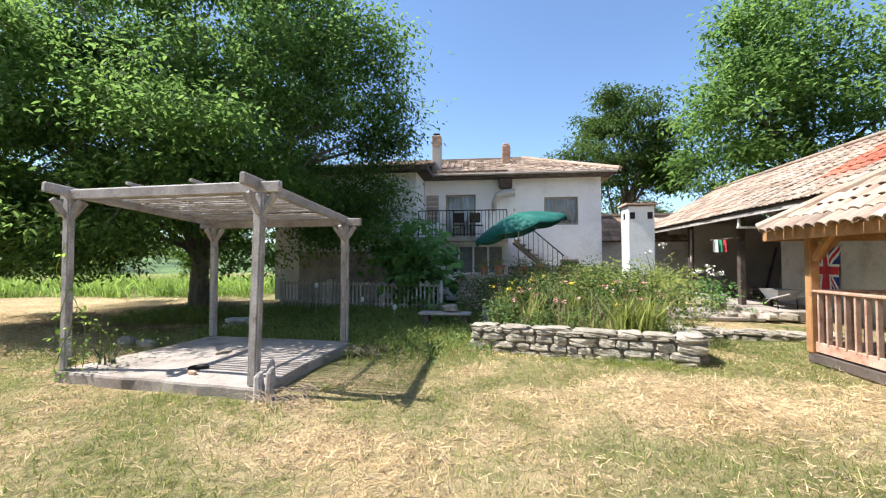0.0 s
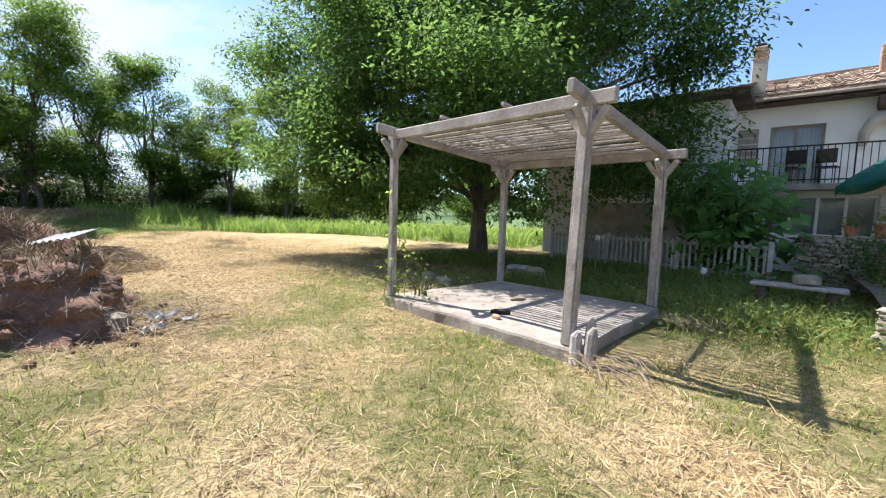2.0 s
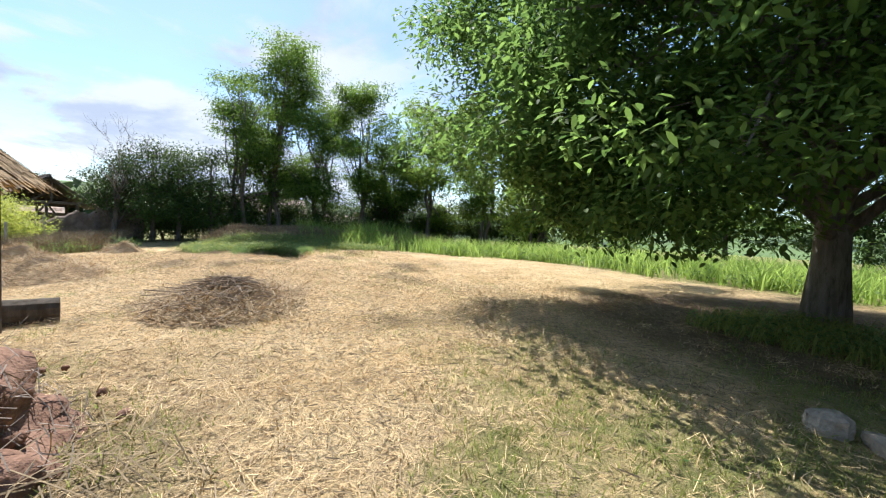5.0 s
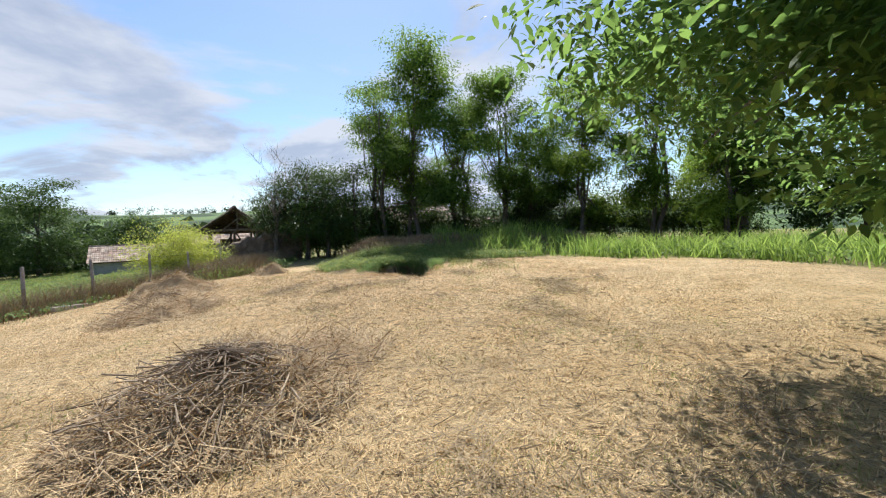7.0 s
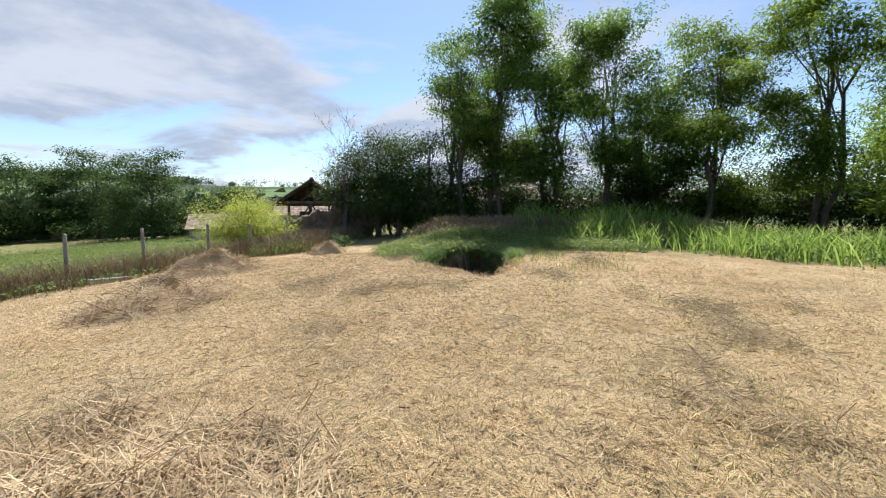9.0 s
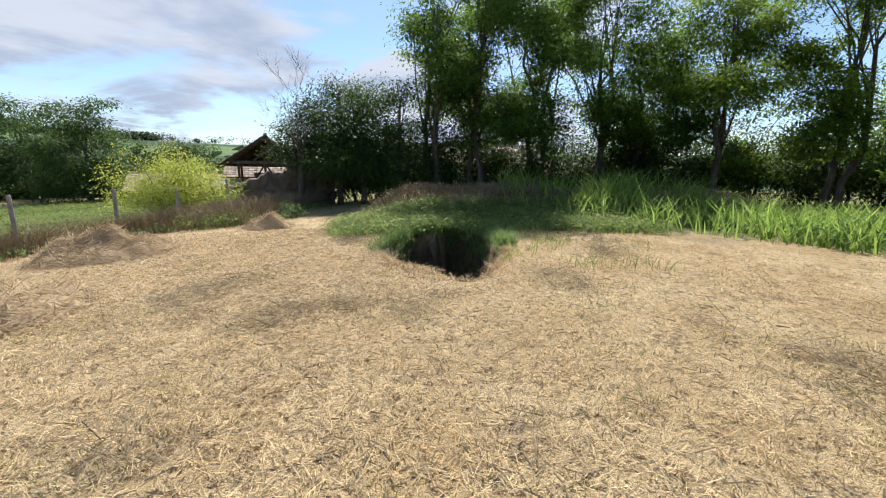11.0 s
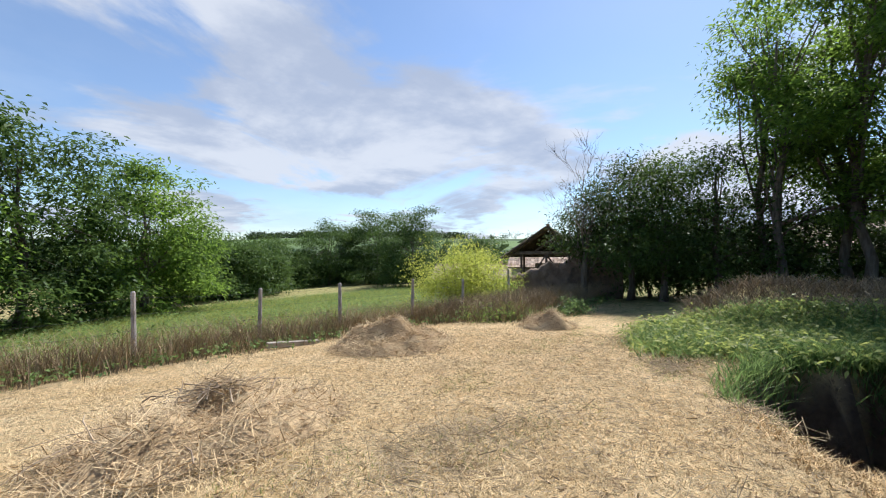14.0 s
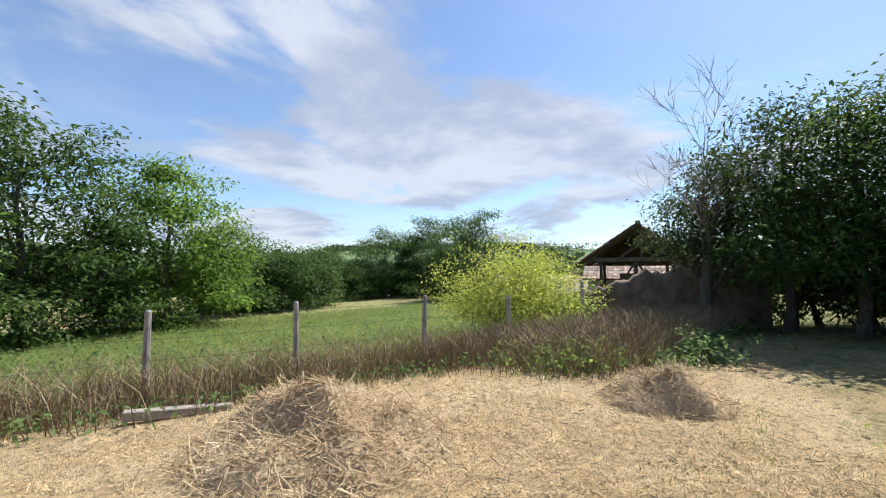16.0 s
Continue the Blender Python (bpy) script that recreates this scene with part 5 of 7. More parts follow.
def woods():
    rng = np.random.default_rng(5)
    pts = []
    for _ in range(2600):
        a = rng.uniform(math.radians(60), math.radians(230))
        r = rng.uniform(70, 420) ** 1.0
        x, y = -math.sin(a) * r, math.cos(a) * r
        if r < 95 and a < math.radians(75):
            continue
        if 200 < r and 92 < math.degrees(a) < 116 and r > 330:
            continue
        pts.append((x, y, land(x, y), r))
    out = []
    for x, y, z, r in pts:
        h = rng.uniform(3.5, 7.0)
        n = 60 if r < 160 else 26
        d = rng.normal(0, 1, (n, 3))
        d /= np.linalg.norm(d, axis=1)[:, None]
        d[:, 2] = np.abs(d[:, 2])
        c = np.array([x, y, z + h * 0.25]) + d * np.array([h * 0.6, h * 0.6, h * 0.62]) * rng.uniform(0.7, 1.05, (n, 1))
        out.append(leaf_cloud(rng, c, h * 0.08, 2, h * 0.30, h * 0.26, 0.0))
    ob = quads(np.concatenate(out), "far_woods", L_FAR)
    tagged(ob, "distant green woods in the valley and on the slopes", "woods", kind="stuff")
    line = []
    for i in range(46):
        a = math.radians(rng.uniform(88, 122))
        r = 742 + rng.uniform(-6, 6)
        x, y = -math.sin(a) * r, math.cos(a) * r
        h = rng.uniform(4, 11)
        d = rng.normal(0, 1, (40, 3)) * np.array([h * 0.35, h * 0.35, h * 0.3]) + (x, y, land(x, y) + h * 0.5)
        line.append(leaf_cloud(rng, d, 0.5, 2, 2.2, 1.8, 0.0))
    for a0, a1, n in ((122, 150, 260),):
        for i in range(n):
            a = math.radians(rng.uniform(a0, a1))
            r = 730 + rng.uniform(-40, 20)
            x, y = -math.sin(a) * r, math.cos(a) * r
            h = rng.uniform(7, 12)
            d = rng.normal(0, 1, (30, 3)) * np.array([h * 0.5, h * 0.5, h * 0.28]) + (x, y, land(x, y) + h * 0.4)
            line.append(leaf_cloud(rng, d, 0.6, 2, 3.4, 2.8, 0.0))
    ob = quads(np.concatenate(line), "ridge_trees", L_FAR)
    tagged(ob, "row of far trees along the ridge", "woods", kind="stuff")


woods()


def shrub(name, x, y, rad, h, n, per, leaf, material, seed, label, spread=0.14, stems=9):
    rng = np.random.default_rng(seed)
    rnd = random.Random(seed)
    t = thing(name, Matrix.Translation(gz(x, y)), label, "shrub")
    g = Geo()
    for i in range(stems):
        a = rnd.uniform(0, 6.28)
        e = Vector((math.cos(a) * rad * 0.7, math.sin(a) * rad * 0.7, h * rnd.uniform(0.6, 1.0)))
        g.tube([(0.1 * math.cos(a), 0.1 * math.sin(a), -0.05), e * 0.5 + Vector((0, 0, 0.1 * h)), e], [0.025, 0.015, 0.005], 5)
    part("stem_cluster", g, BARK, t)
    lobes = [((0, 0, h * 0.5), (rad, rad, h * 0.48))] + [((math.cos(k * 1.7) * rad * 0.6, math.sin(k * 1.7) * rad * 0.6, h * (0.35 + 0.12 * (k % 3))), (rad * 0.55, rad * 0.55, h * 0.32)) for k in range(5)]
    quads(leaf_cloud(rng, crown_points(rng, lobes, n, 0.35, 0.15, seed), spread, per, leaf[0], leaf[1]), "foliage", material, t)
    return t


shrub("lime_shrub", -31.8, -5.0, 1.75, 3.3, 900, 14, (0.11, 0.045), L_LIME, 91, "loose yellow-green shrub by the fence", 0.2)
shrub("lime_shrub", -33.2, -4.7, 1.35, 2.9, 480, 14, (0.11, 0.045), L_LIME, 92, "loose yellow-green shrub by the fence", 0.2)

# ---- heaps, ruin, shed, fence, weeds ----


def hay_heap(name, x, y, rx, ry, h, n, material, label, seed, length=0.35, sticks=0):
    rng = np.random.default_rng(seed)
    base = ground(x, y)
    t = thing(name, Matrix.Translation((x, y, base)), label, "heap")
    g = Geo()

    def f(u, v):
        a, r = u * 2 * math.pi, v
        k = 1 + 0.18 * noise.noise(Vector((math.cos(a) * 1.5, math.sin(a) * 1.5, seed)))
        px, py = math.cos(a) * rx * r * k, math.sin(a) * ry * r * k
        z = h * (1 - r ** 1.7) * (0.80 + 0.75 * noise.noise(Vector((px * 1.6, py * 1.6, seed)))) - 0.06 * r
        return (px, py, ground(x + px, y + py) - base + z)
    g.grid(f, 36, 10)
    part("core", g, material, t, smooth=True)
    a, r = rng.uniform(0, 2 * np.pi, n), rng.uniform(0, 1.12, n) ** 0.6
    px, py = np.cos(a) * rx * r, np.sin(a) * ry * r
    lump = np.array([0.80 + 0.75 * noise.noise(Vector((i * 1.6, j * 1.6, seed))) for i, j in zip(px, py)])
    pz = h * np.maximum(0, 1 - r ** 1.7) * lump + np.array([ground(x + i, y + j) for i, j in zip(px, py)]) - base
    quads(straws(rng, px, py, pz, length * 0.7, 0.0055, 0.35), "hay_layer", material, t)
    if sticks:
        sg = Geo()
        rnd = random.Random(seed)
        for i in range(sticks):
            aa, rr = rnd.uniform(0, 6.28), rnd.uniform(0, 1)
            c = Vector((math.cos(aa) * rx * rr, math.sin(aa) * ry * rr, h * (1 - rr ** 1.7) + 0.03))
            b = rnd.uniform(0, 6.28)
            d = Vector((math.cos(b), math.sin(b), rnd.uniform(-0.25, 0.25))) * rnd.uniform(0.2, 0.75)
            bend = Vector((rnd.uniform(-0.08, 0.08), rnd.uniform(-0.08, 0.08), rnd.uniform(0, 0.08)))
            w = rnd.uniform(0.003, 0.010)
            sg.tube([c - d * 0.5, c + bend, c + d * 0.5], [w, w * 0.8, w * 0.4], 5)
        tagged(part("stick_layer", sg, STICK, t), kind="stuff")
    return t


hay_heap("stick_heap", -11.8, 4.2, 1.2, 1.05, 0.40, 11000, HAY, "heap of dead sticks and hay on the mown yard", 1, 0.30, sticks=420)
hay_heap("hay_heap", -13.1, 4.3, 1.1, 1.3, 0.12, 5200, HAY, "thin spread of loose dry hay beside the stick heap", 6, 0.36)
hay_heap("hay_heap", -19.1, 0.35, 1.45, 1.3, 0.44, 6500, HAY, "low heap of raked dry hay", 2, 0.35, sticks=60)
hay_heap("hay_heap", -24.1, -1.6, 1.3, 1.5, 0.62, 6500, HAY, "domed heap of raked dry hay near the fence", 3, 0.32)
hay_heap("hay_heap", -27.7, 0.8, 0.65, 0.8, 0.5, 2200, HAY, "small brown hay heap", 4, 0.25)
hay_heap("hay_heap", -14.3, 3.6, 0.4, 0.3, 0.14, 500, HAY, "small tuft of raked hay", 5, 0.25)


def ruin():
    """The slumped mud-brick ruin with a piece of corrugated sheet on top."""
    bx, by = -7.6, 1.95
    t = thing("mud_ruin", Matrix.Translation(gz(bx, by)), "slumped mud-brick ruin overgrown with dry weeds", "ruin")
    g = Geo()

    def height(a):
        return 0.80 + 0.26 * sm(0.4, -0.9, math.cos(a)) + 0.22 * noise.noise(Vector((math.cos(a) * 2.2, math.sin(a) * 2.2, 5)))

    def f(u, v):
        a = u * 2 * math.pi
        c, s = math.cos(a), math.sin(a)
        k = 1 + 0.20 * noise.noise(Vector((c * 1.4, s * 1.4, 2))) + 0.10 * noise.noise(Vector((c * 5, s * 5, v * 2)))
        # talus at the foot, a steep broken face, a ragged top
        if v < 0.3:
            r, z = 1.18 - 0.30 * (v / 0.3) ** 0.7, 0.28 * (v / 0.3)
        elif v < 0.75:
            w = (v - 0.3) / 0.45
            r, z = 0.88 - 0.20 * w + 0.05 * math.sin(w * 9), 0.28 + (height(a) - 0.28) * w
        else:
            w = (v - 0.75) / 0.25
            r, z = 0.68 * (1 - w), height(a) + 0.10 * w
        px, py = c * 1.55 * k * r, s * 1.10 * k * r
        n1 = noise.noise(Vector((px * 4, py * 4, z * 5 + 3)))
        n2 = noise.noise(Vector((px * 11, py * 11, z * 12)))
        q = (0.10 * n1 + 0.03 * n2) * (1 if v < 0.97 else 0)
        return (px * (1 + q), py * (1 + q), z + 0.06 * n1 + 0.02 * n2 - 0.08)
    g.grid(f, 110, 44)
    part("mud_core", g, MUD, t, smooth=True)
    rnd = random.Random(6)
    for i in range(64):
        a, r = rnd.uniform(0, 6.28), rnd.uniform(0.62, 1.5)
        s = rnd.uniform(0.018, 0.055)
        z = max(0.02, (1.15 - r) * 1.6) * rnd.uniform(0.7, 1.1) if r < 1.1 else 0.03
        part("clod", Geo().lump((math.cos(a) * r * 1.45, math.sin(a) * r * 1.05, z), (s * 1.3, s, s * 0.8), i, 10, 0.3, 0.0, 2.2), MUD, t, smooth=True)
    rng = np.random.default_rng(3)
    n = 2400
    a, v = rng.uniform(0, 2 * np.pi, n), rng.uniform(0.0, 1.0, n)
    p = np.array([f(i / (2 * math.pi), j) for i, j in zip(a, v)])
    st = straws(rng, p[:, 0], p[:, 1], p[:, 2], 0.13, 0.006, 0.6)
    quads(st, "weed_cover", DEADTWIG, t)
    n = 1500
    a, v = rng.uniform(0, 2 * np.pi, n), rng.uniform(0.74, 0.95, n)
    p = np.array([f(i / (2 * math.pi), j) for i, j in zip(a, v)])
    quads(blades(rng, p[:, 0], p[:, 1], p[:, 2], 0.16, 0.007, 0.9), "dry_grass", DRYWEED, t)
    sh = Geo()
    sh.grid(lambda u, v: pose(0.45, 0.45, 0.97, 14, -10, 30) @ Vector(((u - 0.5) * 0.55, (v - 0.5) * 0.36, 0.009 * math.sin(u * 40))), 56, 2)
    part("corrugated_sheet", sh, TIN, t, "bent grey corrugated sheet")
    part("beam_end", Geo().tube([(-0.15, 0.75, 0.92), (0.35, 0.62, 0.98)], [0.05, 0.045], 9), GREYWOOD, t, "pale broken beam end")


ruin()


def thatched_shelter():
    t = thing("thatched_shelter", Matrix.Translation(gz(-10.6, 1.1)), "small open shelter with a ragged thatch roof", "shelter")
    for x, y in ((-0.75, -0.75), (0.75, -0.75), (-0.75, 0.75), (0.75, 0.75)):
        part("post", Geo().tube([(x, y, -0.1), (x, y, 1.75)], [0.06, 0.05], 8), DARKWOOD, t)
    for y in (-0.75, 0.75):
        part("beam", Geo().bar((-0.95, y, 1.72), (0.95, y, 1.72), 0.08, 0.1), DARKWOOD, t)
    g = Geo()

    def f(u, v):
        a = u * 2 * math.pi
        r = 1.3 * (1 - v) + 0.02
        return (math.cos(a) * r, math.sin(a) * r, 1.62 + 1.15 * v + 0.04 * math.sin(v * 31) + 0.05 * noise.noise(Vector((math.cos(a) * 6, math.sin(a) * 6, v * 3))))
    g.grid(f, 40, 14)
    roof = part("roof", g, THATCH, t)
    rng = np.random.default_rng(2)
    n = 4200
    a, v = rng.uniform(0, 2 * np.pi, n), rng.uniform(0, 1, n)
    r = 1.32 * (1 - v)
    c = np.stack([np.cos(a) * r, np.sin(a) * r, 1.66 + 1.15 * v], 1)
    d = np.stack([np.cos(a) * 0.8, np.sin(a) * 0.8, -0.6 + 0 * a], 1) * rng.uniform(0.1, 0.28, (n, 1))
    s = np.stack([-np.sin(a), np.cos(a), 0 * a], 1) * 0.012
    quads(np.stack([c - d - s, c - d + s, c + d + s, c + d - s], 1), "straw", THATCH, roof)


thatched_shelter()


def shed():
    """The old open timber shed with the broken tile roof, its gable to the yard."""
    m = Matrix.Translation((-42.6, -5.2, -0.75)) @ pose(0, 0, 0, 0, 0, 112)
    t = thing("timber_shed", m, "old open timber shed with a sagging tile roof", "shed")
    # x: along the gable to the right seen from the yard, y: away from the yard
    def P(name, a, b, w=0.14, h=0.16):
        part(name, Geo().bar(a, b, w, h, 0.012), DARKWOOD, t)
    Z = 2.35
    for x in (-1.6, 0.0, 1.6):
        for y in (0, 3.4):
            part("post", Geo().bar((x, y, -0.4), (x, y, Z), 0.15, 0.15, 0.012, up=(0, 1, 0)), DARKWOOD, t)
    P("tie_beam", (-2.0, 0, Z + 0.08), (2.0, 0, Z + 0.08), 0.16, 0.2)
    P("tie_beam", (-2.0, 3.4, Z + 0.08), (2.0, 3.4, Z + 0.08), 0.16, 0.2)
    P("brace", (-1.6, 0.02, 1.0), (-0.75, 0.02, 0.2), 0.1, 0.1)
    P("brace", (0.0, 0.02, Z), (-0.8, 0.02, 1.1), 0.1, 0.1)
    P("brace", (0.0, 0.02, Z), (0.8, 0.02, 1.1), 0.1, 0.1)
    P("rafter", (-2.75, -0.1, Z - 0.22), (0.25, -0.1, Z + 1.8))
    P("rafter", (2.75, -0.1, Z - 0.22), (-0.05, -0.1, Z + 1.8))
    P("strut", (-0.7, -0.02, Z + 0.2), (0.5, -0.02, Z + 1.1), 0.1, 0.1)
    P("king_post", (0.25, 0.0, Z), (0.25, 0, Z + 1.75), 0.12, 0.12)
    P("purlin", (-2.3, -0.3, Z + 0.1), (-2.3, 4, Z + 0.1), 0.1, 0.1)
    P("purlin", (-1.2, -0.3, Z + 0.85), (-1.2, 4, Z + 0.85), 0.1, 0.1)
    lroof = part("roof", Geo().bar((0.1, -0.35, Z + 1.9), (0.1, 4.2, Z + 1.9), 0.22, 0.1), TILE_J, t)
    roof_field(lroof, (-2.9, 4.2, Z - 0.25), (-2.9, -0.4, Z - 0.25), (0.1, -0.4, Z + 1.82), (0.1, 4.2, Z + 1.82), TILE, TILE_J, 6, w=0.26, l=0.36)
    roof_field(lroof, (2.9, -0.4, Z - 0.25), (2.9, 4.2, Z - 0.25), (0.1, 4.2, Z + 1.82), (0.1, -0.4, Z + 1.82), TILE, TILE_J, 7, w=0.26, l=0.36)
    part("back_wall", Geo().box(pose(0.9, 3.7, 0.6), 3.4, 0.3, 2.2, 0.02), MUDGREY, t)
    part("back_gable", Geo().add([(-2.7, 4.0, Z - 0.2), (2.7, 4.0, Z - 0.2), (0.1, 4.0, Z + 1.75), (-2.7, 4.06, Z - 0.2), (2.7, 4.06, Z - 0.2), (0.1, 4.06, Z + 1.75)], [(0, 1, 2), (5, 4, 3)]), DARKWOOD, t)


shed()


def tile_house(x, y, z, turn, w, d, hw, rise, label, seed):
    t = thing("farm_building", Matrix.Translation((x, y, z)) @ pose(0, 0, 0, 0, 0, turn), label, "building")
    part("wall", Geo().box(pose(0, d / 2, hw / 2 - 0.6), w - 0.6, d - 0.6, hw + 1.2, 0.02), OLDPLASTER, t)
    r = part("roof", Geo().bar((-w / 2, d / 2, hw + rise + 0.02), (w / 2, d / 2, hw + rise + 0.02), 0.24, 0.12), TILE_J, t)
    roof_field(r, (-w / 2, 0, hw), (w / 2, 0, hw), (w / 2, d / 2, hw + rise), (-w / 2, d / 2, hw + rise), TILE, TILE_J, seed, w=0.3, l=0.4)
    roof_field(r, (w / 2, d, hw), (-w / 2, d, hw), (-w / 2, d / 2, hw + rise), (w / 2, d / 2, hw + rise), TILE, TILE_J, seed + 1, w=0.3, l=0.4)
    c = part("chimney", Geo().box(pose(w * 0.12, d * 0.42, hw + rise), 0.35, 0.35, 0.7, 0.02), BRICK, t)
    return t


tile_house(-50.0, -14.0, -2.4, 116, 10.5, 6.0, 1.7, 1.4, "low farm building with a weathered tile roof", 31)
tile_house(-47.0, -7.5, -1.5, 112, 5.0, 5.0, 2.1, 1.1, "low outbuilding with a pale tile roof behind the shed", 33)
tile_house(-45.0, 17.0, -0.6, 88, 7.0, 5.0, 1.7, 1.1, "small tiled outbuilding behind the trees", 35)
tile_house(8.5, 17.6, 0.0, -7, 4.2, 4.0, 2.3, 1.3, "low lean-to with an old tile roof beside the house", 39)
tile_house(-50.0, 9.5, -0.6, 88, 8.0, 6.0, 2.6, 1.6, "pale building glimpsed through the trees", 37)


def adobe_wall():
    """The crumbling earth wall that runs from the shed to the fence."""
    a, b = Vector((-37.2, 0.6, 0)), Vector((-34.6, -4.2, 0))
    t = thing("adobe_wall", Matrix.Translation((a.x, a.y, ground(a.x, a.y))), "crumbling brown mud-brick wall with a ragged top", "wall")
    d = b - a
    s = Vector((-d.y, d.x, 0)).normalized()
    g = Geo()

    def top(u):
        return 2.0 - 0.6 * sm(0.45, 1.0, u) + 0.3 * noise.noise(Vector((u * 9, 0, 3))) + 0.12 * noise.noise(Vector((u * 31, 0, 3)))

    def f(u, v):
        p = d * u
        k = v * 3
        h = top(u)
        gzv = ground(a.x + p.x, a.y + p.y) - ground(a.x, a.y)
        w = 0.24 + 0.05 * noise.noise(Vector((u * 14, v * 5, 1)))
        if k <= 1:
            q, z = -w * 1.2, h * k
        elif k <= 2:
            q, z = -w + 2 * w * (k - 1), h + 0.06 * math.sin((k - 1) * math.pi)
        else:
            q, z = w * 1.2, h * (3 - k)
        q += 0.05 * noise.noise(Vector((u * 20, z * 3, k)))
        r = p + s * q
        return (r.x, r.y, z + gzv - 0.1)
    g.grid(f, 80, 24)
    part("wall_body", g, MUDGREY, t, smooth=True)


adobe_wall()


def wire_fence():
    pts = [(-25.3 + 2.45 * k - (0.2 if k % 2 else 0), -4.85 - 0.64 * k) for k in range(-3, 7)]
    t = thing("wire_fence", Matrix.Identity(4), "post and wire fence of grey wooden stakes", "fence")
    rnd = random.Random(2)
    tops = []
    for x, y in pts:
        z = ground(x, y)
        h = rnd.uniform(1.45, 1.7)
        lx, ly = rnd.uniform(-0.05, 0.05), rnd.uniform(-0.04, 0.04)
        g = Geo().tube([(x, y, z - 0.2), (x + lx * 0.5, y + ly * 0.5, z + h * 0.5), (x + lx, y + ly, z + h - 0.03), (x + lx, y + ly, z + h)], [0.06, 0.055, 0.05, 0.03], 8)
        part("post", g, GREYWOOD, t)
        tops.append((Vector((x, y, z)), h))
    for k in range(4):
        for (p, h), (q, h2) in zip(tops, tops[1:]):
            u = 0.25 + 0.22 * k
            part("wire", Geo().tube([p + Vector((0, 0, h * u)), (p + q) / 2 + Vector((0, 0, (h + h2) / 2 * u - 0.03)), q + Vector((0, 0, h2 * u))], [0.004] * 3, 4, cap=False), BLACKWIRE, t)


wire_fence()


def stuff(arr, name, material, label, category):
    return tagged(quads(arr, name, material), label, category, kind="stuff")


def scatter(rng, n, x0, x1, y0, y1, accept):
    x, y = rng.uniform(x0, x1, n), rng.uniform(y0, y1, n)
    keep = np.array([accept(a, b) for a, b in zip(x, y)]) > rng.uniform(0, 1, n)
    x, y = x[keep], y[keep]
    return x, y, np.array([ground(a, b) for a, b in zip(x, y)])


def on_slab(x, y):
    return -5.1 < x < -1.5 and 4.6 < y < 8.0 and (y > 4.55 - 0.25 * (x + 2.0)) and (y < 7.75 - 0.2 * (x + 3))


RNG = np.random.default_rng(17)
def by_ruin(x, y):
    """1 on the bare trodden earth before the ruin, 0 away from it."""
    return math.exp(-((x + 6.9) ** 2 / 3.0 + (y - 2.9) ** 2 / 1.1))


# mown straw over the whole yard, thickest along the line walked
def near_path(x, y):
    if on_slab(x, y) or pit_r(x, y) < 0.95:
        return 0
    d = min(math.hypot(x - a, y - b) for a, b in ((0, 1), (-2, 2.5), (-4, 4), (-7, 5.5), (-10, 6.2), (-13, 6.2), (-16, 5.8), (-19, 4.5), (-21.5, 3), (-24, 2), (-1, 4), (2, 3.5)))
    return (0.95 * math.exp(-(d / 3.0) ** 2) + 0.17) * (1.0 - 0.72 * sm(0.30, 0.75, green_share(x, y))) * (1.0 - 0.8 * by_ruin(x, y))


x, y, z = scatter(RNG, 330000, -27, 6, -4.2, 11.5, near_path)
stuff(straws(RNG, x, y, z, 0.085, 0.0026, 0.2), "cut_straw", STRAW, "cut dry straw lying over the yard", "straw")
x, y, z = scatter(RNG, 170000, -27, 6, -4.2, 11.5, lambda a, b: near_path(a, b) * 0.8)
stuff(blades(RNG, x, y, z, 0.065, 0.005, 0.8), "stubble", STRAW, "short dry stubble of the mown yard", "straw")
x, y, z = scatter(RNG, 330000, -22, 7, 0, 12.5, lambda a, b: 0 if on_slab(a, b) else max(0, green_share(a, b) - 0.30) * (0.5 + 1.6 * max(0, noise.noise(Vector((a * 2.6, b * 2.6, 8))))) * 1.7)
stuff(blades(RNG, x, y, z, 0.080, 0.0045, 0.7), "green_grass", L_GRASS, "patches of short green grass", "grass")
x, y, z = scatter(RNG, 52000, -8.5, 0.8, 6.0, 12.6, lambda a, b: 0 if on_slab(a, b) or (a < -4.9 and b < 10.4) else sm(5.8, 8.0, b) * (0.3 + 0.8 * max(0, noise.noise(Vector((a * 1.3, b * 1.3, 0))))))
stuff(leaf_cloud(RNG, np.stack([x, y, z + 0.16], 1)[::9], 0.12, 6, 0.09, 0.045), "leafy_undergrowth", L_WEED, "leafy weeds behind the pergola", "weeds")
stuff(blades(RNG, x, y, z, 0.30, 0.009, 0.55), "tall_weeds", L_GRASS, "tall weeds behind the pergola", "weeds")
x, y, z = scatter(RNG, 120000, -27, 6, -4.2, 11.5, near_path)
stuff(straws(RNG, x, y, z, 0.09, 0.006, 0.15), "brown_litter", DRYWEED, "brown leaf and stalk litter over the yard", "litter")
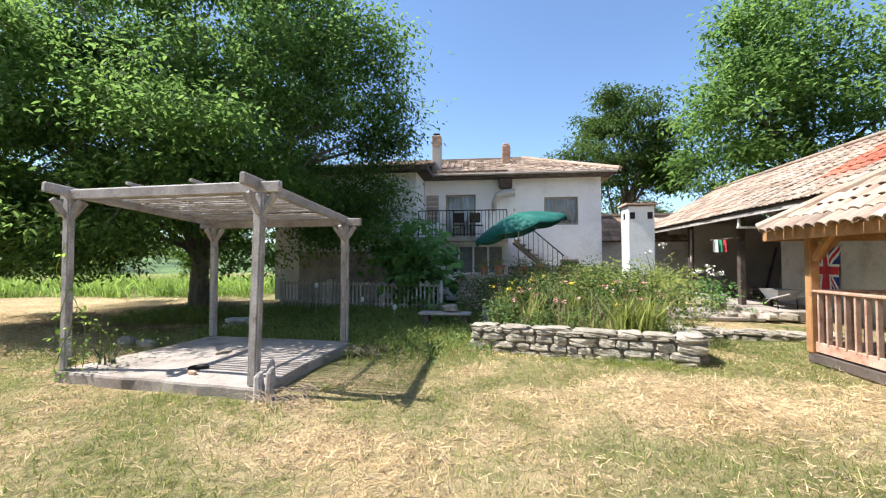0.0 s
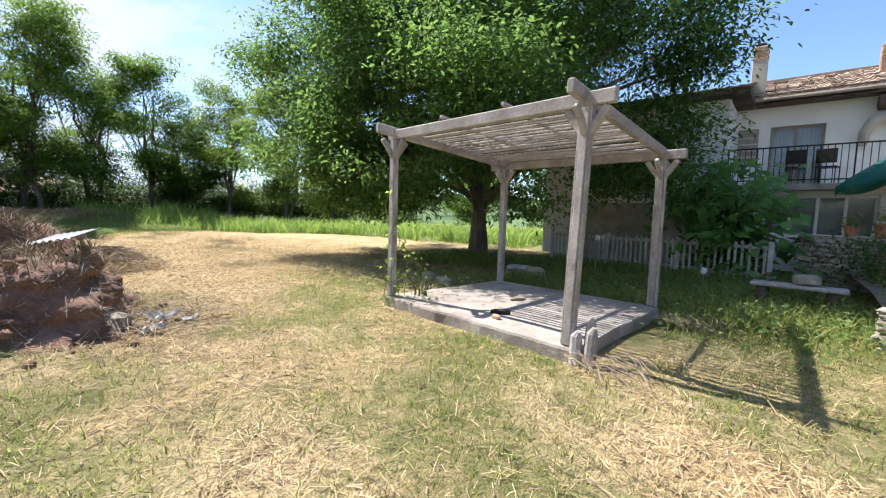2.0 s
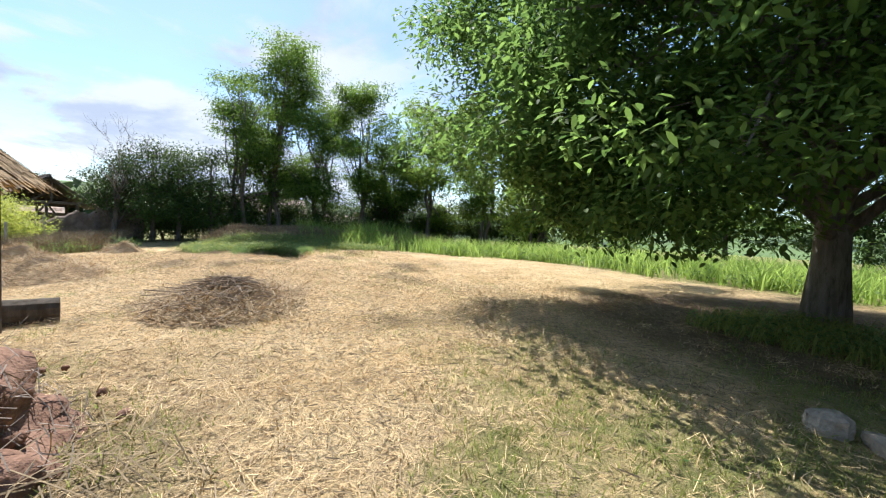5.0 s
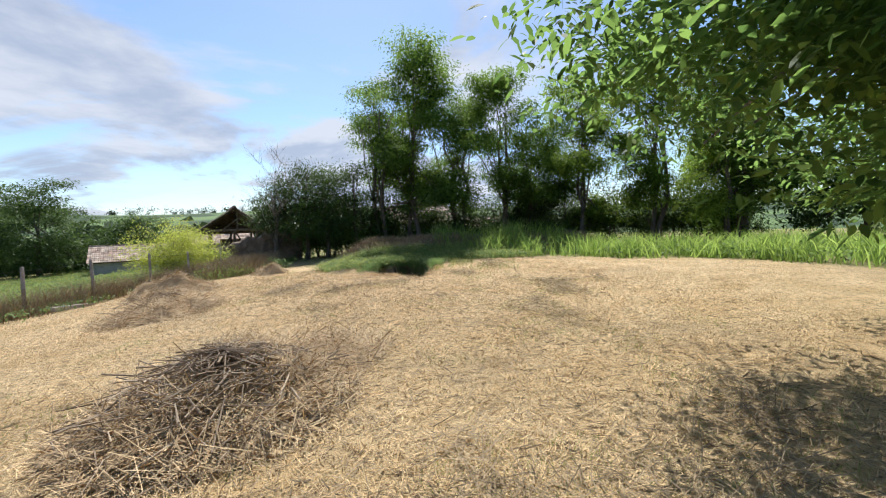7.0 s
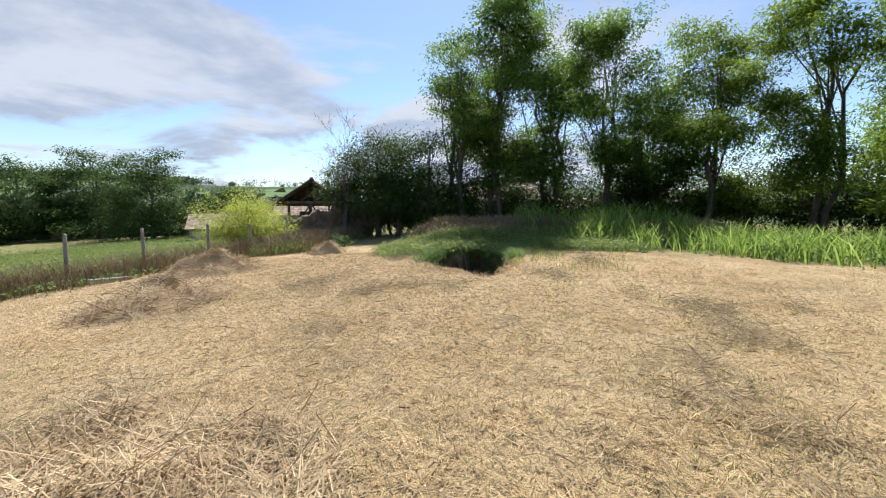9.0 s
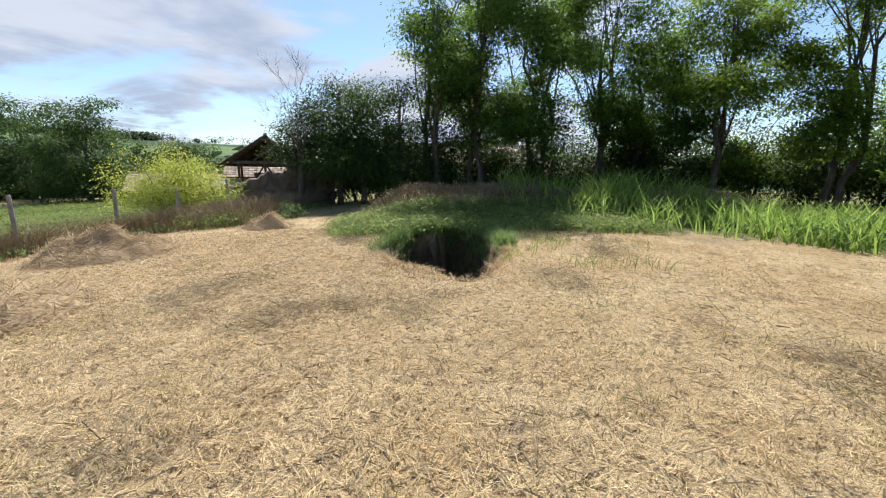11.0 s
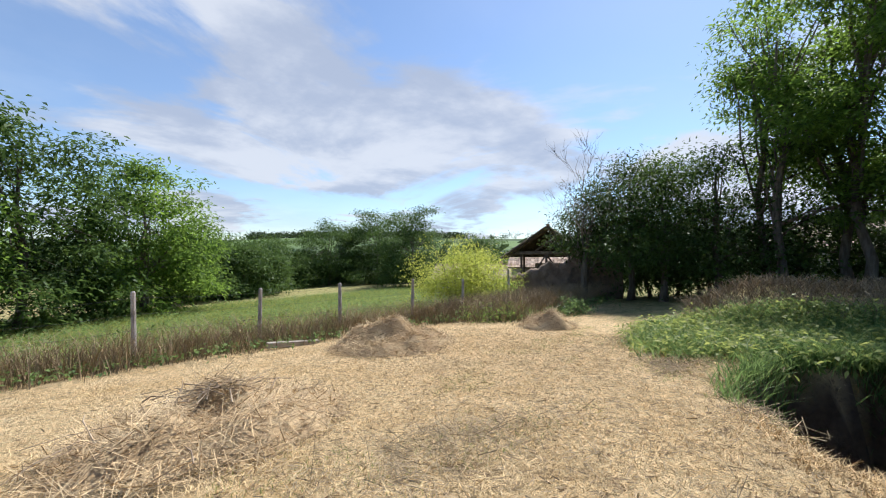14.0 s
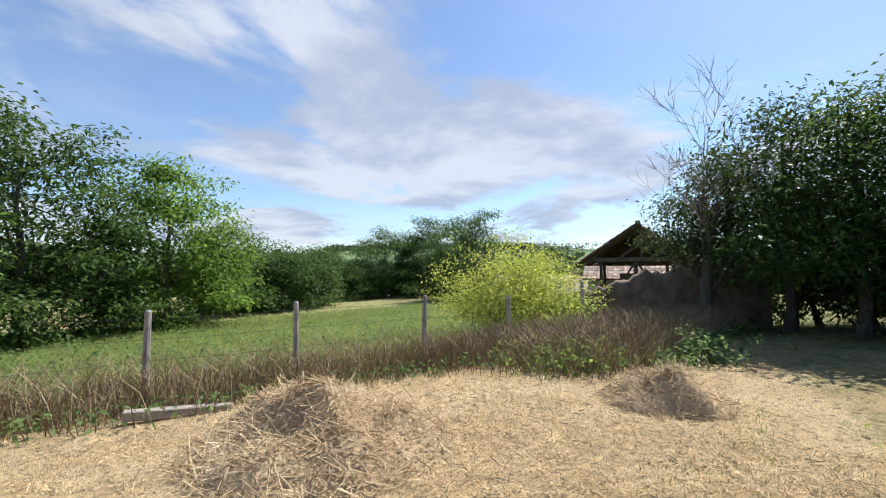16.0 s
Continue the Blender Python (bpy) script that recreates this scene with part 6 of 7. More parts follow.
# fringe of fresh grass along the slab's front edge and the flower bed's foot
u = RNG.uniform(0, 1, 3600)
e = RNG.normal(0, 0.11, 3600)
fx, fy = np.where(u < 0.5, -5.05 + 6.2 * u, 0.7 + 6.2 * (u - 0.5)), np.where(u < 0.5, 5.22 - 1.5 * u, 7.05 - 2.4 * (u - 0.5))
keep = np.array([noise.noise(Vector((p * 1.7, q * 1.7, 3))) for p, q in zip(fx, fy)]) > 0.06
fx, fy = (fx + e)[keep], (fy - np.abs(e) * 1.6)[keep]
stuff(blades(RNG, fx, fy, np.array([ground(p, q) for p, q in zip(fx, fy)]), 0.13, 0.005, 0.8), "edge_grass", L_GRASS, "fresh green grass along the slab's edge", "grass")
# debris spread before the ruin
x, y, z = scatter(RNG, 5200, -8.6, -4.6, 2.2, 4.6, lambda a, b: math.exp(-((a + 6.6) / 1.1) ** 2 - ((b - 3.0) / 0.6) ** 2))
stuff(straws(RNG, x, y, z + 0.02, 0.24, 0.006, 0.3), "ruin_debris", DRYWEED, "brown stalks and debris before the ruin", "litter")
# loose tufts of straw raked up by the mower
x, y, z = scatter(RNG, 23000, -28, 6, -4.2, 13, lambda a, b: 0 if on_slab(a, b) or pit_r(a, b) < 1 else (0.3 + 0.8 * max(0, noise.noise(Vector((a * 0.5, b * 0.5, 6))))) * (1.0 - 0.8 * sm(0.35, 0.8, green_share(a, b))) * (1.0 - 0.8 * by_ruin(a, b)))
k = 17
x, y, z = np.repeat(x, k) + RNG.normal(0, 0.07, len(x) * k), np.repeat(y, k) + RNG.normal(0, 0.07, len(x) * k), np.repeat(z, k) + np.abs(RNG.normal(0, 0.016, len(x) * k))
stuff(straws(RNG, x, y, z, 0.095, 0.0030, 0.4), "straw_tufts", STRAW, "small raked tufts of dry straw", "straw")
# weeds growing back in patches through the stubble
x, y, z = scatter(RNG, 120000, -28, -6, 1.0, 11.0, lambda a, b: 0 if pit_r(a, b) < 1.02 else 0.95 * sm(0.10, 0.40, noise.noise(Vector((a * 0.55, b * 0.8, 31))) + 0.5 * noise.noise(Vector((a * 2.4, b * 2.4, 12))) + 0.10 * sm(4.5, 7, b)))
stuff(blades(RNG, x, y, z, 0.06, 0.0035, 0.6), "regrown_weeds", L_GRASS, "green weeds growing back through the stubble", "weeds")
x, y, z = scatter(RNG, 9000, -28, -9, 2.4, 11.0, lambda a, b: 0 if pit_r(a, b) < 1.02 else 0.9 * sm(0.22, 0.5, noise.noise(Vector((a * 0.55, b * 0.8, 31))) + 0.5 * noise.noise(Vector((a * 2.4, b * 2.4, 22)))))
k = 14
x, y = np.repeat(x, k) + RNG.normal(0, 0.11, len(x) * k), np.repeat(y, k) + RNG.normal(0, 0.11, len(z) * k)
stuff(straws(RNG, x, y, np.repeat(z, k) + np.abs(RNG.normal(0, 0.03, len(x))), 0.20, 0.004, 0.3), "cut_stalks", DRYWEED, "long brown stalks left by the mower", "straw")
# lush reeds by the bank
x, y, z = scatter(RNG, 70000, -31, -8, 8.5, 27, lambda a, b: (0.12 + 1.5 * max(0, 0.12 + noise.noise(Vector((a * 0.7, b * 0.7, 3))))) * sm(-0.5, 0.8, b - min(17.6, 10.1 + 1.1 * (a + 27))) * (1 - sm(5, 8, b - min(17.6, 10.1 + 1.1 * (a + 27)))))
stuff(leaf_cloud(RNG, np.stack([x, y, z + 0.28], 1)[::7], 0.16, 5, 0.16, 0.07), "leafy_weeds", L_WEED, "leafy weeds among the reeds", "weeds")
stuff(blades(RNG, x, y, z, 0.80, 0.024, 0.5), "reeds", L_REED, "bright green reeds along the field edge", "reeds")
# grass round the pit and on the bank
x, y, z = scatter(RNG, 45000, -28.2, -22.5, 3.2, 12, lambda a, b: (pit_r(a, b) > 1.0) * sm(-24.0, -25.0, a) * sm(3.2, 4.4, b - 0.4 * (a + 25)))
stuff(leaf_cloud(RNG, np.stack([x, y, z + 0.14], 1)[::12], 0.16, 7, 0.12, 0.05), "bank_herbs", L_GRASS, "leafy green herbs round the pit", "weeds")
stuff(blades(RNG, x, y, z, 0.27, 0.010, 0.8), "bank_grass", L_WEED, "dark green grass between pit and bank", "grass")
x, y, z = scatter(RNG, 30000, -31.8, -27.2, 4, 18, lambda a, b: math.exp(-((a + 29.3) / 1.3) ** 2))
stuff(blades(RNG, x, y, z, 0.28, 0.010, 0.8), "bank_straw", DRYWEED, "brown dry grass on the earth bank", "grass")
# fringe of grass and straw hanging round the pit's rim
a = RNG.uniform(0, 2 * np.pi, 9000)
r = RNG.normal(1.06, 0.09, 9000)
x, y = PIT[0] + np.cos(a) * PIT_RX * r, PIT[1] + np.sin(a) * PIT_RY * r
z = np.array([ground(i, j) for i, j in zip(x, y)])
back = x < PIT[0] + 0.4
stuff(blades(RNG, x[back], y[back], z[back], 0.26, 0.008, 0.7), "rim_grass", L_WEED, "green grass hanging over the pit's rim", "grass")
stuff(blades(RNG, x[~back], y[~back], z[~back], 0.08, 0.005, 0.9), "rim_straw", STRAW, "dry straw round the pit's rim", "straw")
x, y, z = scatter(RNG, 5000, -25.5, -20.5, 7.3, 10.5, lambda p, q: 0.9 * max(0, noise.noise(Vector((p * 0.9, q * 0.9, 2)))))
stuff(blades(RNG, x, y, z, 0.26, 0.006, 0.6), "pit_weeds", L_GRASS, "pale green weeds beside the pit", "weeds")
# weeds along the fence, meadow beyond
x, y, z = scatter(RNG, 150000, -36, -9, -9.2, 0.0, lambda a, b: math.exp(-((b - (-5.3 - 0.265 * (a + 22.9))) / 0.6) ** 2) * 0.8 + (sm(-27.5, -30, a) * sm(1.2, -1.5, b + 0.3 * (a + 30)) * 0.9 if b > -5.3 - 0.265 * (a + 22.9) else 0))
stuff(blades(RNG, x, y, z, 0.80, 0.0075, 0.5), "fence_weeds", DRYWEED, "tall dry brown weeds along the fence", "weeds")
x, y, z = scatter(RNG, 12000, -36, -14, -8.2, 0.5, lambda a, b: 0.35 * math.exp(-((b + 4.9 + 0.265 * (a + 22.9)) / 0.8) ** 2) + (sm(-28, -30.5, a) * sm(1.5, -1, b + 0.3 * (a + 30)) * 0.9 if b > -5.5 - 0.265 * (a + 22.9) else 0))
stuff(leaf_cloud(RNG, np.stack([x, y, z + 0.2], 1), 0.12, 4, 0.11, 0.06), "fence_herbs", L_WEED, "low green herbs along the fence", "weeds")
x, y, z = scatter(RNG, 150000, -60, -8, -26, -5.0, lambda a, b: 0.8 * (b < -5.8 - 0.265 * (a + 22.9)))
stuff(leaf_cloud(RNG, np.stack([x, y, z + 0.24], 1)[::14], 0.2, 7, 0.16, 0.075), "meadow_herbs", L_WEED, "leafy herbs standing in the meadow", "weeds")
stuff(blades(RNG, x, y, z, 0.38, 0.012, 0.6), "meadow_grass", L_GRASS, "rank green meadow grass beyond the fence", "grass")


def flowers():
    rng = np.random.default_rng(9)
    n = 2600
    u, v = rng.uniform(0.05, 1, n), rng.uniform(0.02, 0.75, n)
    ax, ay = 0.75 + 3.0 * u, 7.45 - 1.1 * u
    bx, by = 1.1 + 3.8 * u, 12.3 - 0.7 * u
    x, y = ax + (bx - ax) * v, ay + (by - ay) * v
    z = 0.18 + 0.3 * v
    stuff(blades(rng, x[::4], y[::4], z[::4], 0.75, 0.008, 0.35), "dry_stems", DRYWEED, "dry brown stems in the flower bed", "plants")
    stuff(blades(rng, x[::2], y[::2], z[::2], 0.35, 0.012, 0.45), "bed_grass", L_GRASS, "thin grass in the flower bed", "plants")
    cu, cv = rng.uniform(0.02, 1, 16), rng.uniform(0.03, 0.3, 16)
    cx, cy = np.repeat(0.75 + 3.0 * cu + 0.6 * cv, 46), np.repeat(7.45 - 1.1 * cu + 5.0 * cv, 46)
    stuff(blades(rng, cx + rng.normal(0, 0.09, len(cx)), cy + rng.normal(0, 0.09, len(cx)), np.full(len(cx), 0.2), 0.62, 0.030, 0.3), "iris_leaves", L_GRASS, "clumps of sword-shaped iris leaves in the flower bed", "plants")
    c = np.stack([x, y, z + rng.uniform(0.05, 0.62, n)], 1)[:2600]
    c = c[np.array([noise.noise(Vector((p[0] * 1.5, p[1] * 1.2, 4))) + 0.9 * (0.42 - p[2] + 0.18) for p in c]) > 0.05]
    stuff(leaf_cloud(rng, c, 0.13, 9, 0.085, 0.042), "bed_foliage", L_WEED, "mixed green foliage of the flower bed", "plants")
    for name, mat, k, lab in (("yellow_flowers", PETAL_Y, 26, "yellow blooms in the flower bed"), ("pink_flowers", PETAL_P, 34, "pink and coral roses in the flower bed")):
        c = np.stack([x, y, z + rng.uniform(0.45, 0.8, n)], 1)[rng.choice(n, k)]
        stuff(leaf_cloud(rng, c, 0.02, 9, 0.05, 0.045, 0), name, mat, lab, "flowers")


flowers()
for k, (fx, fy, fr, fh) in enumerate(((2.2, 9.6, 0.55, 1.0), (3.0, 9.0, 0.5, 1.05), (3.9, 9.6, 0.6, 1.15), (4.3, 10.8, 0.6, 1.3), (3.4, 10.6, 0.5, 1.1), (4.9, 9.9, 0.5, 1.0), (1.5, 10.4, 0.5, 0.9), (2.4, 11.2, 0.55, 1.25), (3.5, 8.0, 0.45, 0.85), (4.1, 8.4, 0.5, 1.0), (1.9, 8.6, 0.4, 0.75))):
    b = shrub("rose_bush", fx, fy, fr, fh, 190, 11, (0.07, 0.045), L_GRASS if k % 2 else L_BUSH, 300 + k, "straggly rose bush in the flower bed", 0.13, 8)
    b.location.z = 0.28
shrub("fig_bush", -0.9, 12.75, 0.85, 3.2, 280, 5, (0.30, 0.24), L_FIG, 95, "leafy bush with big broad leaves by the fence", 0.16, 7)

# ---- small things ----


def chair(m):
    t = thing("metal_chair", m, "dark metal chair on the balcony", "chair", "balcony chairs")
    part("seat", Geo().box(pose(0, 0, 0.45), 0.42, 0.42, 0.03), IRON, t)
    part("backrest", Geo().box(pose(0, 0.2, 0.72), 0.42, 0.025, 0.36), IRON, t)
    for x in (-0.19, 0.19):
        for y in (-0.19, 0.19):
            part("leg", Geo().tube([(x, y, 0), (x, y, 0.45)], [0.012, 0.012], 6), IRON, t)
    return t


c0 = chair(HM @ pose(0.75, -1.15, 2.32, 0, 0, 180))
copy_thing(c0, HM @ pose(1.4, -1.1, 2.32, 0, 0, 165))


def cloth_strip(m, w, h, z0, seed):
    g = Geo()
    g.grid(lambda u, v: m @ Vector(((u - 0.5) * w, 0.03 * math.sin(u * 5 + seed) * (1 + v), z0 - v * h)), 14, 6)
    return g


def small_flag():
    m = Matrix.Identity(4)
    t = thing("small_tricolour_flag", Matrix.Translation((8.05, 12.0, 2.02)) @ pose(0, 0, 0, 0, 0, -6), "small white, green and red flag hanging from a stick", "flag")
    part("stick", Geo().tube([(-0.25, 0, 0.02), (0.55, 0.05, 0.10)], [0.008, 0.008], 6), GREYWOOD, t)
    for k, mat in enumerate((FLAG_W, FLAG_G, FLAG_R)):
        part("stripe", cloth_strip(pose(-0.13 + k * 0.13, 0, 0), 0.13, 0.36, 0.03, k * 0.65), mat, t)


small_flag()


def crossed_flag():
    """The hanging cloth with the white and red crosses on navy."""
    t = thing("crossed_flag", BM @ pose(1.60, -0.95, 0.55, 0, 0, -90), "navy flag with white and red crosses on the barn wall", "flag")
    W, H = 0.95, 1.25

    def band(a, b, w, dy):
        a, b = Vector(a), Vector(b)
        d = (b - a).normalized()
        s = Vector((-d.z, 0, d.x)) * w / 2
        g = Geo()

        def f(u, v):
            p = a.lerp(b, u) + s * (2 * v - 1)
            p.x = min(W / 2, max(-W / 2, p.x))
            p.z = min(H, max(0.0, p.z))
            return (p.x, -dy + 0.03 * math.sin(p.x * 9 + p.z * 3), p.z)
        return g.grid(f, 20, 3)
    part("field", band((-W / 2, 0, H / 2), (W / 2, 0, H / 2), H, 0.0), FLAG_B, t)
    for a, b in (((-W / 2, 0, 0), (W / 2, 0, H)), ((W / 2, 0, 0), (-W / 2, 0, H))):
        part("white_diagonal", band(a, b, 0.20, 0.006), FLAG_W, t)
        part("red_diagonal", band(a, b, 0.08, 0.011), FLAG_R, t)
    part("white_cross", band((0, 0, 0), (0, 0, H), 0.34, 0.016), FLAG_W, t)
    part("white_cross", band((-W / 2, 0, H / 2), (W / 2, 0, H / 2), 0.34, 0.016), FLAG_W, t)
    part("red_cross", band((0, 0, 0), (0, 0, H), 0.21, 0.022), FLAG_R, t)
    part("red_cross", band((-W / 2, 0, H / 2), (W / 2, 0, H / 2), 0.21, 0.022), FLAG_R, t)
    part("rod", Geo().tube([(-W / 2 - 0.1, 0, H + 0.02), (W / 2 + 0.1, 0, H + 0.02)], [0.012, 0.012], 6), GREYWOOD, t)


crossed_flag()


def bench():
    t = thing("stone_bench", Matrix.Translation((0.05, 9.1, -0.12)) @ pose(0, 0, 0, 0, 0, -10), "low plank bench on rough legs", "bench")
    part("seat", Geo().box(pose(0, 0, 0.42), 1.15, 0.34, 0.06, 0.015), GREYWOOD, t)
    for x in (-0.42, 0.42):
        part("leg", Geo().box(pose(x, 0, 0.195, 0, 0, x * 9), 0.15, 0.25, 0.39, 0.025), DARKWOOD, t)
    pot = thing("stone_bowl", Matrix.Translation((0.15, 9.1, 0.345)), "small grey stone bowl on the bench", "bowl")
    part("bowl", Geo().lump((0, 0, 0.07), (0.16, 0.13, 0.08), 4, 12, 0.08), STONE, pot)


bench()


def post_stump():
    x, y = -1.98, 4.62
    t = thing("broken_post_stump", Matrix.Translation((x, y, -0.13)), "split weathered timber stump beside the slab", "stump")
    for k, (dx, dy, h, w) in enumerate(((-0.06, 0.01, 0.34, 0.06), (0.06, -0.01, 0.40, 0.055), (0.03, 0.08, 0.46, 0.05))):
        g = Geo().tube([(dx, dy, -0.05), (dx * 1.1, dy, h * 0.4), (dx * 1.2, dy + 0.01, h * 0.85), (dx * 1.2 + 0.02, dy, h)], [w * 1.1, w, w * 0.9, w * 0.35], 9)
        part("timber", g, GREYWOOD, t)


post_stump()


def brick_piece(x, y, z, turn, sx, sy, sz, material, label, name="brick_piece", cat="brick"):
    t = new(name, mesh_of(name, Geo().lump((0, 0, sz / 2), (sx / 2, sy / 2, sz / 2), x, 12, 0.08), material))
    t.matrix_world = pose(x, y, z, 0, 0, turn)
    return tagged(t, label, cat)


SZ = SLAB_Z + 0.008
brick_piece(-3.18, 5.42, SZ, 20, 0.24, 0.07, 0.06, IRON, "short dark metal pipe piece on the slab", "pipe_piece", "pipe")
brick_piece(-3.12, 5.18, SZ, -30, 0.14, 0.06, 0.05, BRICK, "broken red brick piece on the slab")
brick_piece(-3.35, 6.35, SZ, 60, 0.26, 0.05, 0.04, STICK, "dead stick on the slab", "dead_stick", "stick")

# stone slabs stacked in the shade behind the pergola
for k, (x, y, sx, sy, sz, tu) in enumerate(((-4.65, 9.3, 0.62, 0.4, 0.26, 12), (-4.15, 9.2, 0.4, 0.3, 0.34, -20), (-5.95, 7.8, 0.26, 0.22, 0.2, 30), (-5.5, 7.7, 0.6, 0.2, 0.14, -35))):
    brick_piece(x, y, ground(x, y) - 0.03, tu, sx, sy, sz, STONE, "pale rough stone lying in the weeds", "garden_stone", "stone")
t_lid = brick_piece(-4.6, 9.3, ground(-4.6, 9.3) + 0.22, 15, 0.5, 0.36, 0.10, RUBBISH, "pale sack lying on a stone", "sack", "sack")

# rubbish by the ruin
for k, (x, y, s) in enumerate(((-6.35, 3.05, 0.17), (-6.05, 3.2, 0.10), (-6.5, 3.25, 0.07), (-6.75, 2.95, 0.09), (-5.9, 2.75, 0.12))):
    g = Geo()
    rs = random.Random(k)
    g.grid(lambda u, v: ((u - 0.5) * 2 * s, (v - 0.5) * 1.6 * s, 0.03 + s * 0.5 * abs(noise.noise(Vector((u * 4, v * 4, k * 3.3)))) * 2), 10, 10)
    ob = part("crumpled_sheet", g, RUBBISH)
    ob.matrix_world = pose(x, y, ground(x, y), rs.uniform(-12, 12), rs.uniform(-12, 12), rs.uniform(0, 180))
    tagged(ob, "crumpled pale plastic sheet on the ground", "rubbish")
brick_piece(-6.35, 2.55, ground(-6.35, 2.55) - 0.02, 25, 0.34, 0.24, 0.2, STONE, "squared pale stone at the ruin's foot", "building_stone", "stone")


def log():
    x, y = -11.75, 1.75
    t = thing("cut_log", Matrix.Translation((x, y, ground(x, y))) @ pose(0, 0, 0, 0, 0, -77), "short thick cut log lying on the yard", "log")
    g = Geo().tube([(-0.55, 0, 0.16), (-0.2, 0.01, 0.165), (0.2, 0, 0.16), (0.5, 0.02, 0.16)], [0.165, 0.16, 0.17, 0.165], 14)
    part("trunk_piece", g, BARK, t)
    part("cut_face", Geo().tube([(0.5, 0.02, 0.16), (0.506, 0.02, 0.16)], [0.15, 0.15], 14), STONE, t)


log()


def vine():
    """Creeper on the pergola's left front post."""
    x, y = PW["lf"]
    t = thing("creeper", Matrix.Translation((x, y, -0.1)), "thin bright green creeper climbing the pergola post", "plant")
    rnd = random.Random(5)
    g = Geo()
    cs = []
    for s in range(4):
        pts = []
        for i in range(18):
            u = i / 17
            a = s * 1.6 + u * 5
            r = 0.09 + 0.02 * math.sin(i)
            z = 0.05 + u * (1.7 - 0.3 * s)
            pts.append(Vector((math.cos(a) * r, math.sin(a) * r, z)))
            cs.append(tuple(pts[-1] + Vector((rnd.uniform(-0.05, 0.05), rnd.uniform(-0.05, 0.05), 0))))
        g.tube(pts, [0.005] * 18, 4)
    for s in range(3):
        a = -0.6 + s * 0.5
        pts = [Vector((0.08, 0.0, 0.95 - 0.1 * s))]
        for i in range(10):
            u = (i + 1) / 10
            p = Vector((0.08 + 0.38 * math.sin(u * 2.2) * math.cos(a), 0.38 * math.sin(u * 2.2) * math.sin(a) + 0.05, 0.95 - 0.1 * s - 0.75 * u * u))
            pts.append(p)
            cs.append(tuple(p))
        g.tube(pts, [0.005] * 11, 4)
    part("stem", g, L_GRASS, t)
    rng = np.random.default_rng(1)
    quads(leaf_cloud(rng, np.array(cs)[::2], 0.03, 2, 0.06, 0.048, 0.25, True), "foliage", L_REED, t)


vine()
shrub("garden_weed", -4.62, 5.72, 0.22, 0.45, 16, 6, (0.05, 0.03), L_WEED, 311, "tall green weed at the pergola post", 0.12, 6)
shrub("elder_bush", -33.2, -3.6, 0.55, 1.5, 70, 8, (0.14, 0.07), L_REED, 312, "bright green leafy sapling before the mud wall", 0.12, 5)
shrub("nettle_patch", -29.4, -1.6, 0.9, 0.5, 160, 9, (0.10, 0.06), L_REED, 313, "low bright green nettle patch", 0.12, 6)
shrub("nettle_patch", -31.0, 0.2, 0.8, 0.5, 120, 9, (0.10, 0.06), L_WEED, 314, "low green nettle patch", 0.12, 6)
shrub("rose_bush", 6.1, 11.6, 0.6, 1.9, 150, 8, (0.09, 0.06), L_GRASS, 315, "tall pale-flowered bush before the barn", 0.14, 7)
shrub("hydrangea", 7.6, 11.9, 0.4, 1.15, 60, 8, (0.11, 0.07), L_FIG, 316, "small potted bush with white blooms", 0.1, 5)
rw = np.random.default_rng(40)
stuff(leaf_cloud(rw, np.array([(7.6 + dx, 11.9 + dy, 1.15 + dz) for dx, dy, dz in ((-0.25, 0, 0), (0.2, 0.1, -0.1), (0.0, -0.1, 0.1), (0.3, -0.15, -0.05), (-1.4, -0.3, 0.75), (-1.7, -0.2, 0.55))]), 0.05, 22, 0.07, 0.06, 0), "white_flowers", PETAL_W, "white flower heads before the barn", "flowers")


def stool(x, y, z, label):
    t = thing("wooden_stool", Matrix.Translation((x, y, z)), label, "stool")
    part("top", Geo().box(pose(0, 0, 0.45), 0.4, 0.36, 0.05, 0.012), GREYWOOD, t)
    for i in (-0.15, 0.15):
        for j in (-0.13, 0.13):
            part("leg", Geo().bar((i, j, 0), (i * 0.9, j * 0.9, 0.43), 0.05, 0.05, up=(0, 1, 0)), GREYWOOD, t)


stool(8.35, 12.6, -0.06, "weathered wooden stool before the barn")


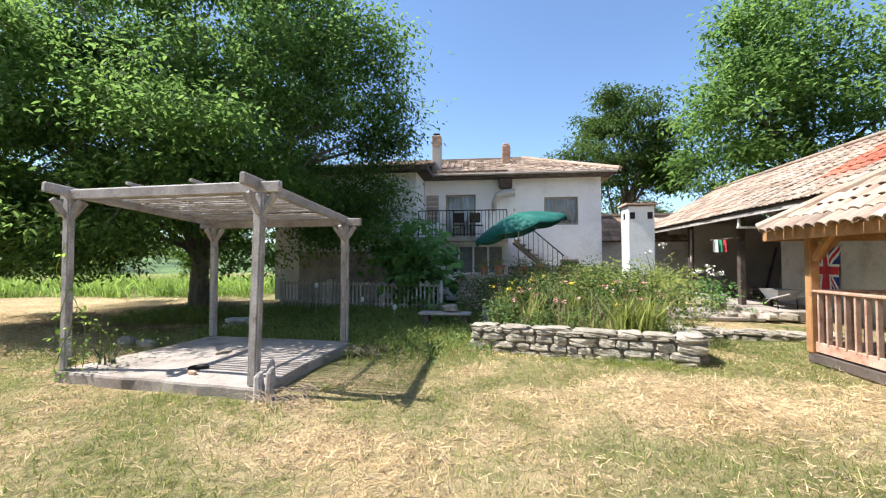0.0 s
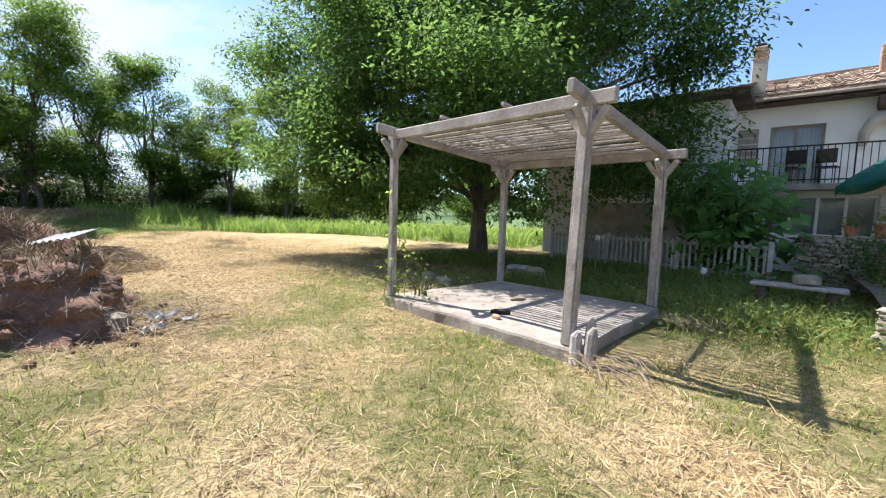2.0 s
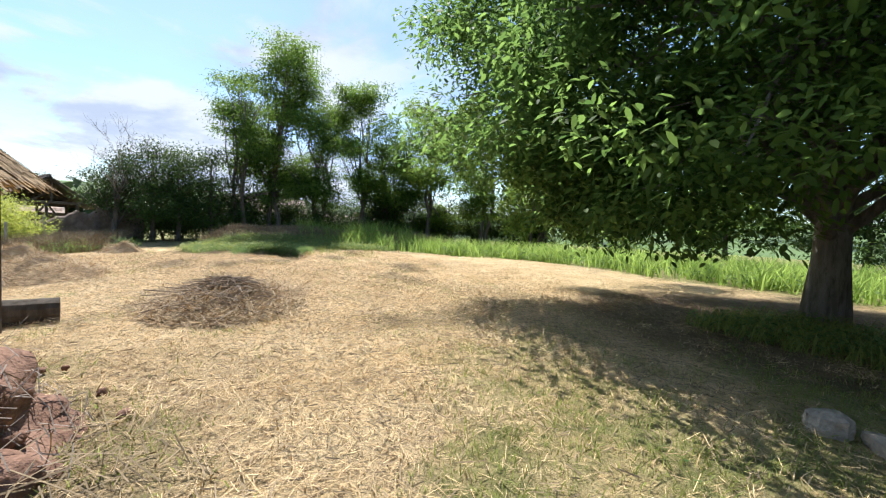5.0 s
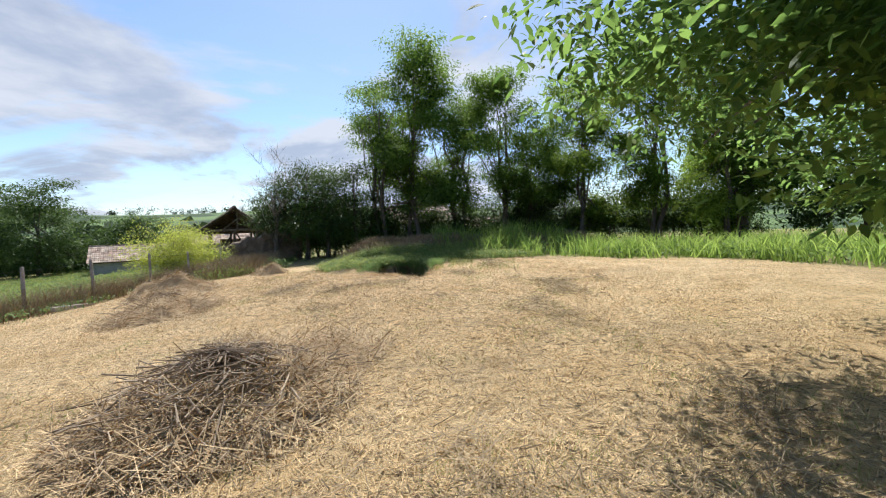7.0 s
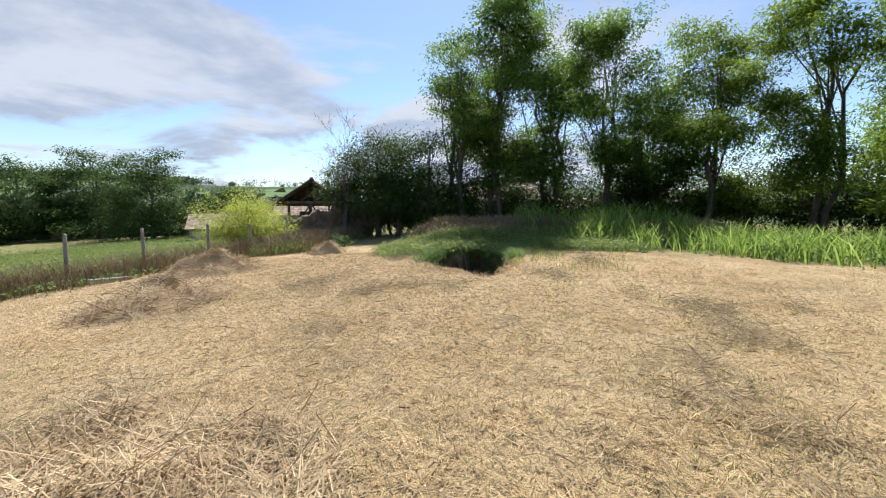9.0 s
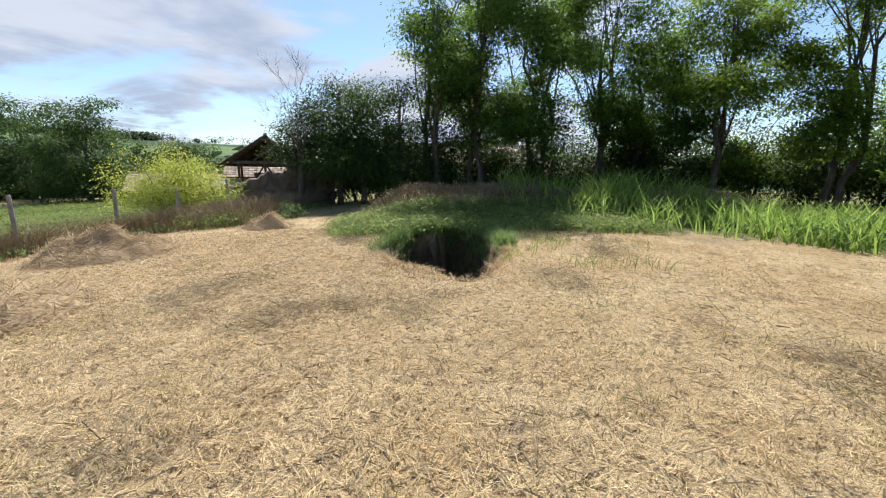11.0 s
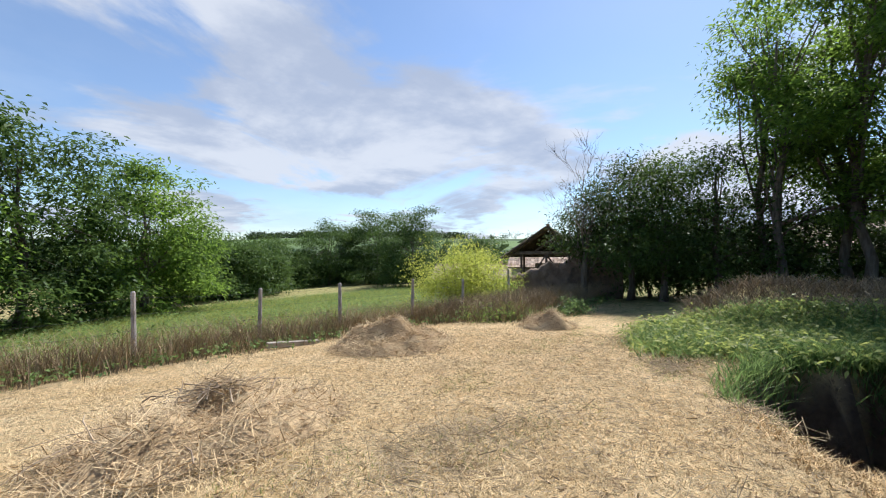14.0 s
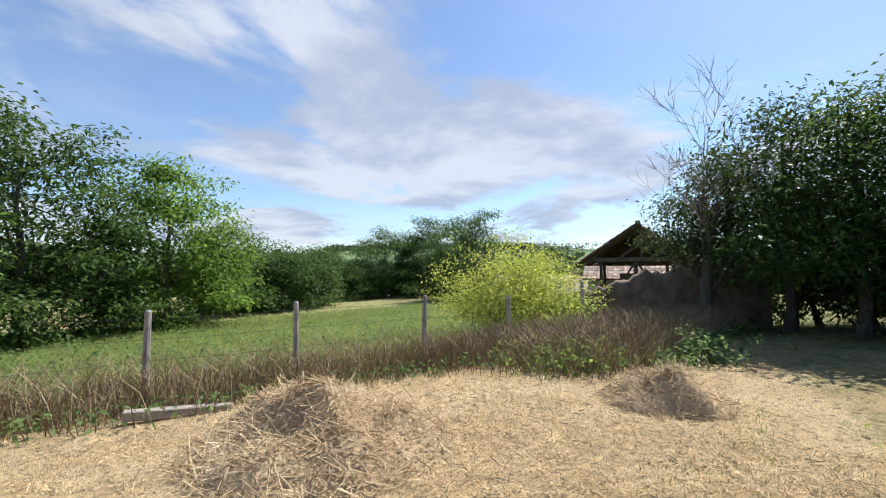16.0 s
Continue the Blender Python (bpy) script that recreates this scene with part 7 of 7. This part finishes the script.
def clutter():
    """Odds and ends in the barn's open bay."""
    rnd = random.Random(12)
    for k in range(7):
        y = 1.4 + k * 0.55
        m = BM @ pose(3.6 + rnd.uniform(-0.3, 0.3), y, 0.13, 0, rnd.uniform(8, 14), rnd.uniform(-10, 10))
        t = thing("leaning_plank", m, "old plank leaning in the barn", "plank", "planks in the barn")
        part("board", Geo().box(pose(0, 0, 0.95), 0.03, rnd.uniform(0.14, 0.3), 1.9), GREYWOOD if k % 2 else DARKWOOD, t)
    for k in range(4):
        m = BM @ pose(1.4 + 0.5 * rnd.random(), 1.5 + k * 0.8, 0.13, 0, 0, rnd.uniform(0, 90))
        t = thing("wooden_crate", m, "dusty wooden crate on the barn floor", "crate", "crates in the barn")
        part("box", Geo().box(pose(0, 0, 0.2), 0.5, 0.36, 0.36, 0.01), DARKWOOD, t)
        for q in (0.08, 0.2, 0.32):
            part("slat", Geo().box(pose(0, -0.19, q), 0.5, 0.02, 0.08), GREYWOOD, t)
    m = BM @ pose(0.5, -0.9, 0.05, 0, 0, 0)
    t = thing("wheelbarrow", m, "old wheelbarrow by the barn wall", "wheelbarrow")
    part("tray", Geo().add([(-0.3, -0.4, 0.6), (0.3, -0.4, 0.6), (0.3, 0.45, 0.6), (-0.3, 0.45, 0.6), (-0.2, -0.2, 0.32), (0.2, -0.2, 0.32), (0.2, 0.25, 0.32), (-0.2, 0.25, 0.32)],
                           [(4, 5, 6, 7), (0, 1, 5, 4), (1, 2, 6, 5), (2, 3, 7, 6), (3, 0, 4, 7)]), TIN, t)
    part("wheel", Geo().tube([(-0.04, 0.55, 0.18), (0.04, 0.55, 0.18)], [0.18, 0.18], 16), IRON, t)
    for x in (-0.24, 0.24):
        part("handle", Geo().tube([(x * 0.3, 0.55, 0.18), (x, 0, 0.34), (x, -0.75, 0.52)], [0.02] * 3, 6), GREYWOOD, t)
        part("leg", Geo().tube([(x, -0.25, 0.36), (x, -0.3, 0.0)], [0.015, 0.015], 6), IRON, t)
    for k in range(4):
        x, y = 7.5 + 0.45 * k, 10.9 - 0.1 * k
        brick_piece(x, y, -0.1, k * 40, 0.4, 0.3, 0.2, STONE, "rough pale stone before the barn", "garden_stone", "stone")


clutter()


def branch_pile(x, y, seed):
    t = thing("branch_pile", Matrix.Translation(gz(x, y)), "pile of thin dead branches beside the slab", "branches")
    rnd = random.Random(seed)
    g = Geo()
    for i in range(70):
        a = rnd.uniform(-0.5, 0.5) + 2.5
        c = Vector((rnd.uniform(-0.32, 0.32), rnd.uniform(-0.22, 0.22), rnd.uniform(0.03, 0.14)))
        d = Vector((math.cos(a), math.sin(a), rnd.uniform(-0.1, 0.2))) * rnd.uniform(0.12, 0.36)
        w = rnd.uniform(0.002, 0.006)
        g.tube([c - d / 2, c + Vector((0, 0, 0.04)), c + d / 2], [w, w, w * 0.5], 5)
    tagged(part("stick_layer", g, STICK, t), kind="stuff")


branch_pile(-1.25, 6.75, 3)
branch_pile(-1.78, 4.5, 4)


def garden_light(x, y, h):
    t = thing("garden_light", Matrix.Translation(gz(x, y)), "small white stake light standing in the weeds", "garden light", "stake lights")
    part("stake", Geo().tube([(0, 0, -0.05), (0.01, 0, h)], [0.011, 0.010], 6), GREYWOOD, t)
    part("lamp_head", Geo().tube([(0.01, 0, h), (0.01, 0, h + 0.03), (0.01, 0, h + 0.10), (0.01, 0, h + 0.13)], [0.02, 0.05, 0.055, 0.02], 10), PVC, t, "pale plastic lamp head")


garden_light(-3.35, 10.9, 0.85)
garden_light(-2.2, 11.2, 0.45)
garden_light(-1.2, 10.2, 0.35)


def flower_pot(x, y, z, r, seed):
    t = thing("flower_pot", Matrix.Translation((x, y, z)), "terracotta pot with small red flowers on the terrace wall", "flower pot", "pots on the terrace wall")
    g = Geo().tube([(0, 0, 0), (0, 0, r * 1.5), (0, 0, r * 1.52), (0, 0, r * 1.85)], [r * 0.68, r * 0.92, r * 1.06, r * 1.08], 14)
    part("pot", g, TERRACOTTA, t)
    rng = np.random.default_rng(seed)
    c = rng.normal(0, 1, (16, 3)) * (r * 0.8, r * 0.8, r * 0.5) + (0, 0, r * 2.5)
    quads(leaf_cloud(rng, c, 0.04, 8, 0.055, 0.035), "foliage", L_GRASS, t)
    quads(leaf_cloud(rng, c[:6] + (0, 0, r * 0.8), 0.02, 8, 0.035, 0.03, 0), "blossom", PETAL_P, t)


for k, (fx, fr) in enumerate(((1.25, 0.13), (1.7, 0.16), (2.35, 0.14), (2.8, 0.17), (3.5, 0.15))):
    flower_pot(fx, 12.6 - 0.21 * (fx - 0.55), 1.03, fr, 400 + k)


def concrete_post():
    x, y = -23.3, -4.3
    t = thing("fallen_concrete_post", Matrix.Translation(gz(x, y)) @ pose(0, 0, 0, 0, 4, 165), "pale concrete post lying at the fence's foot", "post")
    part("shaft", Geo().box(pose(0, 0, 0.07), 1.35, 0.15, 0.14, 0.015), CONCRETE, t)


concrete_post()
